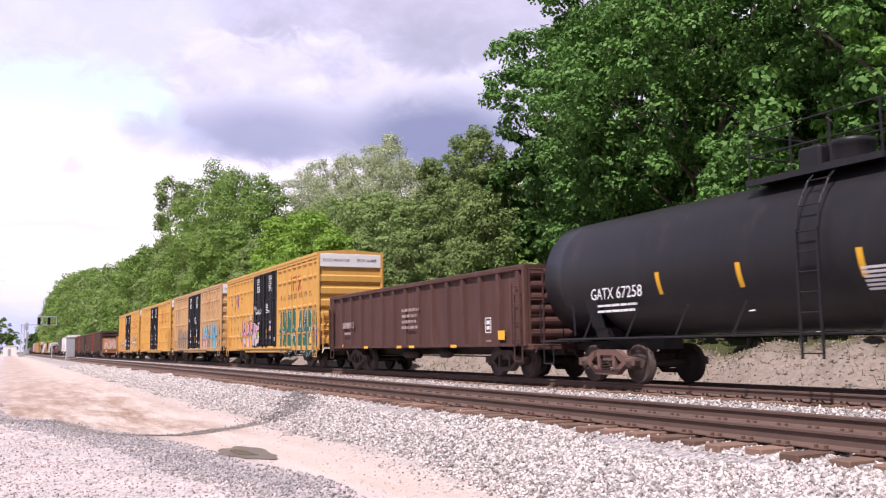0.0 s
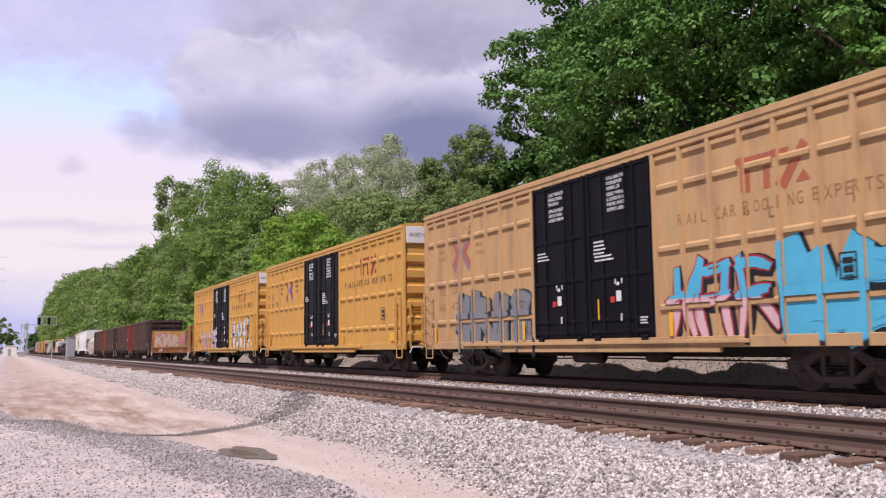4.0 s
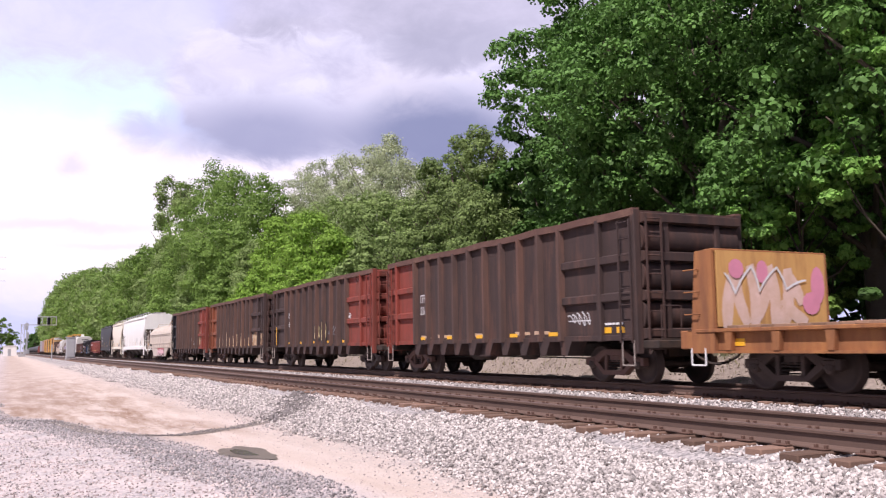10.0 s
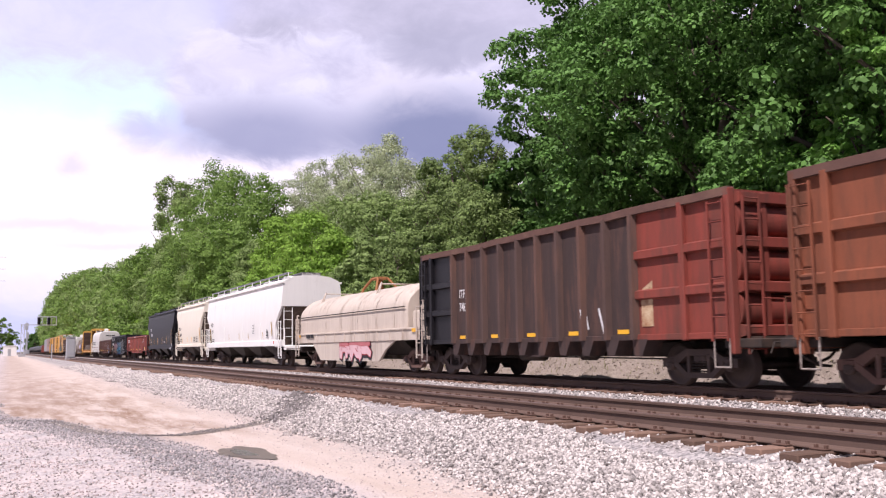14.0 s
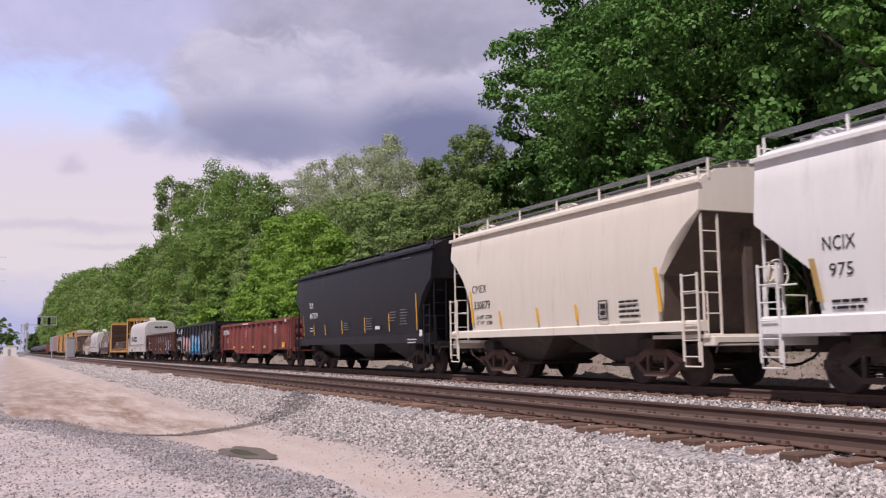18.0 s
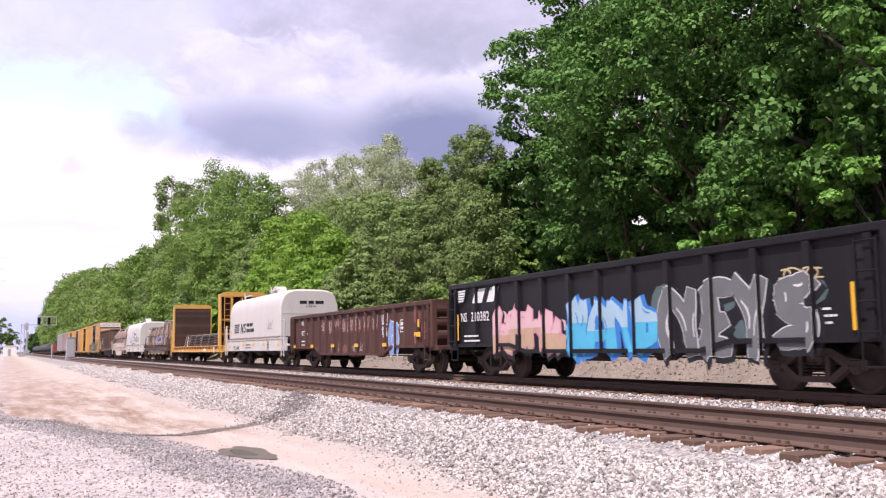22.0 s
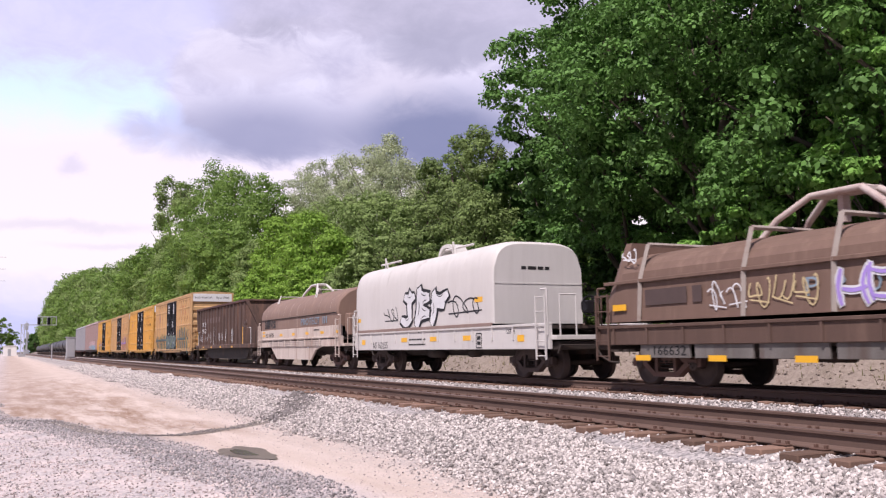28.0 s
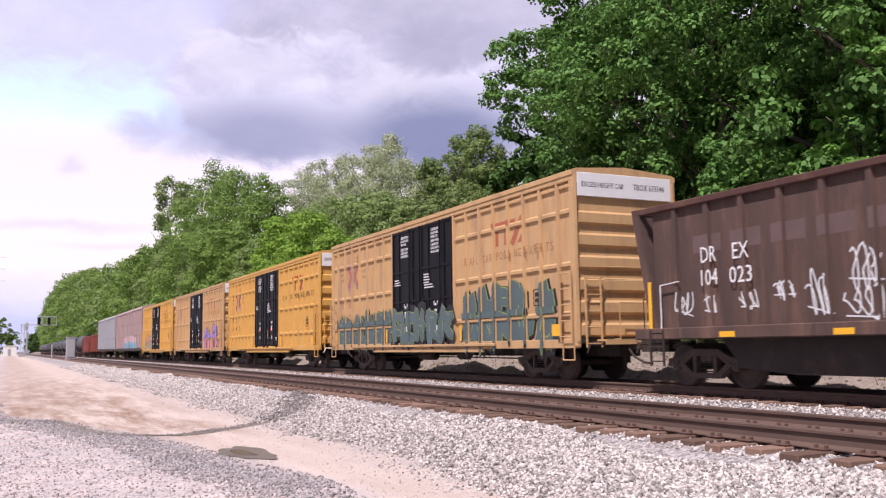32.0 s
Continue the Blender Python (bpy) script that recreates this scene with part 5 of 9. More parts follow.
words("reporting_mark", "NS", M_SIGNWHITE, g, -7.1, 1.66, 0.28, -1.592, 0.4)
bars("car_data", M_SIGNWHITE, g, -6.9, 1.25, 1.1, 2, -1.592, 0.05, 0.09, 12)
bars("car_data", M_SIGNWHITE, g, 6.3, 1.5, 0.5, 3, -1.502, 0.04, 0.08, 13)
stencil_box(g, 5.95, 1.15, -1.502)
upright_tape(g, (-7.3, 7.2), 1.1, 1.9, -1.592, 0.09)

g, ps, h = gondola("weathered brown steel gondola with graffiti and reflective patches", -120.4, -104.1, M_BROWN, 2.48, 17, 0.28, end_ribs=3, dents=3)
words("reporting_mark", "NS", M_SIGNWHITE, g, -6.7, 2.0, 0.24, -1.512, 0.36)
words("car_number", "187706", M_SIGNWHITE, g, -6.75, 1.52, 0.24, -1.512, 1.02)
bars("car_data", M_SIGNWHITE, g, -6.7, 1.28, 0.85, 2, -1.512, 0.05, 0.12, 21)
tape(g, (-7.6, -4.8, -1.9, 1.0, 4.0), 1.02, -1.592, 0.4, 0.13)
tape(g, (7.0,), 1.35, -1.592, 0.5, 0.16)
upright_tape(g, (7.1,), 1.6, 1.85, -1.592, 0.15)
stencil_box(g, 5.3, 1.45, -1.502)
graffiti(g, 4.34, 5.15, 0.72, 1.78, [sprayed("pale_blue_spray", (0.24, 0.36, 0.66))] * 2, SP_WHITE, -1.50, 1, 81, fat=0.75, shade=False, **posts_kw(ps))
tag_scrawl(g, 3.58, 1.75, 0.5, 0.4, SP_WHITE, -1.50, 16, 0.05, 9, **posts_kw(ps))
tag_scrawl(g, 3.62, 1.34, 0.46, 0.4, SP_WHITE, -1.50, 17, 0.05, 9, **posts_kw(ps))
SP_SCRUB = sprayed("scrubbed_pale_paint", (0.42, 0.33, 0.32))
SP_DULL = sprayed("scrubbed_dull_red", (0.22, 0.085, 0.076))


def scrub(x, z, rx, rz, seed):
    """Outline of a worn patch of old paint."""
    rng = random.Random(seed)
    return [(x + rx * math.cos(k * math.pi / 8) * rng.uniform(0.7, 1.1), z + rz * math.sin(k * math.pi / 8) * rng.uniform(0.7, 1.1)) for k in range(16)]


# what is left of a scrubbed-off piece: red ghosts of letters with pale edges, and drips along the foot
paint_layer("paint_patch", [scrub(-3.38 + k * 0.9, 1.82, 0.27, 0.3, 60 + k) for k in range(8)]
            + [scrub(-0.6, 0.86, 0.33, 0.24, 70), scrub(7.45, 1.5, 0.36, 0.32, 71), scrub(6.85, 1.95, 0.3, 0.25, 72), scrub(6.9, 1.2, 0.3, 0.16, 73)],
            SP_DULL, g, -1.5, 0.004, label="dull red ghost of scrubbed-off paint", **posts_kw(ps))
for k in range(8):
    tag_scrawl(g, -3.6 + k * 0.9, 1.62, 0.36, 0.5, SP_SCRUB, -1.5, 90 + k, 0.055, 3, **posts_kw(ps))
for k, x in enumerate((-2.35, -1.4, 0.4, 1.2)):
    tag_scrawl(g, x, 0.78, 0.28, 0.3, SP_SCRUB, -1.5, 120 + k, 0.045, 3, **posts_kw(ps))

M_POSTRUST = mat("rust_stained_post", (0.105, 0.065, 0.056), (0.062, 0.042, 0.038), 0.8, stain=(0.17, 0.085, 0.06), stain_amt=0.45, streak=True, bump=0.2)
M_CHORD = mat("rusty_top_rail", (0.14, 0.075, 0.06), (0.085, 0.05, 0.043), 0.8, stain=(0.19, 0.11, 0.08), stain_amt=0.3, bump=0.2)


M_WORNGRAB = mat("worn_pale_grab_iron", (0.42, 0.37, 0.34), (0.20, 0.15, 0.13), 0.7, scale=8, amount=0.9)


def high_gondola(label, s0, s1, m, end_m, far_end_m, marks, seed):
    """A high-sided scrap gondola with tapered posts and panelled end bays."""
    car, h = new_car("high_side_gondola", label, s0, s1)
    zt, zb = 3.97, 1.10
    ends = {1: 7.47, -1: 7.0}
    rng = random.Random(seed)
    part("floor", MB().box(-7.0, 7.45, -1.44, 1.44, zb - 0.05, zb + 0.05), m, car)
    lo_x, hi_x = -4.62, 4.42
    posts = [lo_x + (hi_x - lo_x) * k / 9 for k in range(10)]
    for s in (-1, 1):
        side = part("side_wall", MB().box(lo_x, hi_x, s * 1.45, s * 1.49, zb - 0.02, zt), m, car)
        k = 14
        rings = []
        for i in range(k + 1):
            a, dz = -7.02 + 14.51 * i / k, rng.uniform(-0.03, 0.02)
            rings.append([(a, s * 1.42, zt - 0.17 + dz), (a, s * 1.60, zt - 0.17 + dz), (a, s * 1.60, zt + dz), (a, s * 1.42, zt + dz)])
        chord = MB().loft(rings, smooth=False)
        part("top_chord", chord, M_CHORD, side, "battered rusty top rail")
        for x in posts:
            part("side_post", MB().prism([(x - 0.09, s * 1.485), (x - 0.055, s * 1.64), (x + 0.055, s * 1.64), (x + 0.09, s * 1.485)], "z", zb - 0.08, zt - 0.15), M_POSTRUST if m is M_DKBROWN else m, side)
            part("post_foot", MB().prism([(x - 0.12, zb - 0.08), (x - 0.05, zb - 0.44), (x + 0.22, zb - 0.44), (x + 0.42, zb - 0.08)], "y", s * 1.1, s * 1.55), m, side)
        part("side_sill", MB().box(lo_x, hi_x, s * 1.47, s * 1.535, zb - 0.10, zb + 0.02, 0.01), m, side)
        for e, em in ((1, end_m), (-1, far_end_m)):
            a, b = (hi_x, ends[1]) if e > 0 else (lo_x, -ends[-1])
            bay = part("end_bay", MB().box(a, b, s * 1.44, s * 1.48, zb - 0.08, zt - 0.02), em, car, "panelled end bay")
            mid = a + e * 1.64
            for z in (2.88, 2.0):
                part("bay_rail", MB().prism([(s * 1.475, z - 0.12), (s * 1.58, z - 0.08), (s * 1.58, z + 0.08), (s * 1.475, z + 0.12)], "x", min(a, b) + 0.04, max(a, b) - 0.02), em, bay)
            part("bay_sill", MB().box(min(a, b), max(a, b), s * 1.46, s * 1.545, zb - 0.10, zb + 0.03, 0.01), em, bay)
            part("bay_post", MB().box(mid - 0.08, mid + 0.08, s * 1.47, s * 1.605, zb - 0.12, zt - 0.1, 0.02), em, bay)
            part("corner_post", MB().box(b - e * 0.12, b + e * 0.03, s * 1.42, s * 1.60, zb - 0.4, zt - 0.02, 0.02), em, bay)
    for e, em in ((1, end_m), (-1, far_end_m)):
        h = ends[e]
        w = part("end_wall", MB().box(e * (h - 0.06), e * h, -1.44, 1.44, zb - 0.3, zt - 0.05), em, car)
        for z in (1.15, 2.0, 2.88, 3.75):
            part("end_rail", MB().prism([(e * (h - 0.01), z - 0.13), (e * (h + 0.16), z - 0.09), (e * (h + 0.16), z + 0.09), (e * (h - 0.01), z + 0.13)], "y", -1.42, 1.42), em, w)
        for z in (1.58, 2.44, 3.32):
            part("end_panel", MB().prism([(e * (h - 0.02), z - 0.33), (e * (h + 0.07), z - 0.2), (e * (h + 0.10), z), (e * (h + 0.07), z + 0.2), (e * (h - 0.02), z + 0.33)], "y", -1.40, 1.40, smooth=True), em, w, "bulged end panel")
        for y in (-0.75, 0.75):
            part("end_post", MB().box(e * (h - 0.01), e * (h + 0.12), y - 0.08, y + 0.08, zb - 0.2, zt - 0.1, 0.02), em, w)
        part("end_ladder", ladder_mb(e * (h + 0.22), -1.2, 0.7, zt - 0.2, 0.42, 8, "y"), em, car)
        part("side_ladder", ladder_mb(e * (h - 0.28), -1.66, 0.95, zt - 0.25, 0.42, 8), em, car)
        part("end_sill", MB().box(e * (h - 0.4), e * (h + 0.55), -1.45, 1.45, 0.82, 1.0, 0.02), M_GRIME, car)
        part("crossover_platform", MB().box(e * (h + 0.1), e * (h + 0.5), -1.35, 1.35, 1.0, 1.04), M_GRIME, car)
        stirrup(car, e * (h - 0.28), -1.62, 0.45, 1.0, M_WORNGRAB)
        handhold(car, [(e * (h + 0.5), -1.3, 1.0), (e * (h + 0.5), -1.3, 1.75), (e * (h + 0.5), -0.75, 1.75), (e * (h + 0.5), -0.75, 1.0)], em)
    brake_wheel(car, h + 0.42, 0.75, 2.3, em)
    underframe(car, h, 0.95, 0.33)
    for k in range(2):
        part("side_pocket", MB().prism([(-0.9 + k * 0.1, zb), (-0.6, 0.62), (0.6, 0.62), (0.9, zb)], "y", -1.35 + k * 2.2, -0.85 + k * 2.2), m, car)
    h = 7.25
    trucks(car, (-5.5, 5.9), M_TRUCKRED if seed % 2 else None)
    couplers(car, h + 0.35)
    cut_lever(car, h + 0.4)
    tape(car, [(posts[k] + posts[k + 1]) / 2 for k in (0, 2, 4, 6, 8)], zb + 0.10, -1.494, 0.42, 0.1)
    if marks:
        mx = lo_x + 0.27 if len(marks) < 3 else marks[2]
        words("reporting_mark", marks[0], M_SIGNWHITE, car, mx, 2.41, 0.26, -1.493, 0.6)
        words("car_number", marks[1], M_SIGNWHITE, car, mx, 2.0, 0.26, -1.493, 0.6)
    # pale repair patches and drips low on the side
    pal = [mat("bare_primer", (0.60, 0.48, 0.32), (0.38, 0.20, 0.11), 0.8, scale=5, amount=0.9, stain=(0.20, 0.085, 0.045), stain_amt=0.5, stain_scale=4.5), M_SIGNWHITE]
    return car, posts, pal[0], rng


SP_OLD = mat("worn_cream_spray", (0.36, 0.29, 0.16), (0.17, 0.12, 0.08), 0.7, scale=4, amount=0.9)


def hg_kw(posts):
    return dict(posts=posts, pw=0.055, py=-1.64)


c, ps, prim, rng = high_gondola("rusty dark brown high-sided gondola", 46.51, 60.51, M_DKBROWN, M_DKBROWN, M_RED, ("ITFX", "5563"), 3)
paint_layer("paint_patch", [[(x, 1.2), (x + 0.8, 1.2), (x + 0.75, 1.28), (x, 1.3)] for x in (-4.3, -2.7, -0.4, 2.0, 3.0)], SP_TAN, c, -1.49, 0.004, label="pale scuffed paint", **hg_kw(ps))
tag_scrawl(c, 4.7, 1.42, 0.85, 0.34, SP_WHITE, -1.483, 5, 0.03, 12)
tape(c, (6.25, 6.75), 1.25, -1.486, 0.3, 0.14)
bars("bay_stencil", M_SIGNWHITE, c, 6.15, 1.42, 0.9, 1, -1.484, 0.05, 0, 8)
c, ps, prim, rng = high_gondola("dark brown high-sided gondola with rust-red end bay", 30.47, 44.47, M_DKBROWN, M_RED, M_DKBROWN, ("ITFX", "6695"), 4)
graffiti(c, 0.05, 0.62, 1.4, 1.95, [SP_OLD, SP_CREAM], SP_OLD, -1.49, 2, 33, fat=0.9, **hg_kw(ps))
graffiti(c, 0.85, 1.5, 1.3, 2.1, [SP_OLD, SP_CREAM], SP_OLD, -1.49, 2, 34, fat=0.9, **hg_kw(ps))
tag_scrawl(c, 2.0, 1.5, 0.7, 0.4, SP_SILVER, -1.49, 8, 0.05, 9, **hg_kw(ps))
upright_tape(c, (-6.2,), 1.1, 2.05, -1.606, 0.09)
tape(c, (-6.42,), 1.3, -1.482, 0.18, 0.1)
tape(c, (-6.42,), 1.55, -1.482, 0.18, 0.1)
stencil_box(c, 4.4, 1.9, -1.494)
c, ps, prim, rng = high_gondola("dark brown high-sided gondola with peeled pale paint along the bottom", 14.13, 28.13, M_DKBROWN, M_DKBROWN, mat("rusty_orange_bay_paint", (0.26, 0.085, 0.045), (0.17, 0.06, 0.036), 0.8, stain=(0.10, 0.05, 0.035), stain_amt=0.42, streak=True, bump=0.2), ("ITFX", "6720"), 5)
for k in range(9):
    a, b = ps[k] + 0.12, ps[k + 1] - 0.08
    a, b = a + rng.uniform(0, 0.12), b - rng.uniform(0, 0.2)
    top, m1 = [], 7
    peak = rng.uniform(1.6, 2.15)
    for j in range(m1):
        u = j / (m1 - 1)
        z = 1.15 + (peak - 1.15) * (0.55 + 0.45 * math.sin(math.pi * min(1, u + 0.25))) * rng.uniform(0.8, 1.05)
        top += [(a + (b - a) * u, z), (a + (b - a) * min(1, u + 0.08), z)]
    paint_layer("peeled_paint", [[(a, 1.13)] + top + [(b, 1.13)]], prim, c, -1.49, 0.004, label="peeled pale paint")
    if k % 2:
        paint_layer("bare_strip", [[(ps[k] - 0.05, 1.05), (ps[k] + 0.05, 1.05), (ps[k] + 0.04, rng.uniform(1.5, 1.9)), (ps[k] - 0.04, rng.uniform(1.6, 2.1))]], SP_TAN, c, -1.64, 0.003, label="scraped pale strip on a post")
paint_layer("peeled_paint", [[(4.55, 1.13), (5.95, 1.13), (5.95, 1.78), (5.3, 1.9), (4.6, 1.75)], [(6.2, 1.13), (7.2, 1.13), (7.2, 1.8), (6.25, 1.82)]], prim, c, -1.48, 0.004, label="peeled pale paint")
stencil_box(c, 4.2, 1.35, -1.494)
part("service_plate", MB().box(3.95, 4.15, -1.50, -1.49, 2.3, 2.75, 0.004), mat("grey_plate", (0.22, 0.24, 0.30), bump=0), c)
c, ps, prim, rng = high_gondola("dark brown high-sided gondola with bright red end bay", -1.9, 12.1, M_DKBROWN, M_RED, M_BLACK, ("ITFX", "7469"), 6)
paint_layer("paint_patch", [stroke((2.45, 1.75), (2.55, 1.3), 0.06), stroke((3.0, 1.75), (3.2, 1.15), 0.07), stroke((3.3, 1.75), (3.2, 1.15), 0.07)], SP_WHITE, c, -1.49, 0.006, label="white sprayed arrow", **hg_kw(ps))
paint_layer("peeled_paint", [[(4.6, 1.3), (5.0, 1.3), (5.0, 2.3), (4.6, 2.1)]], prim, c, -1.49, 0.004, label="peeled pale paint", **hg_kw(ps))


M_STREAKED = mat("rust_streaked_brown_paint", (0.115, 0.07, 0.058), (0.068, 0.047, 0.042), 0.75, scale=1.6, amount=0.9, stain=(0.20, 0.115, 0.085), stain_amt=0.38, stain_scale=1.5, streak=True, bump=0.15)


def sloped_gondola():
    """A dark brown gondola whose ends narrow downwards between slanted corner posts."""
    car, h = new_car("slope_end_gondola", "dark brown slope-end gondola with white scrawled graffiti", -222.7, -205.2)
    m, zt, zb = M_STREAKED, 3.88, 1.15
    a, b = -h + 0.1, 6.25
    bx, bw = 6.92, 0.30
    part("floor", MB().box(a, b, -1.4, 1.4, zb - 0.05, zb + 0.05), m, car)
    posts = [a + 0.3 + (b - a - 0.5) * k / 15 for k in range(16)]
    for s in (-1, 1):
        side = part("side_wall", MB().box(a + 0.5, b, s * 1.45, s * 1.49, zb, zt), m, car)
        part("top_chord", MB().box(a, b + 0.1, s * 1.42, s * 1.60, zt - 0.14, zt, 0.02), M_BROWN, side)
        for x in posts[1:]:
            part("side_post", MB().prism([(x - 0.07, s * 1.485), (x - 0.055, s * 1.57), (x + 0.055, s * 1.57), (x + 0.07, s * 1.485)], "z", zb, zt - 0.12), m, side)
        part("side_sill", MB().box(-h, h, s * 1.42, s * 1.62, zb - 0.14, zb + 0.10, 0.02), m, car)
        part("end_corner_post", MB().loft([[(b - 0.06, s * 1.42, zt), (b + 0.16, s * 1.42, zt), (b + 0.16, s * 1.60, zt), (b - 0.06, s * 1.60, zt)], [(bx - 0.08, s * (bw - 0.08), zb), (bx + 0.14, s * (bw - 0.08), zb), (bx + 0.14, s * (bw + 0.10), zb), (bx - 0.08, s * (bw + 0.10), zb)]], smooth=False), m, car)
        if s < 0:
            part("end_gusset", MB().add([(b, -1.47, zt), (b, -1.47, zb), (bx, -bw - 0.05, zb), (b, -1.43, zt), (b, -1.43, zb), (bx - 0.03, -bw - 0.02, zb)], [(0, 1, 2), (5, 4, 3), (0, 3, 4, 1), (1, 4, 5, 2), (2, 5, 3, 0)]), m, car)
        part("end_corner_post", MB().loft([[(a - 0.1, s * 1.42, zt), (a + 0.12, s * 1.42, zt), (a + 0.12, s * 1.60, zt), (a - 0.1, s * 1.60, zt)], [(a + 0.45, s * 1.40, zb), (a + 0.65, s * 1.40, zb), (a + 0.65, s * 1.58, zb), (a + 0.45, s * 1.58, zb)]], smooth=False), m, car)
    part("end_slope_sheet", MB().add([(b + 0.02, -1.5, zt), (b + 0.02, 1.5, zt), (bx - 0.1, bw, zb), (bx - 0.1, -bw, zb), (b - 0.03, -1.5, zt), (b - 0.03, 1.5, zt), (bx - 0.16, bw, zb), (bx - 0.16, -bw, zb)], [(0, 1, 2, 3), (7, 6, 5, 4), (0, 4, 5, 1), (3, 2, 6, 7)]), m, car, "sloping end sheet")
    part("end_slope_sheet", MB().add([(a, -1.5, zt), (a, 1.5, zt), (a + 0.55, 1.4, zb), (a + 0.55, -1.4, zb), (a + 0.05, -1.5, zt), (a + 0.05, 1.5, zt), (a + 0.6, 1.4, zb), (a + 0.6, -1.4, zb)], [(0, 1, 2, 3), (7, 6, 5, 4), (0, 4, 5, 1), (3, 2, 6, 7)]), m, car, "sloping end sheet")
    part("end_chord", MB().box(b - 0.05, b + 0.15, -1.5, 1.5, zt - 0.12, zt, 0.02), m, car)
    part("end_chord", MB().box(a - 0.1, a + 0.1, -1.5, 1.5, zt - 0.12, zt, 0.02), m, car)
    # belly made deep and wide, its dark bulk also standing in for shadow
    part("belly_pan", MB().prism([(-6.6, zb), (-5.9, 0.42), (-4.6, 0.33), (4.6, 0.33), (5.6, 0.45), (6.2, zb)], "y", -1.25, 1.25), M_GRIME, car)
    for e in (-1, 1):
        part("end_platform", MB().box(e * (h - 1.2), e * h, -1.5, 1.5, zb - 0.14, zb, 0.02), m, car)
        handhold(car, [(e * (h - 0.9), -1.6, zb), (e * (h - 0.9), -1.6, zb + 1.0), (e * (h - 1.5), -1.6, zb + 1.05)], M_SIGNWHITE)
        handhold(car, [(e * (h - 0.2), -1.5, zb), (e * (h - 0.2), -1.5, zb + 0.75), (e * (h - 0.2), -1.0, zb + 0.75), (e * (h - 0.2), -1.0, zb)], M_GRIME)
        part("ladder", ladder_mb(e * (h - 0.75), -1.62, 0.45, zb + 0.05, 0.42, 3), M_GRIME, car)
    brake_wheel(car, h + 0.05, 0.6, 1.7, M_GRIME)
    underframe(car, h, 0.92, 0.33, gear=False)
    trucks(car, (-(h - 1.6), h - 1.9))
    couplers(car, h + 0.1)
    cut_lever(car, h + 0.05)
    tape(car, (-5.9, -3.2, -0.3, 3.1), zb - 0.06, -1.624, 0.42, 0.11)
    upright_tape(car, (-8.2, 5.85), 1.2, 2.25, -1.60, 0.11)
    for kind, text, x, z, w in (("reporting_mark", "DR", -6.62, 2.53, 0.46), ("reporting_mark", "EX", -5.74, 2.53, 0.45), ("car_number", "104", -6.68, 2.07, 0.54), ("car_number", "023", -5.83, 2.07, 0.60)):
        words(kind, text, M_SIGNWHITE, car, x, z, 0.32, -1.575, w)
    kw = dict(posts=posts[1:], pw=0.055, py=-1.57)
    for k, (x, z, w, hh) in enumerate(((-7.4, 1.45, 0.4, 0.55), (-6.6, 1.5, 0.3, 0.4), (-5.6, 1.55, 0.4, 0.35), (-4.75, 1.7, 0.45, 0.35), (-4.0, 1.35, 0.5, 0.8), (-3.2, 1.3, 0.65, 0.55), (-3.1, 1.75, 0.6, 0.75), (-1.4, 1.5, 0.45, 0.6), (-0.5, 1.55, 0.3, 0.5), (0.6, 1.4, 0.5, 0.75), (2.3, 1.35, 0.5, 1.0))):
        tag_scrawl(car, x, z, w, hh, SP_WHITE, -1.49, 100 + k, 0.04, 10, **kw)
    for k in range(6):
        paint_layer("painted_patch", [[(-6.9 + k * 1.05, 2.75), (-6.1 + k * 1.05, 2.75), (-6.1 + k * 1.05, 3.1), (-6.9 + k * 1.05, 3.1)]], mat("dull_grey_patch", (0.15, 0.10, 0.095), bump=0.05), car, -1.49, 0.003, label="dull over-painted patch", **kw)
    tag_scrawl(car, 5.75, 2.2, 0.5, 0.4, SP_SILVER, -1.49, 130, 0.04, 7, **kw)
    return car


sloped_gondola()

# ---- tank cars ----


def arc_strip(mb, x, w, r, zc, a0, a1, lift=0.006, n=8):
    """A thin strip across the near side of a cylinder, between two angles below the horizontal."""
    pts = []
    for k in range(n + 1):
        a = radians(a0 + (a1 - a0) * k / n)
        pts.append((-(r + lift) * math.cos(a), zc + (r + lift) * math.sin(a)))
    for (y0, z0), (y1, z1) in zip(pts, pts[1:]):
        mb.add([(x - w / 2, y0, z0), (x + w / 2, y0, z0), (x + w / 2, y1, z1), (x - w / 2, y1, z1)], [(0, 1, 2, 3)])
    return mb


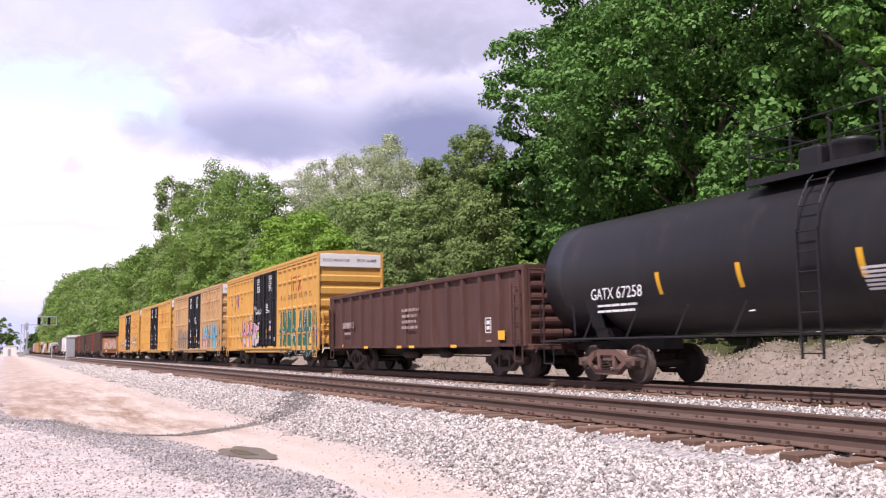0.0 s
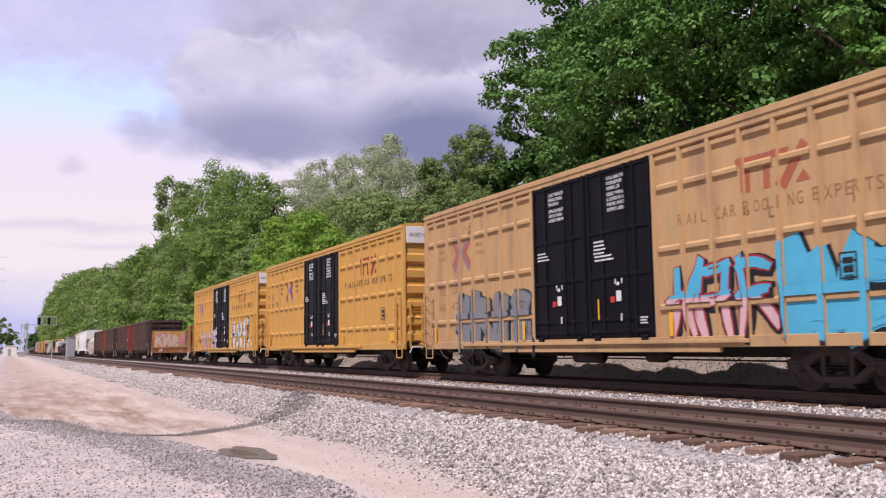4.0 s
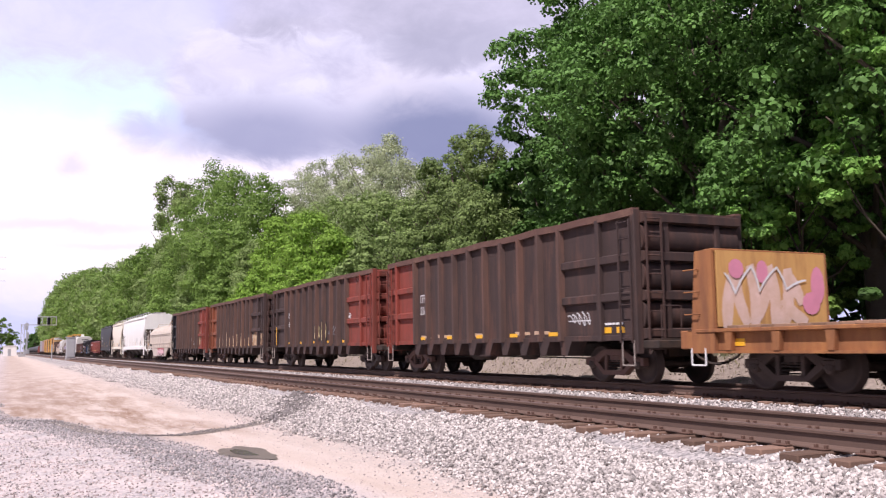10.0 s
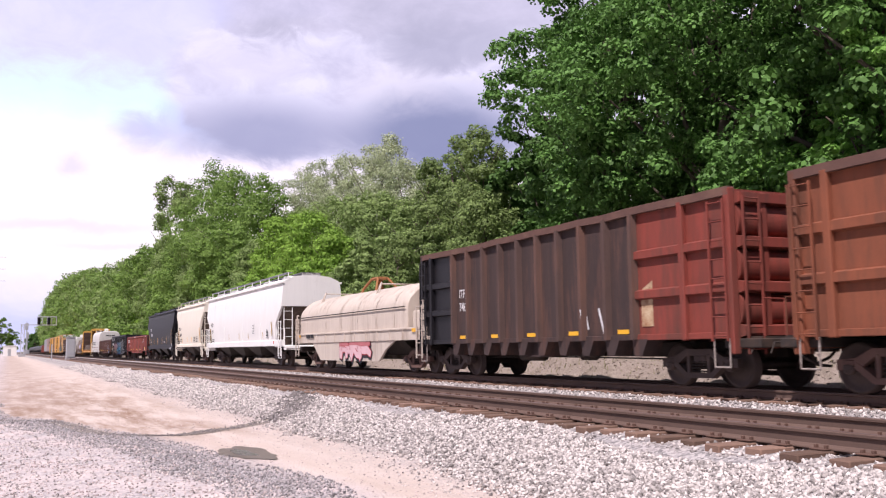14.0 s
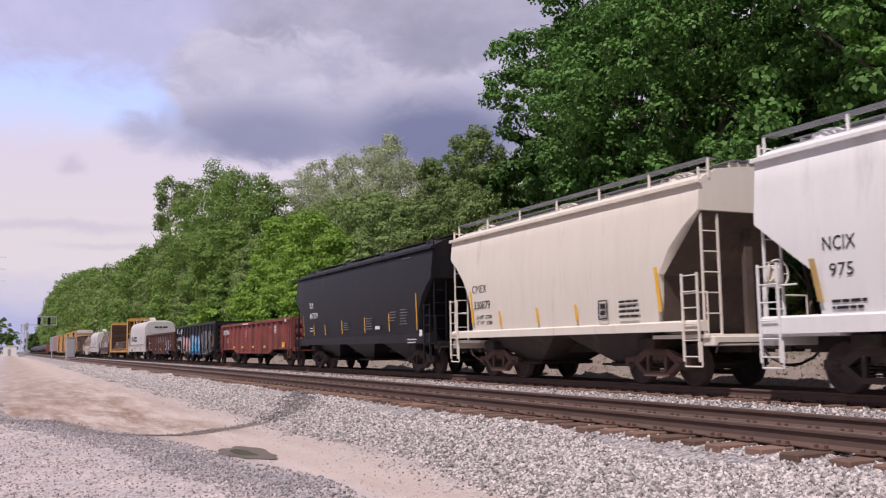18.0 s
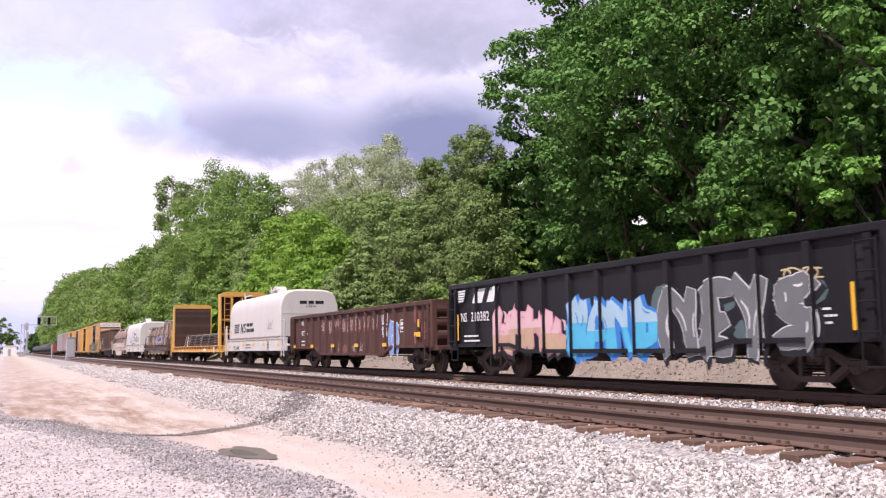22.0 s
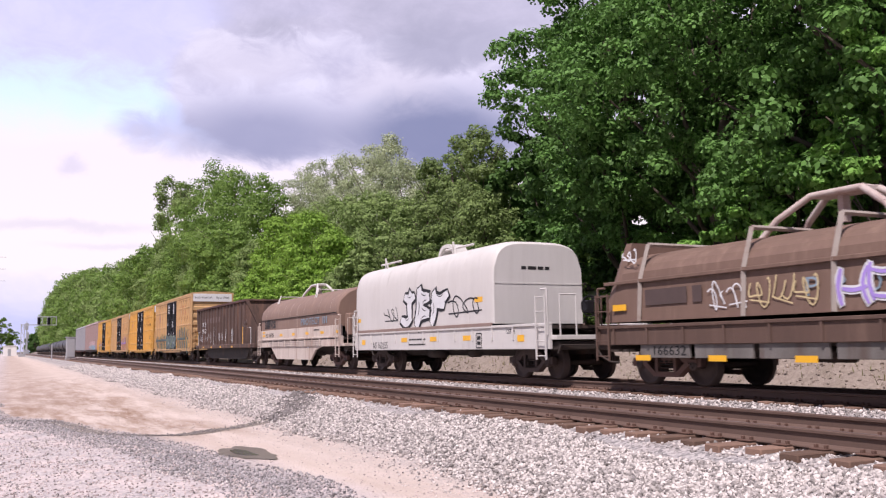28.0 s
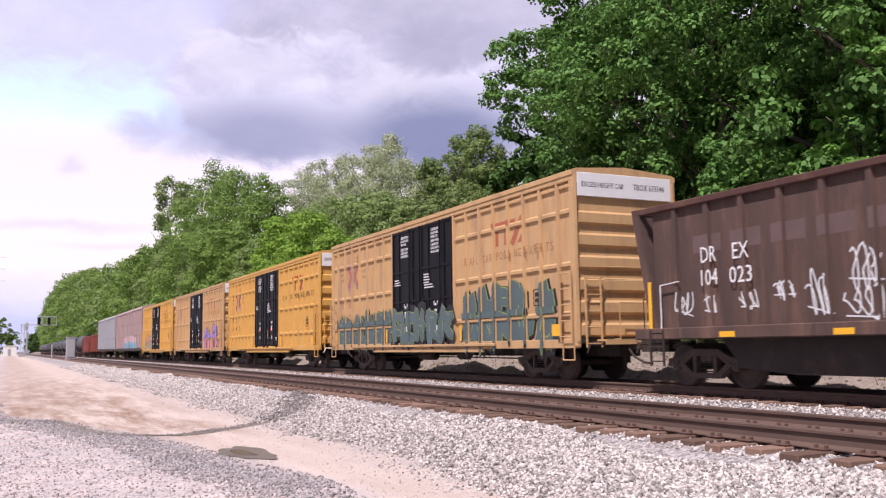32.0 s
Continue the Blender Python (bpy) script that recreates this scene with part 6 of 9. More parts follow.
def tank_car(label, s0, s1, detailed=True, m=M_TANK):
    car, h = new_car("tank_car", label, s0, s1)
    r, zc = 1.50, 2.62
    L = h - 0.05
    prof = []
    for k in range(9):
        a = math.pi / 2 * k / 8
        prof.append((-L + 0.75 * (1 - math.sin(a)), max(0.03, r * math.sqrt(1 - (1 - math.sin(a)) ** 2))))
    shell = prof + [(-L + 0.80 + (2 * L - 1.6) * k / 8, r) for k in range(9)] + [(-a, b) for a, b in prof[::-1]]
    part("tank_shell", MB().lathe(shell, (0, 0, zc), "x", 48), m, car, "matte black cylindrical tank")
    for s in (-1, 1):
        part("saddle", MB().prism([(-1.15, zc - 1.3), (-1.3, zc - 0.85), (-1.42, zc - 0.45), (-1.0, 1.05), (1.0, 1.05), (1.42, zc - 0.45), (1.3, zc - 0.85), (1.15, zc - 1.3)], "x", s * (L - 1.85) - 0.25, s * (L - 1.85) + 0.25), m, car)
        part("stub_sill", MB().box(s * (L - 3.2), s * (h + 0.1), -0.3, 0.3, 0.78, 1.2, 0.02), m, car)
        part("end_platform", MB().box(s * (L - 1.0), s * (h + 0.25), -1.5, 1.5, 1.0, 1.05), m, car)
        if detailed:
            handhold(car, [(s * (h + 0.2), -1.5, 1.05), (s * (h + 0.2), -1.5, 2.0), (s * (h + 0.2), -1.2, 2.1), (s * (h + 0.2), -0.8, 2.1), (s * (h + 0.2), -0.8, 1.05)], m, 0.02)
            handhold(car, [(s * (h + 0.1), -1.48, 0.98), (s * (h + 0.1), -1.48, 0.45), (s * (h - 0.35), -1.48, 0.45), (s * (h - 0.35), -1.48, 0.98)], m, 0.018)
            for y in (-1, 1):
                part("saddle_brace", MB().bar((s * (L - 1.2), y * 1.4, 1.15), (s * (L - 1.2), y * 1.45, 1.9), 0.05), m, car)
    for s in (-1, 1):
        part("side_rail", MB().cyl((-L + 0.6, s * 1.52, 1.06), (L - 0.6, s * 1.52, 1.06), 0.025, 6), m, car, "long handrail along the tank")
        for k in range(9):
            x = -L + 1.7 + (2 * L - 3.4) * k / 8
            if abs(x) > 0.8:
                part("rail_bracket", MB().bar((x, s * 1.50, 1.06), (x + 0.28, s * 1.36, 1.72), 0.05), m, car)
    if detailed:
        lad = ladder_mb(0.35, -1.60, 0.62, 2.9, 0.46, 7)
        for a in (20, 40, 60):
            lad.pipe([(0.12, -(r + 0.1) * math.cos(radians(a - 20)), zc + (r + 0.1) * math.sin(radians(a - 20)) + 0.15), (0.12, -(r + 0.1) * math.cos(radians(a)), zc + (r + 0.1) * math.sin(radians(a)) + 0.15)], 0.02)
            lad.pipe([(0.58, -(r + 0.1) * math.cos(radians(a - 20)), zc + (r + 0.1) * math.sin(radians(a - 20)) + 0.15), (0.58, -(r + 0.1) * math.cos(radians(a)), zc + (r + 0.1) * math.sin(radians(a)) + 0.15)], 0.02)
            lad.cyl((0.12, -(r + 0.1) * math.cos(radians(a)), zc + (r + 0.1) * math.sin(radians(a)) + 0.15), (0.58, -(r + 0.1) * math.cos(radians(a)), zc + (r + 0.1) * math.sin(radians(a)) + 0.15), 0.014, 6)
        part("ladder", lad, m, car, "black curved ladder")
        part("top_platform", MB().box(-1.5, 1.6, -1.1, 1.1, 4.02, 4.06).box(-1.5, 1.6, -1.12, -1.06, 3.96, 4.08).box(-1.5, 1.6, 1.06, 1.12, 3.96, 4.08), m, car, "grated platform round the manway")
        rail = MB()
        for x in (-1.45, -0.4, 0.5, 1.55):
            for y in (-1.05, 1.05):
                rail.cyl((x, y, 4.05), (x, y, 5.0), 0.02, 6)
        for z in (4.55, 5.0):
            for y in (-1.05, 1.05):
                rail.cyl((-1.45, y, z), (1.55, y, z), 0.018, 6)
            for x in (-1.45, 1.55):
                rail.cyl((x, -1.05, z), (x, 1.05, z), 0.018, 6)
        part("platform_railing", rail, m, car)
        part("manway", MB().lathe([(0, 0.4), (0.45, 0.4), (0.5, 0.44), (0.58, 0.44), (0.62, 0.3), (0.62, 0.05)], (0.1, 0, zc + r - 0.05), "z", 20), m, car)
        part("valve_housing", MB().box(-0.9, -0.35, -0.35, 0.35, zc + r - 0.05, zc + r + 0.55, 0.05), m, car)
        part("bottom_outlet", MB().lathe([(0, 0.35), (-0.25, 0.3), (-0.4, 0.16), (-0.65, 0.14), (-0.7, 0.05)], (1.1, 0, zc - r + 0.08), "z", 14), m, car)
        part("reflector", arc_strip(MB(), -7.75, 0.07, r - 0.03, zc, -34, -8), M_REFLECT, car, "yellow reflective strip")
        for x in (-3.85, -1.45, 1.32, 3.9, 6.4):
            part("reflector", arc_strip(MB(), x, 0.13, r, zc, -25, -6), M_REFLECT, car, "yellow reflective strip")
        mb = MB()
        for k in range(6):
            arc_strip(mb, 1.75, 0.95, r, zc, -20 - k * 3, -18.2 - k * 3, n=2)
        part("notice_plate", mb, M_SIGNWHITE, car, "white printed notice")
        yb = -r * math.cos(radians(17)) - 0.012
        words("reporting_mark", "GATX", M_SIGNWHITE, car, -6.36, zc - 0.64, 0.27, yb - 0.02, 0.9)
        words("car_number", "67258", M_SIGNWHITE, car, -5.36, zc - 0.64, 0.27, yb - 0.02, 0.95)
        bars("car_data", M_SIGNWHITE, car, -6.2, zc - 0.76, 1.7, 2, yb + 0.06, 0.055, 0.08, 5)
        handhold(car, [(-1.2, -1.48, 1.52), (-1.05, -1.48, 1.52)], M_SIGNWHITE)
    trucks(car, (-(L - 2.0), L - 2.0), M_TRUCKRED if detailed else None, rolling=detailed)
    couplers(car, h + 0.15)
    return car


tank_car("matte black tank car with yellow reflective strips", 185.0, 201.8)

# ---- covered hoppers ----


def hopper_ring(x, zlow, bulge, zt, hw):
    """Cross-section from zlow up over the roof and down again."""
    full = [(hw * 0.975, 1.28), (hw * 0.976, 1.30), (hw * 0.995, 1.7), (hw * (1 + bulge), 2.5), (hw * (1 + bulge * 0.8), 3.2), (hw * 0.99, 3.8), (hw * 0.965, zt - 0.42), (hw * 0.90, zt - 0.30), (hw * 0.62, zt - 0.10), (hw * 0.3, zt - 0.03), (0.0, zt)]
    zs = [z for _, z in full]
    out = []
    n = len(full)
    for k in range(n):
        z = max(zs[k], zlow + (zt - zlow) * 0.002 * k)
        y = float(np.interp(z, zs, [w for w, _ in full]))
        out.append((y, z))
    return [(x, -y, z) for y, z in out] + [(x, y, z) for y, z in out[::-1][1:]]


def hopper(label, s0, s1, m, bays, zt, slope, roundcut, railing, zend=3.1, zmid=2.1, sill=1.25, sill_h=0.20, tr=None, frame_m=None, end_m=None, panelled=False):
    car, h = new_car("covered_hopper", label, s0, s1)
    hw, L = 1.58, h - 0.02
    frame_m = frame_m or m
    rings = []
    bite = [(0.0, zend), (slope * 0.35, zend - (zend - zmid) * (0.24 if roundcut else 0.35)), (slope * 0.72, zend - (zend - zmid) * (0.58 if roundcut else 0.72)), (slope, zmid), (slope + 0.10, zmid - 0.45), (slope + 0.14, 1.28)]
    near_end = [d for d, _ in bite] + [slope + 0.5, slope + 1.5]
    for x in [-L + d for d in near_end] + [0.0] + [L - d for d in near_end[::-1]]:
        zl = float(np.interp(L - abs(x), [d for d, _ in bite], [z for _, z in bite]))
        rings.append(hopper_ring(x, zl, 0.03, zt, hw))
    part("body", MB().loft(rings, True, True), m, car, "smooth curved hopper body")
    # seams and roof edge
    for s in (-1, 1):
        part("roof_edge", MB().box(-L - 0.05, L + 0.05, s * hw * 0.985 - 0.06, s * hw * 0.985 + 0.06, zt - 0.45, zt - 0.36, 0.01), m, car)
        part("side_sill", MB().prism([(s * 1.42, sill + 0.12 - sill_h), (s * 1.60, sill + 0.12 - sill_h), (s * 1.60, sill + 0.10), (s * 1.54, sill + 0.14), (s * 1.42, sill + 0.14)], "x", -h + 0.05, h - 0.05), m, car)
        if panelled:
            for x in (-L * 0.42, L * 0.1, L * 0.55):
                part("seam", MB().box(x - 0.02, x + 0.02, s * 1.6, s * 1.625, sill + 0.15, 3.2), m, car)
    n_b = bays
    span = 2 * (L - 1.55)
    w = span / n_b
    for k in range(n_b):
        c = -span / 2 + w * (k + 0.5)
        t = part("hopper_bay", MB().loft([[(c - w * 0.48, -1.35, sill), (c + w * 0.48, -1.35, sill), (c + w * 0.48, 1.35, sill), (c - w * 0.48, 1.35, sill)], [(c - 0.38, -0.75, 0.48), (c + 0.38, -0.75, 0.48), (c + 0.38, 0.75, 0.48), (c - 0.38, 0.75, 0.48)]], smooth=False), M_HOPBAY if m is not M_BLACK else M_BLACK, car, "discharge bay in the shade under the car")
        part("outlet_gate", MB().box(c - 0.48, c + 0.48, -0.85, 0.85, 0.40, 0.50, 0.02).cyl((c - 0.6, -1.0, 0.45), (c + 0.6, -1.0, 0.45), 0.03, 8), M_GRIME, t)
    for s in (-1, 1):
        sub = end_m or m
        foot = L - slope - 0.14
        part("end_sheet", MB().add([(s * (L + 0.0), -1.52, zend - 0.02), (s * L, 1.52, zend - 0.02), (s * (L - slope + 0.03), 1.5, zmid - 0.02), (s * (L - slope + 0.03), -1.5, zmid - 0.02), (s * (foot + 0.03), 1.45, 1.12), (s * (foot + 0.03), -1.45, 1.12)], [(0, 1, 2, 3), (3, 2, 4, 5)]), sub, car, "sloping end sheet")
        part("end_post", MB().box(s * (h - 0.40), s * (h - 0.28), -0.12, 0.12, 1.1, zend - 0.05, 0.02), M_ENDGRIMESHADE if m is not M_BLACK else m, car)
        part("end_platform", MB().box(s * (h - 1.7), s * (h + 0.05), -1.5, 1.5, 1.02, 1.1, 0.01), frame_m, car)
        part("end_sill", MB().box(s * (h - 0.2), s * (h + 0.15), -1.45, 1.45, 0.86, 1.06, 0.02), frame_m, car)
        part("end_ladder", ladder_mb(s * (h - 0.08), -1.25, 1.0, zt - 0.1, 0.44, 9, "y"), frame_m, car, "ladder up the car's end")
        part("side_ladder", ladder_mb(s * (h - 0.30), -1.64, 0.55, 2.35, 0.46, 6), frame_m, car)
        handhold(car, [(s * (h + 0.0), -1.45, 1.05), (s * (h + 0.0), -1.45, 1.95), (s * (h - 0.8), -1.45, 1.95)], frame_m, 0.018)
        handhold(car, [(s * (h + 0.1), 0.5, 1.05), (s * (h + 0.1), 0.5, 1.9), (s * (h + 0.1), 1.2, 1.9), (s * (h + 0.1), 1.2, 1.05)], frame_m, 0.018)
        stirrup(car, s * (h - 0.30), -1.6, 0.45, 0.95, frame_m, 0.5)
        part("bolster", MB().box(s * (h - 2.1) - 0.3, s * (h - 2.1) + 0.3, -1.40, 1.40, 0.80, 1.05, 0.03), M_GRIME, car)
    brake_wheel(car, h + 0.05, 0.45, 2.35, frame_m, 0.3)
    # roof walk
    walkm = MB()
    for y in (-0.42, -0.14, 0.14, 0.42):
        walkm.box(-L, L, y - 0.11, y + 0.11, zt + 0.10, zt + 0.125)
    part("roof_walk", walkm, M_GRIME if m is M_BLACK else M_WALK, car, "grated roof walk")
    n = max(6, int(L * 1.2))
    sup = MB().box(-0.02, 0.02, -0.5, 0.5, zt - 0.12, zt + 0.10).mesh("walk_support", frame_m)
    for k in range(n):
        part("walk_support", sup, frame_m, car).location = (-L + 0.2 + (2 * L - 0.4) * k / (n - 1), 0, 0)
    for k in range(max(3, int(L / 1.6))):
        x = -L + 1.2 + (2 * L - 2.4) * k / (max(3, int(L / 1.6)) - 1)
        for yy in (-0.85, 0.85):
            part("roof_hatch", MB().lathe([(0, 0.33), (0.12, 0.33), (0.2, 0.2), (0.22, 0.03)], (x, yy, zt - 0.2), "z", 14), m, car)
    if railing:
        k = int(L * 1.1)
        mb = MB()
        for j in range(k + 1):
            x = -L + 2 * L * j / k
            mb.box(x - 0.022, x + 0.022, -1.28, -1.24, zt - 0.32, zt + 0.10)
        part("roof_guard_rail", mb, m, car)
        grate = MB().box(-L, L, -1.285, -1.262, zt + 0.08, zt + 0.12)
        for j in range(3):
            grate.box(-L, L, -1.23 + j * 0.085, -1.185 + j * 0.085, zt + 0.085, zt + 0.115)
        part("side_walk", grate, M_WALK, car, "grey grating along the roof's edge")
    underframe(car, h, 1.02, 0.3, gear=False)
    trucks(car, (-(h - 2.1), h - 2.1), tr)
    couplers(car, h + 0.1)
    cut_lever(car, h + 0.05)
    return car, h


M_HOPBAY = mat("dusty_hopper_steel", (0.075, 0.062, 0.055), (0.05, 0.042, 0.038), 0.8, stain=(0.14, 0.115, 0.10), stain_amt=0.25)
# shade under the sloping ends is put into this dark brown, with grime
M_ENDGRIMESHADE = mat("grimy_shaded_end_sheet", (0.11, 0.08, 0.065), (0.07, 0.052, 0.045), 0.85, stain=(0.18, 0.13, 0.10), stain_amt=0.3, bump=0.2)
M_WALK = mat("galvanised_grating", (0.24, 0.24, 0.255), (0.16, 0.16, 0.17), 0.5, metal=0.5)
M_FADED = mat("faded_grey_lettering", (0.25, 0.245, 0.25), bump=0)
c, h = hopper("long white covered hopper with a grated roof walk", -38.2, -19.1, M_WHITE, 4, 4.72, 1.25, False, True, 3.1, 2.16, sill_h=0.3, tr=M_TRUCK, end_m=M_ENDGRIMESHADE, panelled=True)
words("reporting_mark", "NCIX", M_LETBLACK, c, -8.0, 2.46, 0.24, -1.637, 0.68)
words("car_number", "975", M_LETBLACK, c, -7.9, 2.02, 0.22, -1.612, 0.5)
bars("car_data", M_LETBLACK, c, -7.9, 1.62, 0.9, 2, -1.575, 0.05, 0.06, 3)
M_OCHRE = mat("faded_ochre_stripe", (0.50, 0.33, 0.12), bump=0)
for x in (-8.3, 7.5):
    part("stripe", MB().prism([(x, 2.35), (x + 0.12, 2.35), (x + 0.28, 1.6), (x + 0.16, 1.6)], "y", -1.635, -1.63), M_OCHRE, c, "faded ochre stripe")
for x in (-2.68, 0.1, 2.37, 5.67):
    part("stripe", MB().prism([(x, 1.85), (x + 0.06, 1.85), (x + 0.16, 1.5), (x + 0.1, 1.5)], "y", -1.615, -1.61), M_OCHRE, c)
bars("car_data", M_FADED, c, 3.5, 2.28, 0.6, 6, -1.64, 0.03, 0.06, 7)
stencil_box(c, 6.5, 1.5, -1.612, M_LETBLACK)
part("reflector", MB().box(7.9, 8.05, -1.604, -1.60, 1.2, 1.34), mat("red_decal", (0.6, 0.05, 0.03), bump=0), c)

c, h = hopper("short cream covered hopper with two bays", -51.1, -39.7, M_CREAM, 2, 4.62, 1.25, True, True, 3.63, 2.4, tr=M_TRUCKRED, end_m=M_ENDGRIMESHADE)
words("reporting_mark", "CMEX", M_LETBLACK, c, -4.17, 2.48, 0.23, -1.630, 0.9)
words("car_number", "330879", M_LETBLACK, c, -4.1, 2.01, 0.23, -1.612, 1.0)
words("load_limit", "LD LMT  232500", M_LETBLACK, c, -4.0, 1.72, 0.1, -1.584, 0.95)
words("light_weight", "LT  WT   53500", M_LETBLACK, c, -4.0, 1.55, 0.1, -1.573, 0.95)
for x, z1 in ((-4.33, 2.55), (4.28, 2.55)):
    part("reflector", MB().prism([(x, z1), (x + 0.11, z1), (x + 0.24, 1.6), (x + 0.13, 1.6)], "y", -1.634, -1.63), M_REFLECT, c, "yellow reflective strip")
for x in (-2.6, -0.6, 1.2):
    part("reflector", MB().prism([(x, 1.9), (x + 0.09, 1.9), (x + 0.16, 1.5), (x + 0.07, 1.5)], "y", -1.625, -1.62), M_REFLECT, c, "yellow reflective strip")
stencil_box(c, 2.2, 1.5, -1.622, M_LETBLACK)
bars("car_data", M_LETBLACK, c, 3.0, 1.9, 0.8, 4, -1.622, 0.05, 0.06, 35)

c, h = hopper("black covered hopper with three bays", -68.0, -52.5, M_BLACK, 3, 4.62, 1.0, True, False, 3.2, 2.2, sill_h=0.3, tr=M_TRUCK)
words("reporting_mark", "TILX", M_SIGNWHITE, c, -5.55, 2.74, 0.25, -1.637, 0.6)
words("car_number", "487229", M_SIGNWHITE, c, -5.5, 2.27, 0.25, -1.626, 1.16)
bars("car_data", M_SIGNWHITE, c, -5.4, 1.85, 0.6, 2, -1.63, 0.035, 0.09, 43)
for x, z1, m2 in ((-6.45, 2.4, M_OCHRE), (-4.9, 2.0, M_REFLECT), (-3.3, 1.95, M_REFLECT), (-1.1, 2.05, M_REFLECT), (1.55, 2.1, M_REFLECT), (4.05, 2.15, M_REFLECT), (6.5, 2.75, M_REFLECT)):
    part("reflector", MB().prism([(x, z1), (x + 0.06, z1), (x + 0.15, 1.5), (x + 0.09, 1.5)], "y", -1.634, -1.63), m2, c, "yellow reflective strip")
M_DIMWHITE = mat("dusty_white_lettering", (0.22, 0.215, 0.22), (0.12, 0.115, 0.12), bump=0)
bars("car_data", M_DIMWHITE, c, -0.85, 1.95, 0.7, 4, -1.63, 0.03, 0.06, 45)
bars("car_data", M_DIMWHITE, c, 1.75, 2.05, 0.8, 5, -1.63, 0.03, 0.07, 50)
bars("car_data", M_DIMWHITE, c, 4.2, 2.2, 0.6, 4, -1.63, 0.03, 0.07, 46)
bars("car_data", M_DIMWHITE, c, 5.15, 2.25, 0.7, 6, -1.63, 0.03, 0.07, 51)
bars("car_data", M_SIGNWHITE, c, 5.75, 1.2, 0.95, 2, -1.602, 0.035, 0.07, 47)
bars("car_data", M_DIMWHITE, c, 5.2, 4.05, 0.9, 1, -1.56, 0.03, 0.03, 48)
part("placard", MB().box(6.75, 6.98, -1.605, -1.602, 1.28, 1.5), M_SIGNWHITE, c, "white placard")
part("placard", MB().box(2.75, 3.2, -1.633, -1.628, 1.6, 1.72), M_SIGNWHITE, c, "white placard")
bars("car_notice", M_SIGNWHITE, c, -0.9, 4.2, 0.9, 6, 7.41, 0.04, 0.05, 49, True, 1)

# ---- coil cars ----


def coil_frame(car, h, m, zd, belly=None, tr=None, brake_m=None, deep=0.42):
    """Deck, side sills, end platforms with rails and ladders; belly: a deep centre panel between the trucks."""
    for s in (-1, 1):
        part("side_sill", MB().box(-h, h, s * 1.46, s * 1.58, zd - deep, zd, 0.015), m, car)
        part("sill_flange", MB().box(-h, h, s * 1.46, s * 1.62, zd - 0.05, zd + 0.02, 0.01), m, car)
        for k in range(12):
            x = -h + 0.6 + (2 * h - 1.2) * k / 11
            part("side_stake", MB().box(x - 0.03, x + 0.03, s * 1.57, s * 1.61, zd - 0.40, zd - 0.05), m, car)
        if belly:
            part("belly_panel", MB().prism([(-belly - 0.9, zd - 0.40), (-belly + 0.3, 0.40), (belly - 1.1, 0.40), (belly - 0.4, 0.85), (belly + 0.5, zd - 0.40)], "y", s * 1.46, s * 1.54), m, car, "deep fishbelly side panel")
    part("deck", MB().box(-h, h, -1.46, 1.46, zd - 0.12, zd - 0.04), M_GRIME, car)
    part("trough", MB().prism([(-1.4, zd - 0.1), (-0.5, 0.62), (0.5, 0.62), (1.4, zd - 0.1)], "x", -h + 2.9, h - 2.9), M_GRIME, car)
    for e in (-1, 1):
        part("end_platform", MB().box(e * (h - 0.1), e * (h + 0.25), -1.5, 1.5, zd - 0.42, zd - 0.30, 0.01), m, car)
        part("corner_ladder", ladder_mb(e * (h - 0.25), -1.66, 0.55, zd + 0.75, 0.46, 5), m, car)
        handhold(car, [(e * (h - 0.02), -1.6, zd - 0.3), (e * (h - 0.02), -1.6, zd + 0.9), (e * (h - 0.3), -1.6, zd + 0.9)], m, 0.03)
        handhold(car, [(e * (h + 0.2), -1.35, zd - 0.3), (e * (h + 0.2), -1.35, zd + 0.75), (e * (h + 0.2), -0.85, zd + 0.75), (e * (h + 0.2), -0.85, zd - 0.3)], m, 0.02)
        handhold(car, [(e * (h + 0.2), 0.9, zd - 0.3), (e * (h + 0.2), 0.9, zd + 0.75), (e * (h + 0.2), 1.4, zd + 0.75), (e * (h + 0.2), 1.4, zd - 0.3)], m, 0.02)
        part("end_sill", MB().box(e * (h - 0.2), e * (h + 0.2), -1.4, 1.4, 0.8, 1.02, 0.02), M_GRIME, car)
    brake_wheel(car, h + 0.12, -0.35, zd + 0.45, brake_m or M_GRIME, 0.27)
    underframe(car, h, 1.0, 0.32)
    trucks(car, (-(h - 1.75), h - 1.75), tr)
    couplers(car, h + 0.15)
    cut_lever(car, h + 0.1)


def hood_mb(x0, x1, sect):
    """A hood of one cross-section, slightly drawn in at its rounded ends."""
    rings = []
    for x, k in ((x0, 0.86), (x0 + 0.05, 0.925), (x0 + 0.14, 0.965), (x0 + 0.30, 0.992), (x0 + 0.5, 1.0), (x1 - 0.5, 1.0), (x1 - 0.30, 0.992), (x1 - 0.14, 0.965), (x1 - 0.05, 0.925), (x1, 0.86)):
        zc = sum(z for _, z in sect) / len(sect)
        rings.append([(x, y * (0.55 + 0.45 * k if z > zc else 0.75 + 0.25 * k), zc + (z - zc) * (k if z > zc else 1)) for y, z in sect])
    return MB().loft(rings, True, True)


def round_section(hw, z0, zt, n=18, square=2.6):
    pts = [(-hw, z0), (-hw, z0 + 0.02)]
    mid = z0 + (zt - z0) * 0.38
    for k in range(n + 1):
        a = math.pi * k / n
        c, s = math.cos(a), math.sin(a)
        pts.append((-hw * math.copysign(abs(c) ** (2 / square), c), mid + (zt - mid) * abs(s) ** (2 / square)))
    pts += [(hw, z0 + 0.02), (hw, z0)]
    return pts


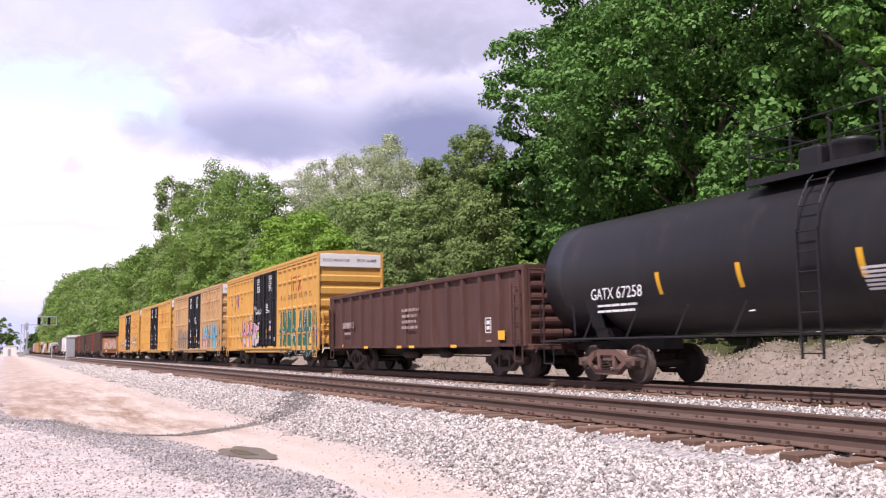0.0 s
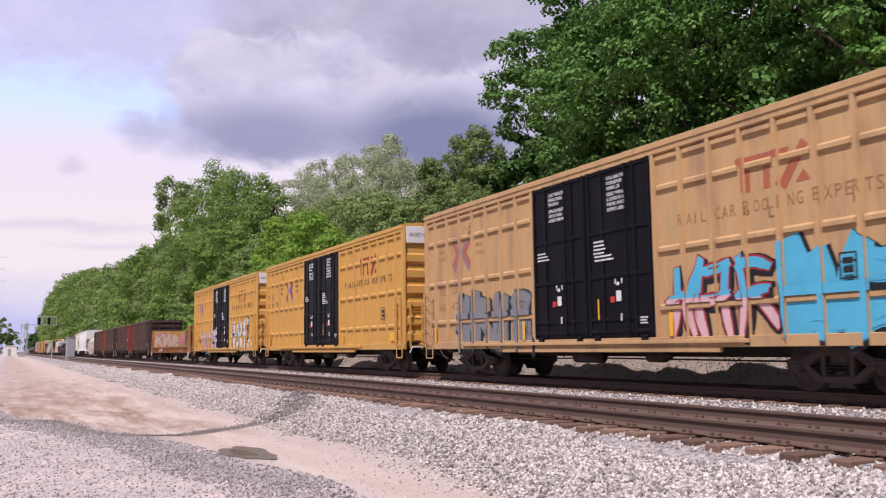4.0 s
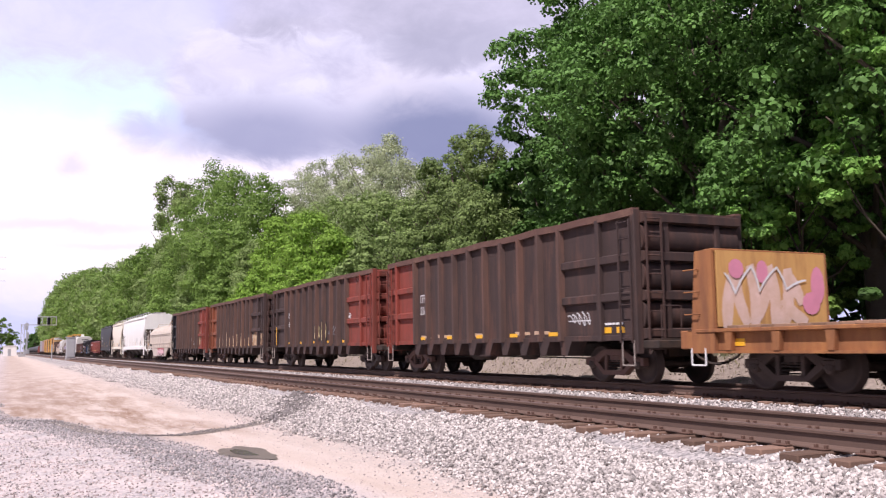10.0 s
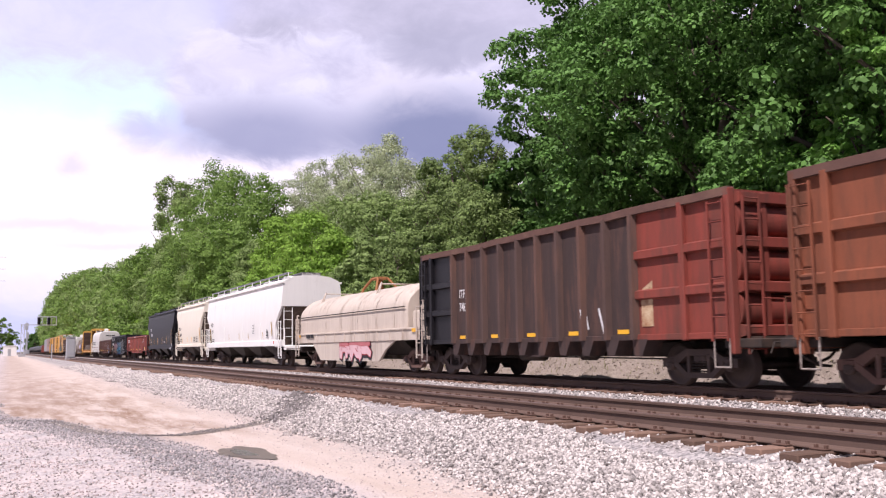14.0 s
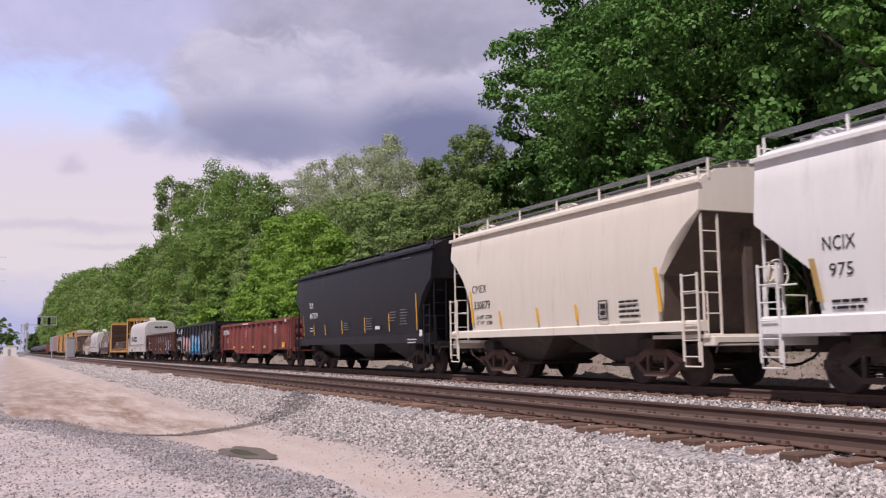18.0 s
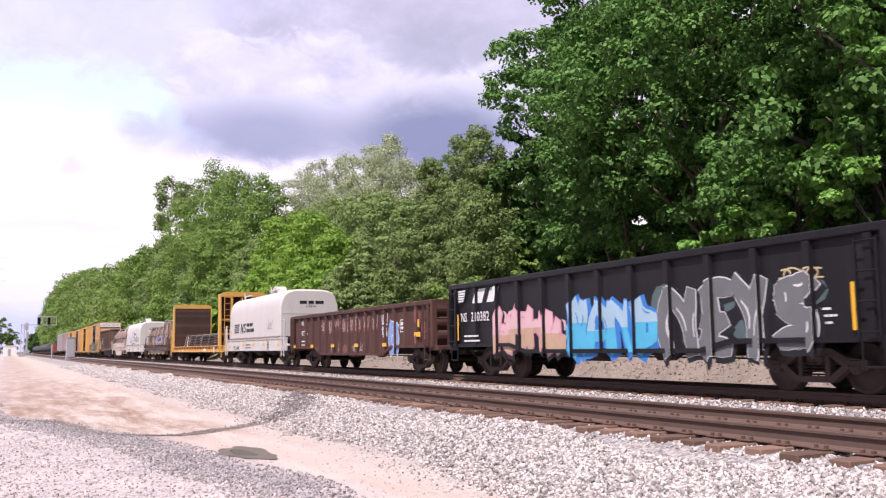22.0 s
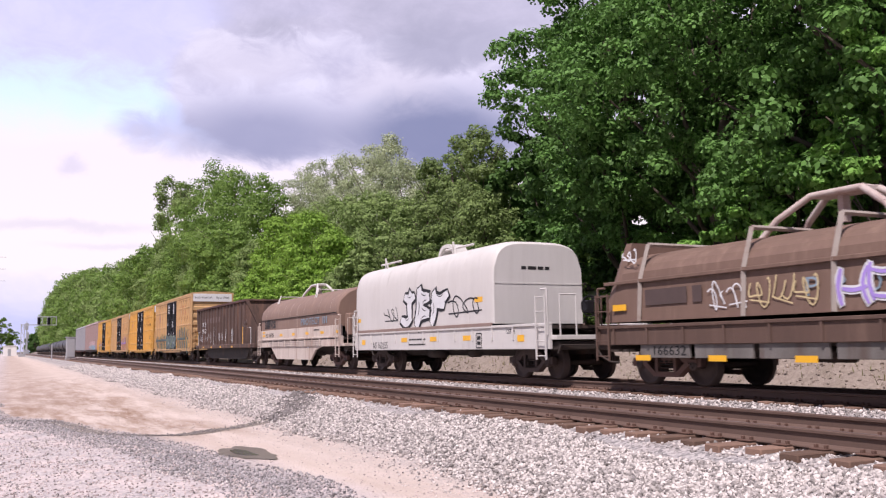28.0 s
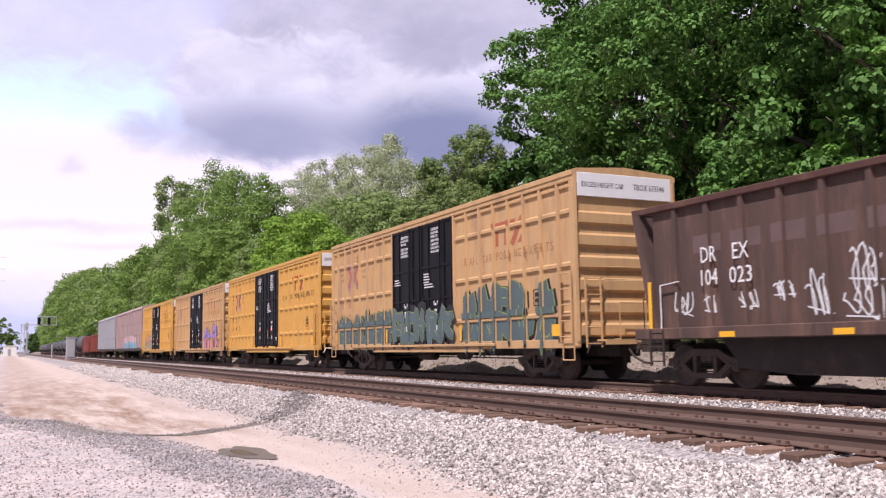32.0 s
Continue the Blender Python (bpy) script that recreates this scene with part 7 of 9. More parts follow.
def lifting_bracket(car, x, z, m, big=True, wide=1.0):
    """The arched lifting bracket on a hood's top."""
    mb = MB()
    if big:
        for y in (-0.22, 0.22):
            mb.pipe([(x - 0.95 * wide, y * 2.6, z - 0.25), (x - 0.75 * wide, y * 2.0, z + 0.12), (x - 0.35 * wide, y, z + 0.52), (x + 0.35 * wide, y, z + 0.52), (x + 0.75 * wide, y * 2.0, z + 0.12), (x + 0.95 * wide, y * 2.6, z - 0.25)], 0.055 * wide ** 0.5, 6)
        mb.box(x - 0.35 * wide, x + 0.35 * wide, -0.24, 0.24, z + 0.46, z + 0.58, 0.02)
        mb.box(x - 0.06, x + 0.06, -0.1, 0.1, z - 0.05, z + 0.5)
    else:
        for y in (-1, 1):
            mb.pipe([(x - 0.22, y * 1.12, z - 0.42), (x - 0.05, y * 0.9, z + 0.18), (x + 0.12, y * 1.12, z - 0.42)], 0.03, 6)
        mb.cyl((x - 0.05, -0.9, z + 0.12), (x - 0.05, 0.9, z + 0.12), 0.025, 6)
    part("lifting_bracket", mb, m, car)


def seams(car, xs, sect, m, lift=0.012):
    """Raised joint bands across a hood."""
    for x in xs:
        zc = sect[0][1]
        rings = [[(x + d, y * (1 + lift), zc + (z - zc) * (1 + lift * 0.8)) for y, z in sect] for d in (-0.025, 0.025)]
        part("hood_seam", MB().loft(rings, False, False), m, car)


# beige car with a rounded hood
c, h = new_car("coil_car", "beige coil car with a rounded stained hood", -16.4, -1.7)
sec = round_section(1.52, 1.55, 3.32, square=2.15)
part("hood", hood_mb(-h + 0.15, h - 1.6, sec), M_BEIGE, c, "rounded beige steel hood")
seams(c, (-5.2, -3.2, -1.2, 0.8, 2.8, 4.6), sec, M_BEIGE)
coil_frame(c, h, M_BEIGE, 1.58, 4.2, M_TRUCKRED)
part("hood_pipe", MB().cyl((-h + 0.3, -1.57, 2.35), (h - 1.7, -1.57, 2.35), 0.022, 6), M_GRIME, c)
lifting_bracket(c, -0.6, 3.3, M_RUSTOR)
lifting_bracket(c, -5.0, 3.3, M_BEIGE, False)
lifting_bracket(c, 1.9, 3.3, M_BEIGE, False)
part("end_housing", MB().box(h - 1.5, h - 0.2, -1.35, 1.35, 1.55, 2.2, 0.05), M_BEIGE, c)
tape(c, (-6.9, 6.6), 1.5, -1.624, 0.4, 0.12)
bars("car_data", M_LETBLACK, c, -5.8, 1.55, 1.4, 1, -1.624, 0.16, 0.05, 3)
graffiti(c, -1.4, 2.2, 0.6, 1.35, [sprayed("rose", (0.50, 0.16, 0.17)), SP_PALEPINK], SP_RED, -1.54, 3, 301, fat=0.6)

# light grey cars with squared hoods
for s0, s1, num, x0, x1, tagd in ((-135.0, -121.5, "163490", -5.95, 5.75, False), (-188.9, -173.0, "163255", -7.9, 3.5, True)):
    c, h = new_car("coil_car", "light grey coil car with a squared hood" + (" and black block graffiti" if tagd else " and black lettering"), s0, s1)
    if tagd:
        h = 7.2
        TRAIN[-1] = (c, -181.7)
        x0, x1 = -7.15, 4.25
    sec = round_section(1.58, 1.56, 4.02, square=4.2)
    part("hood", hood_mb(x0, x1, sec), M_GREY, c, "light grey steel hood with rounded top corners")
    part("hood_skirt", MB().box(x0 + 0.1, x1 - 0.05, -1.62, -1.575, 1.47, 1.59, 0.008).box(x0 + 0.1, x1 - 0.05, 1.575, 1.62, 1.47, 1.59, 0.008), mat("rust_stained_skirt", (0.30, 0.22, 0.19), (0.18, 0.12, 0.10), 0.7, streak=True), c)
    part("end_seam", MB().box(x1 - 0.01, x1 + 0.012, -1.5, 1.5, 2.72, 2.76), M_GREY, c)
    coil_frame(c, h, M_GREY, 1.48, None, M_TRUCK, M_BLACK, 0.66)
    xm = (x0 + x1) / 2
    arc = [math.pi * k / 12 for k in range(13)]
    br = MB().prism([(xm - 0.66 * math.cos(a), 3.94 + 0.58 * math.sin(a) ** 0.75) for a in arc] + [(xm + 0.54 * math.cos(a), 3.94 + 0.46 * math.sin(a) ** 0.75) for a in arc], "y", -0.27, 0.27)
    part("lifting_bracket", br, M_GREY, c, "arched lifting bracket")
    for xx in (x0 + 2.2, x1 - 3.4):
        part("stacking_guide", MB().bar((xx, -1.15, 3.85), (xx + 0.15, -1.2, 4.3), 0.05).bar((xx + 0.3, -1.15, 3.85), (xx + 0.15, -1.2, 4.3), 0.05).bar((xx - 0.8, -1.0, 4.12), (xx + 1.2, -1.0, 4.12), 0.06), M_GREY, c)
    tape(c, (-h + 1.0, h - 1.4), 1.12, -1.585, 0.36, 0.18)
    tape(c, (-2.2, 0.2, 2.6), 1.17, -1.585, 0.5, 0.15)
    tape(c, (x0 + 0.45,), 1.98, -1.586, 0.4, 0.14)
    words("car_number", num, M_LETBLACK, c, -h + 2.45, 0.88, 0.24, -1.584, 1.0)
    words("reporting_mark", "NS", M_LETBLACK, c, -h + 2.0, 0.88, 0.24, -1.584, 0.36)
    bars("car_data", M_LETBLACK, c, -1.8, 1.2, 1.5, 2, -1.584, 0.05, 0.12, 6)
    stencil_box(c, 3.2, 0.86, -1.585, M_LETBLACK)
    if not tagd:
        for k in range(5):
            part("logo_stripe", MB().prism([(-4.56, 2.42 - k * 0.115), (-3.2 - k * 0.06, 2.42 - k * 0.115), (-3.26 - k * 0.06, 2.355 - k * 0.115), (-4.56, 2.355 - k * 0.115)], "y", -1.59, -1.584), M_LETBLACK, c)
        paint_layer("logo", [stroke((-2.85, 1.92), (-2.7, 2.36), 0.15), stroke((-2.72, 2.38), (-2.42, 1.92), 0.17), stroke((-2.42, 1.92), (-2.27, 2.38), 0.15), [(-2.1, 2.28), (-2.02, 2.42), (-1.62, 2.42), (-1.66, 2.31)], [(-2.1, 2.28), (-1.98, 2.32), (-1.7, 2.14), (-1.86, 2.08)], [(-1.72, 2.14), (-1.6, 2.1), (-1.66, 1.95), (-1.8, 1.99)], [(-2.2, 1.9), (-1.72, 1.9), (-1.68, 2.0), (-2.17, 2.0)]], M_LETBLACK, c, -1.581, 0.008, label="black block emblem")
        bars("owner_name", M_LETBLACK, c, -1.42, 2.42, 1.45, 1, -1.588, 0.19, 0.1, 9, False)
        bars("owner_name", M_LETBLACK, c, -1.46, 2.1, 1.75, 1, -1.588, 0.19, 0.1, 19, False)
        bars("end_logo", M_LETBLACK, c, -0.55, 3.4, 1.3, 1, x1 + 0.002, 0.17, 0.1, 4, False, 1)
        words("end_code", "CS31A", M_LETBLACK, c, -0.2, 3.06, 0.13, x1 + 0.004, 0.55, end=1)
        tag_scrawl(c, 3.3, 1.95, 0.9, 0.5, SP_SILVER, -1.581, 310, 0.03, 8)
    else:
        graffiti(c, -2.5, 1.2, 1.72, 2.75, [SP_WHITE], SP_BLACK, -1.581, 3, 311, fat=0.62, text="JBF", lw=0.22, shade=False)
        tag_scrawl(c, -3.9, 1.85, 1.1, 0.5, SP_BLACK, -1.581, 312, 0.05, 9)
        tag_scrawl(c, 1.5, 1.85, 2.0, 0.6, SP_BLACK, -1.581, 313, 0.06, 11)
        bars("end_marking", M_LETBLACK, c, -0.6, 3.25, 1.3, 1, x1 + 0.002, 0.1, 0.1, 4, True, 1)
        tape(c, (3.4,), 2.3, -1.585, 0.5, 0.15)
        words("end_code", "CS31A", M_LETBLACK, c, 5.0, 1.26, 0.12, -1.584, 0.5)

# brown car with separate angular hoods
c, h = new_car("coil_car", "brown coil car with worn angular hoods and purple graffiti", -172.3, -158.2)
zd = 1.32
sec_full = [(-1.50, zd + 0.1), (-1.42, 2.35), (-1.12, 3.35), (1.12, 3.35), (1.42, 2.35), (1.50, zd + 0.1)]
sec_low = [(-1.50, zd + 0.1)] + [(-1.44 * math.cos(a * math.pi / 14), 2.3 + 0.76 * math.sin(a * math.pi / 14) ** 0.8) for a in range(15)] + [(1.50, zd + 0.1)]
M_HOODMAT = mat("worn_brown_hood_paint", (0.185, 0.118, 0.092), (0.14, 0.09, 0.07), 0.7, stain=(0.27, 0.18, 0.14), stain_amt=0.25, streak=True, bump=0.1)
M_COILBR = mat("worn_dark_brown_paint", (0.125, 0.078, 0.062), (0.085, 0.055, 0.045), 0.75, stain=(0.20, 0.13, 0.10), stain_amt=0.3, streak=True, bump=0.15)
M_POSTGREY = mat("worn_grey_frame", (0.34, 0.30, 0.27), (0.24, 0.19, 0.17), 0.7, stain=(0.18, 0.10, 0.07), stain_amt=0.3)
part("hood", MB().loft([[(x, y, z) for y, z in sec_low] for x in (-6.3, 2.4)], True, True, False), M_HOODMAT, c, "low section of the brown hood")
part("hood", MB().loft([[(2.42, y, z) for y, z in sec_full], [(4.6, y, z) for y, z in sec_full], [(5.6, y * 0.98, zd + 0.1 + (z - zd - 0.1) * 0.45) for y, z in sec_full]], True, True, False), M_HOODMAT, c, "raised section of the brown hood with a sloping end")
part("hood", MB().loft([[(-6.95, y * 0.97, zd + 0.1 + (z - zd - 0.1) * 0.5) for y, z in sec_full], [(-6.5, y, zd + 0.1 + (z - zd - 0.1) * 0.95) for y, z in sec_full], [(-6.28, y, zd + 0.1 + (z - zd - 0.1) * 0.95) for y, z in sec_full]], True, True, False), M_HOODMAT, c, "end section of the brown hood")
for x, zt in ((-5.6, 3.14), (-2.46, 3.14), (-0.36, 3.14), (2.5, 3.55), (4.55, 3.55)):
    part("hood_frame", MB().bar((x, -1.53, zd + 0.1), (x, -1.46, 2.35), 0.10).bar((x, -1.46, 2.35), (x, -1.2, zt), 0.10).bar((x, -1.2, zt), (x, 1.2, zt), 0.08).bar((x, 1.53, zd + 0.1), (x, 1.46, 2.35), 0.10).bar((x, 1.46, 2.35), (x, 1.2, zt), 0.10), M_POSTGREY, c, "pale worn hood frame")
part("hood_frame", MB().bar((2.5, -1.2, 3.55), (4.55, -1.2, 3.55), 0.09).bar((2.5, 1.2, 3.55), (4.55, 1.2, 3.55), 0.09).bar((4.55, -1.46, 2.3), (5.7, -1.50, 2.0), 0.08).bar((4.6, -1.3, 3.3), (5.65, -1.5, 2.1), 0.07), M_POSTGREY, c, "pale worn hood frame")
part("hood_ledge", MB().box(-6.9, 5.6, -1.52, -1.46, 2.28, 2.36, 0.01).box(-6.9, 5.6, 1.46, 1.52, 2.28, 2.36, 0.01), M_HOODMAT, c)
lifting_bracket(c, -1.3, 3.2, mat("peeling_white_bracket", (0.55, 0.48, 0.45), (0.28, 0.15, 0.12), 0.7), True, 1.65)
coil_frame(c, h, M_COILBR, zd, None, M_TRUCKRED)
for k in range(6):
    x = -5.6 + k * 1.75
    part("pale_side_panel", MB().box(x, x + 1.6, -1.53, -1.47, 0.62, 0.98, 0.01), mat("grimy_galvanised_panel", (0.20, 0.185, 0.175), (0.12, 0.105, 0.095), 0.6, scale=2, amount=0.9, stain=(0.10, 0.06, 0.045), stain_amt=0.4, streak=True), c, "grimy grey lower panel")
tape(c, (-5.5, -3.2, -1.0, 1.3, 3.6), 0.62, -1.535, 0.5, 0.12)
tape(c, (-6.3,), 1.75, -1.53, 0.5, 0.14)
for k, ch in enumerate("PROTECTOR"):
    words("hood_lettering", ch, mat("pale_blue_lettering", (0.25, 0.33, 0.41), bump=0), c, -1.0 + k * 0.62, 1.72, 0.34, -1.50, 0.34)
graffiti(c, -0.25, 3.6, 1.55, 2.2, [SP_LAV], SP_WHITE, -1.505, 6, 321, fat=0.25, shade=False)
for k, mm in enumerate((SP_WHITE, SP_WHITE, SP_CREAM, SP_CREAM, SP_CREAM)):
    tag_scrawl(c, -3.35 + k * 0.55, 1.6, 0.42, 0.5, mm, -1.505, 330 + k, 0.04, 6)
bars("owner_mark", mat("dark_ghost_lettering", (0.10, 0.07, 0.065), bump=0), c, -5.4, 2.1, 1.8, 1, -1.503, 0.34, 0.1, 5, False)
words("car_number", "166632", M_LETBLACK, c, -5.2, 0.68, 0.2, -1.535, 1.1)
tag_scrawl(c, -6.2, 2.75, 0.4, 0.3, SP_WHITE, -1.42, 340, 0.05, 7)

# brown car with a round hood over a white belly
c, h = new_car("coil_car", "tan-brown coil car with a rounded hood and white belly panel", -204.2, -190.6)
sec = round_section(1.50, 1.86, 3.62, square=2.1)
part("hood", hood_mb(-h + 0.02, h - 0.65, sec), M_HOODBR, c, "rounded tan-brown steel hood")
M_SEAMPALE = mat("pale_sealant", (0.48, 0.40, 0.36), bump=0.05)
seams(c, (-5.6, -3.4, -1.1, 1.2, 3.4), sec, M_HOODBR)
rng = random.Random(61)
for x in (-5.5, -3.3, -2.2, -1.0, 0.2, 1.3, 3.5, 5.2):
    n0, n1 = rng.randrange(1, 4), rng.randrange(5, 8)
    part("sealant_streak", MB().loft([[(x + d, y * 1.016, 1.86 + (z - 1.86) * 1.014) for y, z in sec[n0:n1]] for d in (-0.012, 0.014)], False, False), M_SEAMPALE, c, "pale sealant along a hood joint")
M_BELLY = mat("dirty_white_paint", (0.60, 0.52, 0.47), (0.48, 0.39, 0.34), 0.7, stain=(0.30, 0.17, 0.12), stain_amt=0.34, streak=True)
part("side_band", MB().box(-h, h - 0.1, -1.55, -1.47, 1.42, 1.9, 0.01).box(-h, h - 0.1, 1.47, 1.55, 1.42, 1.9, 0.01), M_BELLY, c, "dirty white side band")
coil_frame(c, h, M_BELLY, 1.42, 3.6, M_TRUCKRED)
part("rib_panel", MB().box(-4.6, 4.2, -1.60, -1.57, 1.06, 1.09).box(-4.6, 4.2, -1.60, -1.57, 1.15, 1.18).box(-4.6, 4.2, -1.60, -1.57, 1.24, 1.27), M_BELLY, c)
part("hood_pipe", MB().cyl((-h + 0.1, -1.53, 2.45), (h - 0.7, -1.53, 2.45), 0.02, 6).cyl((-h + 0.1, -1.58, 1.30), (h - 0.5, -1.58, 1.34), 0.02, 6), M_GRIME, c)
lifting_bracket(c, -1.05, 3.58, M_GREY, True, 1.4)
lifting_bracket(c, -4.8, 3.58, M_GREY, False)
lifting_bracket(c, 1.8, 3.58, M_GREY, False)
M_PALEBLUE = mat("pale_blue_lettering", (0.30, 0.42, 0.56), bump=0)
words("hood_lettering", "PROTECT", M_PALEBLUE, c, 0.85, 2.02, 0.32, -1.53, 2.9)
words("hood_lettering", "III", M_PALEBLUE, c, 4.12, 2.02, 0.32, -1.53, 0.65)
for k in range(5):
    part("logo_stripe", MB().box(-5.85, -4.9, -1.515, -1.505, 2.0 + k * 0.085, 2.07 + k * 0.085), M_LETBLACK, c)
paint_layer("owner_mark", [stroke((-4.75, 2.05), (-4.7, 2.34), 0.13), stroke((-4.7, 2.36), (-4.38, 2.04), 0.14), stroke((-4.38, 2.04), (-4.32, 2.36), 0.13), stroke((-3.75, 2.33), (-4.12, 2.33), 0.11), stroke((-4.14, 2.3), (-4.08, 2.2), 0.12), stroke((-4.08, 2.2), (-3.82, 2.18), 0.1), stroke((-3.8, 2.18), (-3.78, 2.08), 0.12), stroke((-3.78, 2.06), (-4.18, 2.06), 0.11)], mat("dark_faded_emblem", (0.05, 0.04, 0.04), bump=0), c, -1.505, 0.008, label="dark faded emblem")
words("car_number", "165705", M_LETBLACK, c, -5.0, 1.52, 0.22, -1.556, 1.1)
words("reporting_mark", "NS", M_LETBLACK, c, -5.5, 1.52, 0.22, -1.556, 0.36)
tape(c, (-5.9, -2.5, -0.3, 1.95, 4.2, 6.2), 1.62, -1.556, 0.45, 0.12)
tape(c, (-5.9,), 1.8, -1.556, 0.45, 0.1)
stencil_box(c, 1.9, 0.95, -1.545)
bars("car_data", M_LETBLACK, c, 3.0, 1.78, 1.0, 1, -1.556, 0.05, 0.05, 7)
part("end_housing", MB().box(h - 0.6, h - 0.05, -1.2, 1.2, 1.45, 2.4, 0.05), M_HOODBR, c)

# ---- bulkhead flats, autoracks and the rest ----
c, h = new_car("bulkhead_flat_car", "empty rusty orange bulkhead flat car with a graffiti-covered bulkhead", 62.9, 82.7)
m = M_RUSTOR
zd = 1.18
for s in (-1, 1):
    part("side_sill", MB().prism([(-h, 0.80), (-h, zd), (h, zd), (h, 0.80), (h - 2.6, 0.72), (-h + 2.6, 0.72)], "y", s * 1.44, s * 1.50), m, c)
    part("sill_flange", MB().box(-h, h, s * 1.44, s * 1.62, zd - 0.05, zd + 0.02, 0.01).box(-h + 0.2, h - 0.2, s * 1.44, s * 1.60, 0.72, 0.77), m, c)
    for k in range(16):
        x = -h + 0.9 + (2 * h - 1.8) * k / 15
        part("stake_pocket", MB().prism([(x - 0.10, zd - 0.06), (x + 0.10, zd - 0.06), (x + 0.06, 0.78), (x - 0.06, 0.78)], "y", s * 1.49, s * 1.62), m, c)
rng = random.Random(44)
plank = MB().box(-0.14, 0.14, -1.55, 1.55, 0, 0.06, 0.008).mesh("deck_plank", mat("rusty_deck_plank", (0.30, 0.19, 0.13), (0.20, 0.12, 0.085), 0.85, per_object=0.3, bump=0.3))
n = int((2 * h - 1.6) / 0.295)
for k in range(n):
    p = part("deck_plank", plank, None, c)
    p.location = (-h + 0.95 + k * 0.295, 0, zd + 0.01 + rng.uniform(0, 0.012))
part("fishbelly_sill", MB().prism([(-h + 2.8, 0.85), (-h + 4.6, 0.42), (h - 4.6, 0.42), (h - 2.8, 0.85)], "y", -0.5, 0.5), M_GRIME, c)
for e, xi, plate in ((-1, -9.52, [(-10.08, 0.72), (-9.38, 0.72), (-9.40, 2.78), (-9.86, 2.78)]), (1, 9.45, [(9.38, 0.8), (10.55, 0.7), (10.32, 2.78), (9.38, 2.78)])):
    b = part("bulkhead", MB().box(xi - 0.08, xi + 0.08, -1.5, 1.5, zd, 2.78, 0.02), m, c, "steel end bulkhead")
    part("bulkhead_cap", MB().box(xi - 0.13, xi + 0.13, -1.56, 1.56, 2.74, 2.80, 0.01), m, b)
    for y in (-1.56, 1.56):
        part("side_plate", MB().prism(plate, "y", y - 0.04, y + 0.04), m, b, "tapered side plate of the bulkhead")
    for y in (-0.5, 0.5):
        part("bulkhead_gusset", MB().prism([(xi + e * 0.08, zd), (xi + e * 0.6, zd), (xi + e * 0.5, 2.7), (xi + e * 0.08, 2.7)], "y", y - 0.06, y + 0.06), m, b)
    for k in range(5):
        part("bulkhead_plank", MB().box(xi - e * 0.14, xi - e * 0.08, -1.46, 1.46, zd + 0.05 + k * 0.31, zd + 0.33 + k * 0.31, 0.01), m, b)
    part("end_sill", MB().box(e * (h - 0.2), e * (h + 0.6), -1.5, 1.5, 0.80, zd, 0.02), m, c)
    for z in (1.5, 1.95, 2.4):
        handhold(c, [(xi + e * 0.25, -1.60, z), (xi + e * 0.25, -1.67, z), (xi + e * 0.62, -1.67, z), (xi + e * 0.62, -1.60, z)], m)
    stirrup(c, e * (h - 0.05), -1.6, 0.48, 0.82, M_SIGNWHITE, 0.4)
part("bulkhead_face", MB().box(-9.38, -9.36, -1.5, 1.5, zd + 0.06, 2.76), mat("orange_faded_panel", (0.60, 0.36, 0.13), (0.50, 0.26, 0.10), 0.75, stain=(0.26, 0.10, 0.05), stain_amt=0.34, streak=True), c, "orange plank face of the bulkhead")
PALE_SPRAY = mat("pale_spray", (0.70, 0.52, 0.47), (0.58, 0.40, 0.30), bump=0.03, scale=4, amount=0.8)
for k, (p, q, w) in enumerate((((-1.25, 1.3), (-1.0, 2.35), 0.30), ((-1.0, 2.35), (-0.75, 1.35), 0.28), ((-0.62, 2.4), (-0.55, 1.3), 0.30), ((-0.55, 1.35), (-0.1, 2.3), 0.26), ((-0.1, 2.4), (0.0, 1.3), 0.3), ((0.25, 1.3), (0.4, 2.35), 0.32), ((0.4, 2.3), (0.75, 1.75), 0.26), ((0.3, 1.75), (0.85, 1.35), 0.28))):
    part("graffiti_fill", MB().add([(-9.357 + k * 0.0012, a, b2) for a, b2 in ribbon(p, q, w, 0.08 * (-1) ** k)], [tuple(range(12))]), PALE_SPRAY, c, "pale pink sprayed letter stroke")
for k, (yy, z2, ry, rz, col) in enumerate(((1.05, 1.72, 0.26, 0.24, SP_PINK), (1.25, 2.1, 0.2, 0.4, SP_PINK), (-0.3, 2.35, 0.16, 0.24, SP_PINK), (-1.0, 2.4, 0.2, 0.2, SP_PINK))):
    part("graffiti_highlight", MB().add([(-9.344 + k * 0.001, yy + ry * math.cos(a * math.pi / 6), z2 + rz * math.sin(a * math.pi / 6)) for a in range(12)], [tuple(range(12))]), col, c, "pink sprayed patch")
for k, (p, q) in enumerate((((-1.3, 2.3), (-1.05, 1.9)), ((-1.05, 1.9), (-0.6, 2.45)), ((-0.6, 2.45), (-0.4, 1.95)), ((-0.4, 1.95), (0.1, 2.45)), ((0.1, 2.45), (0.35, 2.0)), ((0.35, 2.0), (0.9, 2.2)))):
    part("graffiti_line", MB().add([(-9.338 + k * 0.0005, a, b2) for a, b2 in ribbon(p, q, 0.05, 0.06)], [tuple(range(12))]), SP_WHITE, c, "white sprayed outline")
tape(c, (-8.9, -4.3, 0.6, 4.6), 0.93, -1.505, 0.45, 0.14)
words("reporting_mark", "TTJX", M_SIGNWHITE, c, -5.1, 0.84, 0.22, -1.625, 0.9)
words("car_number", "82878", M_SIGNWHITE, c, -3.95, 0.84, 0.22, -1.625, 1.2)
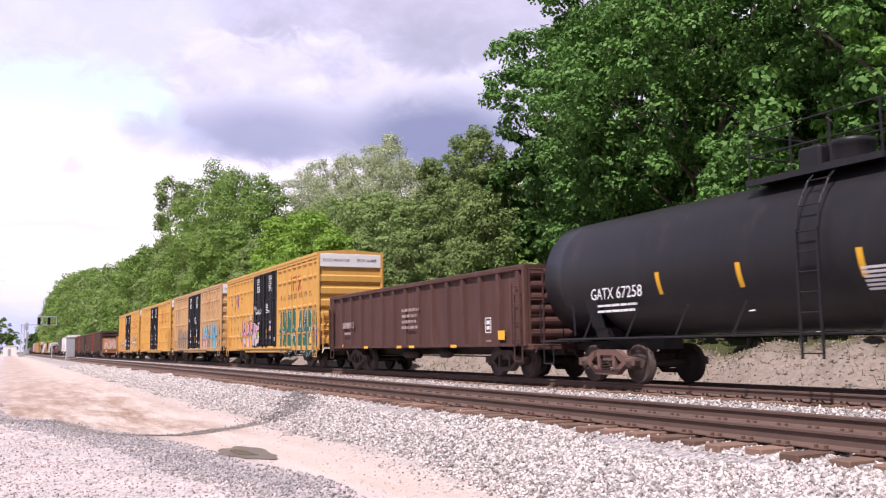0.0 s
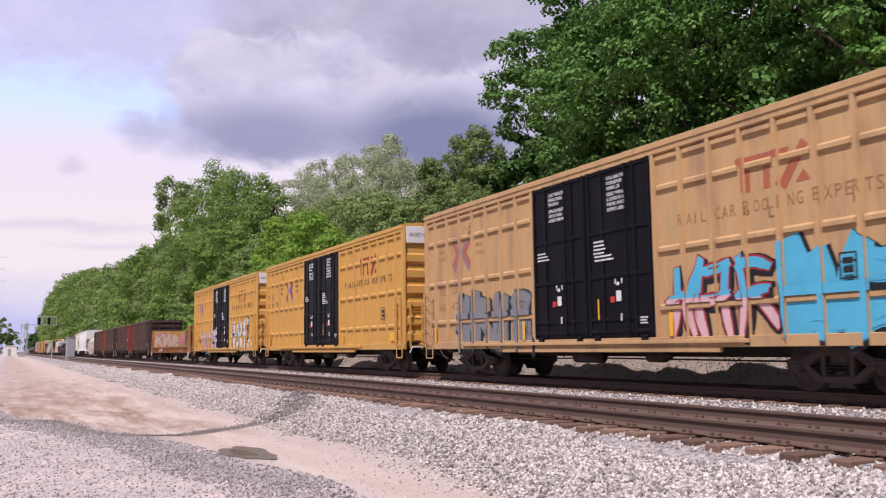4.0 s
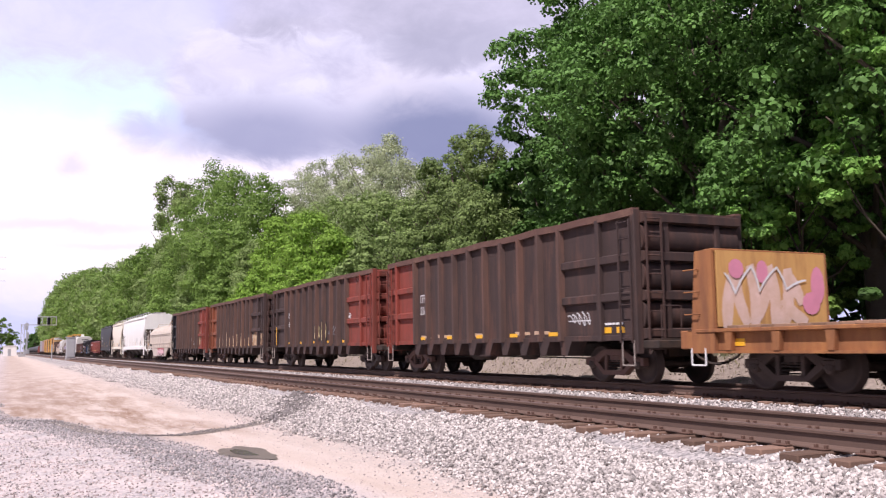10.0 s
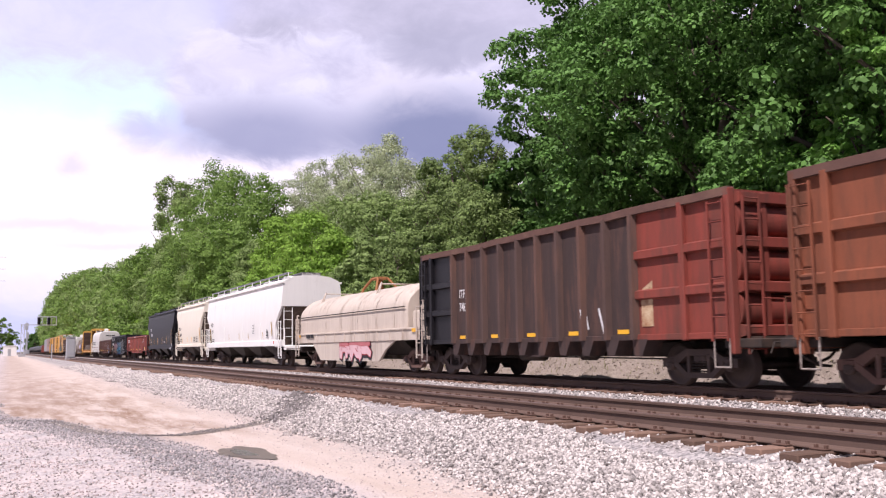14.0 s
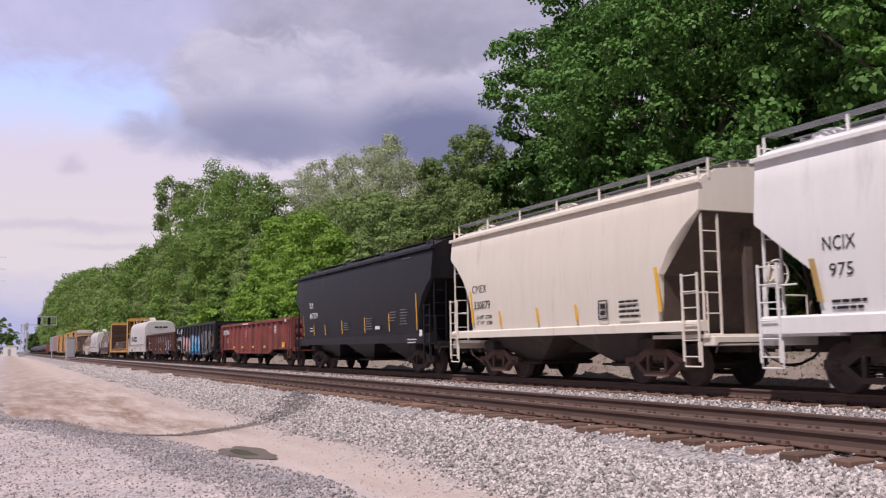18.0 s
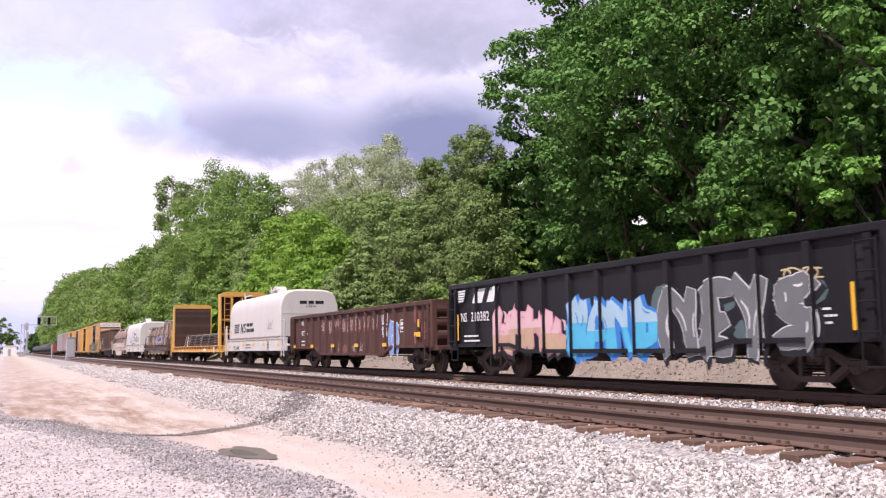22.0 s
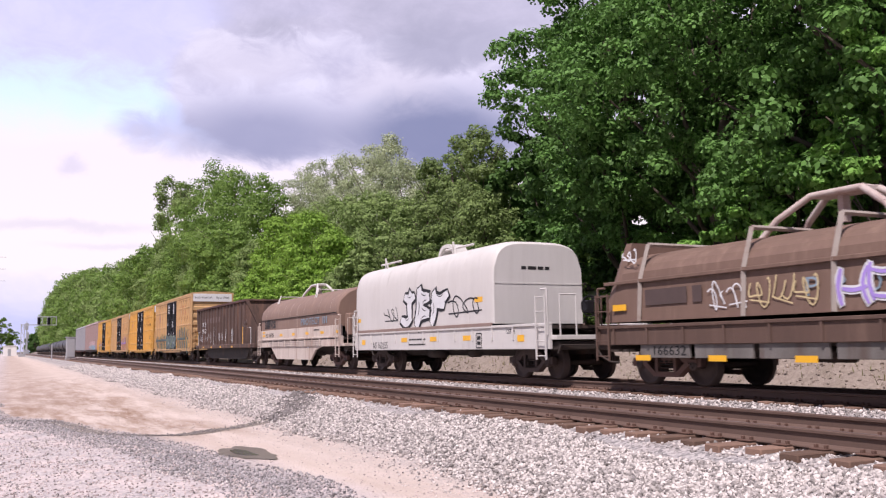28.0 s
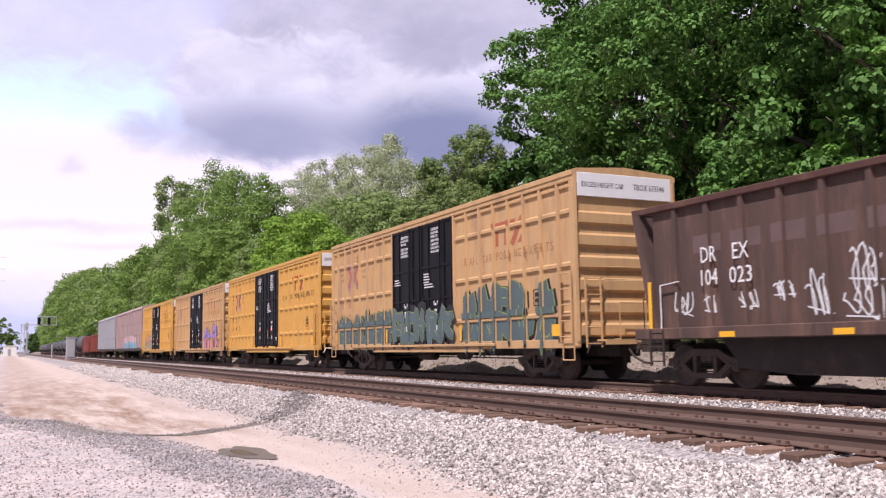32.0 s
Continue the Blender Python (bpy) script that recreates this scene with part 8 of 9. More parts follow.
part("pale_patch", MB().box(2.4, 3.1, -1.508, -1.502, 0.82, 1.05), SP_CREAM, c, "pale paint patch")
stencil_box(c, 5.6, 0.74, -1.506)
underframe(c, h, 1.1, 0.3, gear=False)
trucks(c, (-(h - 1.9), h - 1.9))
couplers(c, h + 0.5)
brake_wheel(c, h + 0.65, 0.5, 2.2, M_GRIME)

# yellow bulkhead flat loaded with dark steel lengths
c, h = new_car("bulkhead_flat_car", "yellow bulkhead flat car loaded low with dark steel lengths", -156.9, -136.3)
m = M_YELLOW
for s in (-1, 1):
    part("side_sill", MB().box(-h, h, s * 1.42, s * 1.50, 0.78, 1.18, 0.01), m, c)
    part("sill_flange", MB().box(-h, h, s * 1.42, s * 1.60, 1.14, 1.20, 0.01).box(-h, h, s * 1.42, s * 1.58, 0.76, 0.81, 0.01), m, c)
    for k in range(18):
        x = -h + 1.2 + (2 * h - 2.4) * k / 17
        part("stake_pocket", MB().box(x - 0.06, x + 0.06, s * 1.50, s * 1.60, 0.98, 1.15, 0.01), M_RUSTOR, c)
part("deck", MB().box(-h, h, -1.42, 1.42, 1.08, 1.17), M_RUSTOR, c)
M_PLANKBR = mat("dark_bulkhead_plank", (0.075, 0.045, 0.037), (0.05, 0.032, 0.028), 0.85, streak=True, per_object=0.25, bump=0.3)
for e in (-1, 1):
    b = part("bulkhead", MB().box(e * (h - 1.36), e * (h - 1.28), -1.50, 1.50, 1.18, 4.55, 0.015), M_PLANKBR, c, "tall bulkhead of dark planks in a yellow frame")
    for k in range(16):
        part("bulkhead_plank", MB().box(e * (h - 1.44), e * (h - 1.36), -1.46, 1.46, 1.22 + k * 0.208, 1.22 + k * 0.208 + 0.2, 0.008), M_PLANKBR, b)
    for y in (-0.78, -0.1, 0.62, 1.3):
        part("bulkhead_rib", MB().prism([(e * (h - 1.28), 1.18), (e * (h - 0.60), 1.18), (e * (h - 0.66), 2.2), (e * (h - 0.86), 4.5), (e * (h - 1.28), 4.55)], "y", y - 0.045, y + 0.045), m, b)
    for z in (2.9, 1.95):
        part("bulkhead_crossbeam", MB().box(e * (h - 1.28), e * (h - 0.95), -1.45, 1.45, z - 0.06, z + 0.06, 0.01), m, b)
    part("bulkhead_cap", MB().prism([(-1.54, 4.42), (-1.54, 4.6), (-1.2, 4.74), (1.2, 4.74), (1.54, 4.6), (1.54, 4.42)], "x", e * (h - 1.46), e * (h - 0.82)), m, b)
    for y in (-1.54, 1.50):
        part("side_plate", MB().prism([(e * (h - 1.45), 0.78), (e * (h - 0.62), 0.78), (e * (h - 0.68), 2.2), (e * (h - 0.84), 4.55), (e * (h - 1.45), 4.6)], "y", y - 0.04, y + 0.04), m, b)
    part("end_ladder", ladder_mb(e * (h - 0.62), -1.12, 1.1, 4.4, 0.42, 9, "y"), m, c)
    part("side_ladder", ladder_mb(e * (h - 0.5), -1.62, 0.9, 2.6, 0.42, 5), m, c)
    part("end_sill", MB().box(e * (h - 0.3), e * (h + 0.2), -1.5, 1.5, 0.78, 1.16, 0.02), m, c)
    stirrup(c, e * (h - 0.3), -1.6, 0.45, 0.8, m, 0.45)
brake_wheel(c, h + 0.2, 0.2, 2.4, M_GRIME, 0.3)
load = thing("steel_load", "low stack of dark steel lengths chained on a flat car", "steel bars")
M_STEELBAR = mat("dark_mill_steel", (0.045, 0.036, 0.034), (0.07, 0.05, 0.045), 0.6, metal=0.4, streak=False)
rng = random.Random(9)
for lay in range(4):
    for k in range(7):
        y = -1.2 + k * 0.4
        x1 = 8.6 - lay * 0.1 + rng.uniform(-0.3, 0.1)
        x0 = -3.9 + lay * 0.18 + rng.uniform(-0.1, 0.1)
        part("steel_length", MB().box(x0, x1, y - 0.16, y + 0.16, 1.24 + lay * 0.19, 1.24 + lay * 0.19 + 0.13, 0.02), M_STEELBAR, load)
        if k == 0:
            part("end_marking", MB().box(x0 - 0.004, x0 + 0.35, y - 0.166, y - 0.158, 1.25 + lay * 0.19, 1.36 + lay * 0.19), M_SIGNWHITE, load, "white painted bar end")
    part("dunnage", MB().box(-3.2, -3.1, -1.45, 1.45, 1.19 + lay * 0.19, 1.24 + lay * 0.19).box(2.0, 2.1, -1.45, 1.45, 1.19 + lay * 0.19, 1.24 + lay * 0.19).box(7.0, 7.1, -1.45, 1.45, 1.19 + lay * 0.19, 1.24 + lay * 0.19), SP_TAN, load, "wooden spacer")
for x in (-3.5, -1.6, 0.6, 3.0, 5.6):
    part("chain_strap", MB().bar((x - 0.18, -1.58, 1.15), (x + 0.12, -1.45, 2.0), 0.05).bar((x + 0.12, -1.45, 2.02), (x + 0.12, 1.45, 2.02), 0.04), M_POSTGREY, load)
TRAIN.append((load, (-156.9 - 136.3) / 2))
words("reporting_mark", "TTPX", M_SIGNWHITE, c, -6.5, 0.86, 0.22, -1.505, 0.8)
words("car_number", "80878", M_SIGNWHITE, c, -5.4, 0.86, 0.22, -1.505, 0.9)
bars("logo", M_SIGNWHITE, c, 3.4, 1.08, 1.2, 1, -1.505, 0.24, 0, 6, False, label="white block emblem")
stencil_box(c, 7.4, 0.72, -1.585)
tape(c, (8.6,), 0.98, -1.505, 0.6, 0.16)
underframe(c, h, 1.05, 0.3)
trucks(c, (-(h - 2.2), h - 2.2))
couplers(c, h + 0.15)


def autorack(label, s0, s1, m, seed):
    car, h = new_car("autorack", label, s0, s1)
    rng = random.Random(seed)
    part("body", MB().box(-h, h, -1.46, 1.46, 1.2, 5.4), M_GRIME, car)
    part("roof", MB().prism([(-1.6, 5.35), (-1.5, 5.6), (-0.7, 5.78), (0.7, 5.78), (1.5, 5.6), (1.6, 5.35)], "x", -h, h), m, car)
    n = 18
    for s in (-1, 1):
        for k in range(n):
            a = -h + 2 * h * k / n
            for z0, z1 in ((1.25, 2.55), (2.6, 3.9), (3.95, 5.32)):
                part("side_panel", MB().box(a + 0.06, a + 2 * h / n - 0.06, s * 1.47, s * 1.52, z0, z1, 0.01), m, car)
        for k in range(n + 1):
            x = -h + 2 * h * k / n
            part("side_post", MB().box(x - 0.05, x + 0.05, s * 1.5, s * 1.6, 1.1, 5.36), m, car)
    part("side_sill", MB().box(-h, h, -1.6, 1.6, 0.9, 1.2, 0.02), M_GRIME, car)
    for e in (-1, 1):
        for y in (-0.75, 0.75):
            part("end_door", MB().box(e * h, e * (h + 0.08), y - 0.72, y + 0.72, 1.2, 5.3, 0.02), m, car)
    if seed == 1:
        graffiti(car, -4.0, 8.0, 1.3, 2.5, [SP_PALEPINK, SP_SKY], SP_WHITE, -1.525, 8, 401, fat=0.8)
    trucks(car, (-(h - 4.0), h - 4.0), rolling=False)
    couplers(car, h + 0.15)


M_RACK = mat("dusty_pink_grey_panel", (0.42, 0.30, 0.29), (0.34, 0.25, 0.25), 0.6, streak=True)
M_RACK2 = mat("galvanised_panel", (0.40, 0.39, 0.42), (0.32, 0.31, 0.34), 0.5, streak=True)
autorack("tall autorack with dusty pink-grey panels", -330.2, -305.6, M_RACK, 1)
autorack("tall autorack with galvanised panels", -356.2, -331.6, M_RACK2, 2)
gondola("red high gondola far back in the train", -372.5, -358.0, M_RED, 3.6, 12)
gondola("orange-red gondola far back in the train", -388.0, -374.5, M_REDBROWN, 3.6, 12)
for k in range(14):
    tank_car("black tank car far back in the train", -407.5 - k * 18.6, -390.2 - k * 18.6, detailed=False)

# ---- trees and undergrowth ----


def leaf_mat(name, c1, c2, thin=0.35):
    return mat(name, c1, c2, 0.6, scale=0.35, fine=2.0, bump=0.0, amount=0.8, per_island=0.32, thin=thin)


M_BARK = mat("grey_brown_bark", (0.12, 0.095, 0.075), (0.07, 0.055, 0.045), 0.95, scale=4, fine=25, bump=0.6)
LEAF_MAPLE = leaf_mat("maple_leaf", (0.135, 0.275, 0.062), (0.08, 0.17, 0.04), 0.24)
LEAF_YOUNG = leaf_mat("young_maple_leaf", (0.23, 0.43, 0.09), (0.16, 0.33, 0.065), 0.3)
LEAF_BRIGHT = leaf_mat("young_green_leaf", (0.27, 0.43, 0.065), (0.19, 0.33, 0.05), 0.3)
# leaves of the farther trees are paler: haze is put into their colour
LEAF_SILVER = leaf_mat("silvery_leaf", (0.52, 0.56, 0.37), (0.37, 0.43, 0.24), 0.42)
# darker leaf colour, also used where shade under the trees is painted in
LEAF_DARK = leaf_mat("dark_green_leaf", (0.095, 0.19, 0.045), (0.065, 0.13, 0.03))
LEAF_MID = leaf_mat("mid_green_leaf", (0.22, 0.34, 0.075), (0.14, 0.235, 0.05), 0.3)
LEAF_SAGE = leaf_mat("hazy_grey_green_leaf", (0.29, 0.385, 0.135), (0.19, 0.275, 0.085), 0.3)
LEAF_OLIVE = leaf_mat("olive_green_leaf", (0.235, 0.32, 0.105), (0.155, 0.22, 0.07), 0.3)


def leaf_cloud(rng, centers, radii, per, size, droop=0.35):
    """Leaves on the upper shells of rounded sprays; each leaf is a folded diamond of two faces."""
    n = len(centers) * per
    d = rng.normal(size=(n, 3))
    d[:, 2] = d[:, 2] * 0.8 + 0.35
    d /= np.linalg.norm(d, axis=1, keepdims=True)
    r = np.repeat(radii, per) * rng.uniform(0.25, 1.15, n) ** 0.45
    c = np.repeat(centers, per, 0) + d * r[:, None] * np.array([1, 1, 0.62])
    nor = d * 0.8 + rng.normal(size=(n, 3)) * 0.38 + np.array([0, 0, 0.35])
    nor /= np.linalg.norm(nor, axis=1, keepdims=True)
    tip = rng.normal(size=(n, 3)) + d * 0.8 - np.array([0, 0, droop])
    tip -= nor * (tip * nor).sum(1, keepdims=True)
    tip /= np.linalg.norm(tip, axis=1, keepdims=True) + 1e-9
    side = np.cross(nor, tip)
    s = size * rng.uniform(0.65, 1.35, n)[:, None]
    w = 0.38
    v = np.stack([c - tip * s * 0.5, c + side * s * w + nor * s * 0.08, c + tip * s * 0.5, c - side * s * w + nor * s * 0.08], 1).reshape(-1, 3)
    a = np.arange(n) * 4
    f = np.stack([a, a + 1, a + 2, a + 3], -1)
    return v, f


def tree(label, x, y, height, spread, seed, leafm, leaf=0.2, clumps=900, per=26, base=0.28, trunk=0.28, lobes=16, z0=None, name="tree", cr=0.42, gappy=0.0, cone=0.0):
    rng = np.random.default_rng(seed)
    rr = random.Random(seed)
    zg = float(ground_z(x, y)) - 0.15 if z0 is None else z0
    t = thing(name, label, "tree" if name == "tree" else "shrub", at=(x, y, zg))
    # trunk with a few bends, limbs that reach into the crown
    mb = MB()
    pts = [Vector((0, 0, 0))]
    n = 6
    for k in range(1, n + 1):
        pts.append(Vector((rr.uniform(-0.25, 0.25) * k / 2, rr.uniform(-0.25, 0.25) * k / 2, height * 0.82 * k / n)))
    for k in range(n):
        mb.cyl(pts[k], pts[k + 1], trunk * (1 - k / n * 0.85), 9, trunk * (1 - (k + 1) / n * 0.85))
    part("trunk", mb, M_BARK, t, "grey-brown trunk")
    cs, rs = [], []
    limb = MB()
    for k in range(lobes):
        u = base + (0.97 - base) * (k + rr.random()) / lobes
        prof = math.sin(math.pi * min(1, max(0.0, (u - base + 0.14) / (1.16 - base)))) ** 0.6
        prof *= (1 - cone * u)
        a = k * 2.4 + rr.uniform(-0.5, 0.5)
        d = spread * prof * rr.uniform(0.45, 0.95)
        z = height * u
        r = spread * rr.uniform(0.30, 0.48) * (0.65 + 0.35 * prof)
        c = Vector((d * math.cos(a), d * math.sin(a), min(z, height - r * 0.6)))
        cs.append(c)
        rs.append(r)
        b = pts[min(n - 1, int(u * n * 0.8))]
        m1 = b.lerp(c, 0.5) + Vector((rr.uniform(-0.3, 0.3), rr.uniform(-0.3, 0.3), -0.1 * spread * 0.3))
        limb.cyl(b, m1, trunk * 0.34, 6, trunk * 0.24).cyl(m1, c, trunk * 0.24, 6, trunk * 0.08)
    part("branchwork", limb, M_BARK, t, "grey-brown limbs")
    cs, rs = np.array([tuple(c) for c in cs]), np.array(rs)
    lp = 120 if leaf < 0.22 else (46 if leaf < 0.4 else 26)
    sprays = max(30, int(clumps * per * (1.0 if leaf < 0.22 else 1.7) / lp))
    pick = rng.choice(len(cs), sprays, p=rs ** 2 / (rs ** 2).sum())
    dirs = rng.normal(size=(sprays, 3))
    dirs[:, 2] += 0.15
    dirs /= np.linalg.norm(dirs, axis=1, keepdims=True)
    cen = cs[pick] + dirs * (rs[pick] * rng.uniform(0.35, 1.12, sprays) ** 0.5)[:, None] * np.array([1, 1, 0.82])
    if gappy:
        cen = cen[rng.random(sprays) > gappy]
    sr = np.clip(rs[pick][:len(cen)] * rng.uniform(0.20, 0.38, len(cen)) * (1.0 if leaf < 0.22 else 1.1), 0.22, 3.0)
    v, f = leaf_cloud(rng, cen, sr, lp, leaf)
    part("crown", raw_mesh("crown", v, f, leafm), None, t, "leafy crown")
    return t


def px_x(px, y):
    """Where along the line a thing at the lateral distance y stands, for a bearing given as offset from the far point of the track."""
    return (0.4352 * y - 1588 * y / (0.9003 * (px - 24))) / 0.9003


BIG = "large leafy tree with a dense dark green crown beside the railway"
tree(BIG, px_x(1120, 23.5), 23.5, 18.5, 5.2, 1, LEAF_MAPLE, 0.17, 2500, 26, 0.2, 0.34, 26)
tree(BIG, px_x(1290, 23.0), 23.0, 19.0, 5.2, 2, LEAF_MAPLE, 0.165, 2600, 26, 0.22, 0.36, 26)
tree(BIG, px_x(1560, 23.5), 23.5, 18.0, 5.0, 3, LEAF_MAPLE, 0.16, 2400, 26, 0.2, 0.36, 26)
YM = "young maple with bright green leaves at the edge of the wood"
tree(YM, -15.6, 20.9, 8.2, 2.3, 4, LEAF_YOUNG, 0.17, 620, 24, 0.4, 0.12, 13)
tree(YM, -18.9, 20.9, 6.3, 2.0, 24, LEAF_YOUNG, 0.17, 420, 24, 0.4, 0.10, 11)
tree(YM, -21.6, 21.2, 6.0, 1.8, 25, LEAF_YOUNG, 0.17, 300, 24, 0.42, 0.10, 10)
tree(BIG, px_x(1750, 22.0), 22.0, 17.0, 4.8, 5, LEAF_MAPLE, 0.2, 1100, 24, 0.2, 0.34, 20)
tree("tall leafy tree behind the front row", px_x(1180, 30), 30, 19.0, 5.5, 6, LEAF_DARK, 0.36, 520, 22, 0.12, 0.3, 20)
tree("tall leafy tree behind the front row", px_x(1420, 31), 31, 20.0, 5.5, 7, LEAF_DARK, 0.36, 520, 22, 0.12, 0.3, 20)
tree("tall leafy tree behind the front row", px_x(1000, 31), 31, 16.5, 4.3, 8, LEAF_DARK, 0.36, 460, 22, 0.12, 0.28, 18)
def crown_tree(label, x, y, top, radius, seed, leafm, leaf=0.3, count=26000, base=0.1, trunk=0.26, lobes=30, depth=0.5, taper=0.35, feather=0.0, gaps=0.0):
    """A full crown: sprays of small leaves on a lobed, uneven envelope round trunk and limbs."""
    rng = np.random.default_rng(seed)
    rr = random.Random(seed)
    zg = float(ground_z(x, y)) - 0.2
    h = top - zg
    t = thing("tree", label, "tree", at=(x, y, zg))
    mb = MB()
    bend = [Vector((rr.uniform(-0.3, 0.3) * k, rr.uniform(-0.3, 0.3) * k, h * 0.86 * k / 4)) for k in range(5)]
    for k in range(4):
        mb.cyl(bend[k], bend[k + 1], trunk * (1 - k * 0.22), 7, trunk * (1 - (k + 1) * 0.22))
    part("trunk", mb, M_BARK, t, "grey-brown trunk")
    limb = MB()
    for k in range(10):
        u = 0.3 + 0.06 * k
        ang = k * 2.4 + rr.random()
        p0 = bend[min(3, int(u * 4))]
        d = radius * rr.uniform(0.5, 0.85)
        limb.cyl(Vector((p0.x, p0.y, h * u * 0.9)), Vector((d * math.cos(ang), d * math.sin(ang), h * (u + 0.14))), trunk * 0.3, 5, trunk * 0.06)
    part("branchwork", limb, M_BARK, t, "grey-brown limbs")
    # the crown: rounded boughs on an uneven envelope, each clothed in leaves on its outer shell
    nl = int(lobes * (1.5 + 0.8 * feather))
    u = base + (0.98 - base) * (np.arange(nl) + rng.random(nl)) / nl
    a = np.arange(nl) * 2.39996 + rng.uniform(-0.6, 0.6, nl)
    w = (u - base) / (1 - base)
    prof = np.sqrt(np.clip(1 - np.abs(2 * w ** 0.85 - 0.9) ** 2.4 * 0.95, 0.02, 1)) * (1 - taper * w)
    br = radius * rng.uniform(0.24, 0.44, nl) * (0.62 + 0.38 * prof) * (1 - 0.3 * feather)
    r = radius * prof * rng.uniform(0.35, 0.95, nl) * (1 - 0.1 * depth)
    cen = np.stack([r * np.cos(a), r * np.sin(a), np.minimum(u * h, h - br * 0.75) + rng.normal(size=nl) * 0.02 * h], -1)
    if gaps:
        keep = rng.random(nl) > gaps * 0.75
        keep[:6] = True
        cen, br = cen[keep], br[keep]
    pick = rng.choice(len(cen), count, p=br ** 2 / (br ** 2).sum())
    out = cen[pick] * np.array([1, 1, 0.0])
    out /= np.linalg.norm(out, axis=1, keepdims=True) + 1e-6
    d = rng.normal(size=(count, 3)) + out * 0.45 + np.array([0, 0, 0.25])
    d /= np.linalg.norm(d, axis=1, keepdims=True)
    ragged = 1 + 0.22 * np.sin(d[:, 0] * 7 + pick) * np.sin(d[:, 1] * 6 + 2.0 * pick) + 0.18 * np.sin(d[:, 2] * 9 + 3.0 * pick)
    rad = br[pick] * ragged * (0.55 + 0.5 * rng.random(count) ** 0.5 + 0.25 * feather * rng.normal(size=count))
    c = cen[pick] + d * rad[:, None] * np.array([1, 1, 0.78 + 0.25 * feather])
    c[:, 2] = np.maximum(c[:, 2], 0.25)
    nor = d * 1.0 + rng.normal(size=(count, 3)) * 0.42 + np.array([0, 0, 0.22])
    nor /= np.linalg.norm(nor, axis=1, keepdims=True)
    tip = rng.normal(size=(count, 3))
    tip -= nor * (tip * nor).sum(1, keepdims=True)
    tip /= np.linalg.norm(tip, axis=1, keepdims=True) + 1e-9
    side = np.cross(nor, tip)
    s = leaf * 0.8 * rng.uniform(0.6, 1.35, count)[:, None]
    v = np.stack([c - tip * s * 0.5 + side * s * 0.42, c + tip * s * 0.62, c - tip * s * 0.5 - side * s * 0.42], 1).reshape(-1, 3)
    k = np.arange(count) * 3
    part("crown", raw_mesh("crown", v, np.stack([k, k + 1, k + 2], -1), leafm), None, t, "leafy crown")
    return t


OLIVE = "grey-green leafy tree with bare twigs"
crown_tree(OLIVE, -59.5, 28, 14.8, 2.6, 10, LEAF_OLIVE, 0.2, 24000, 0.05, 0.22, taper=0.3)
crown_tree("olive green leafy tree with an uneven crown", -53.3, 27, 14.7, 2.6, 9, LEAF_OLIVE, 0.19, 28000, 0.05, 0.24, taper=0.25)
crown_tree("olive green leafy tree with an uneven crown", -48.2, 26, 14.4, 2.7, 11, LEAF_OLIVE, 0.19, 30000, 0.05, 0.24, taper=0.2)
crown_tree(OLIVE, -55.5, 23.5, 8.2, 2.4, 8, LEAF_OLIVE, 0.18, 16000, 0.0, 0.14, taper=0.3)
crown_tree(OLIVE, -44.5, 24, 9.5, 2.4, 31, LEAF_OLIVE, 0.18, 16000, 0.0, 0.14, taper=0.3)
SILV = "tall tree with pale silvery leaves against the sky"
for k, (x, y, top, rad, fe) in enumerate(((-124.7, 36, 25.2, 3.6, 0.5), (-117.5, 36.5, 26.3, 3.2, 0.6), (-111.0, 36, 26.0, 3.1, 0.6), (-103.2, 36, 24.6, 3.3, 0.6), (-97.0, 35.5, 23.2, 2.9, 0.6), (-92.2, 35, 22.6, 2.8, 0.5), (-87.0, 34.5, 22.3, 2.6, 0.5),
                                             (-82.3, 34, 22.4, 2.9, 0.4), (-77.0, 33.5, 18.6, 2.9, 0.4), (-71.5, 33, 16.8, 2.6, 0.3))):
    crown_tree(SILV, x, y, top, rad * 1.3, 130 + k, LEAF_SILVER, 0.20, 24000, 0.12, 0.22, taper=0.45 if k == 7 else 0.25, feather=fe, gaps=0.28 if k < 6 else 0.1)
SAGE = "tall grey-green tree below the silvery crowns"
for k, (x, y, top, rad) in enumerate(((-98.1, 31.5, 17.5, 4.0), (-91.0, 31, 17.0, 3.8), (-85.0, 31, 16.4, 3.6), (-78.0, 30, 15.4, 3.4), (-71.5, 29, 14.2, 3.2), (-65.5, 28.5, 13.0, 3.0), (-106.0, 32, 19.0, 4.2))):
    crown_tree(SAGE, x, y, top, rad, 150 + k, LEAF_SAGE, 0.23, 22000, 0.0, 0.22, taper=0.12)
YOUNG = "young tree with fresh bright green leaves"
for k, (x, y, top, rad, lm) in enumerate(((-71.2, 22.5, 12.1, 3.6, 0), (-76.5, 22.5, 12.6, 3.4, 0), (-82.8, 22.5, 13.6, 3.4, 0), (-64.5, 22, 9.8, 2.8, 0), (-58.5, 22, 8.2, 2.2, 1), (-67.5, 21, 7.5, 2.6, 0), (-75.0, 21, 7.6, 2.8, 0), (-61.5, 21, 6.2, 2.0, 1), (-88.5, 22, 11.5, 3.2, 1), (-83.0, 20.8, 8.0, 3.0, 0))):
    crown_tree(YOUNG, x, y, top, rad, 170 + k, (LEAF_BRIGHT, LEAF_SAGE)[lm], 0.22, 24000, 0.0, 0.16, taper=0.35)
TALL = "tall green tree of the wood along the line"
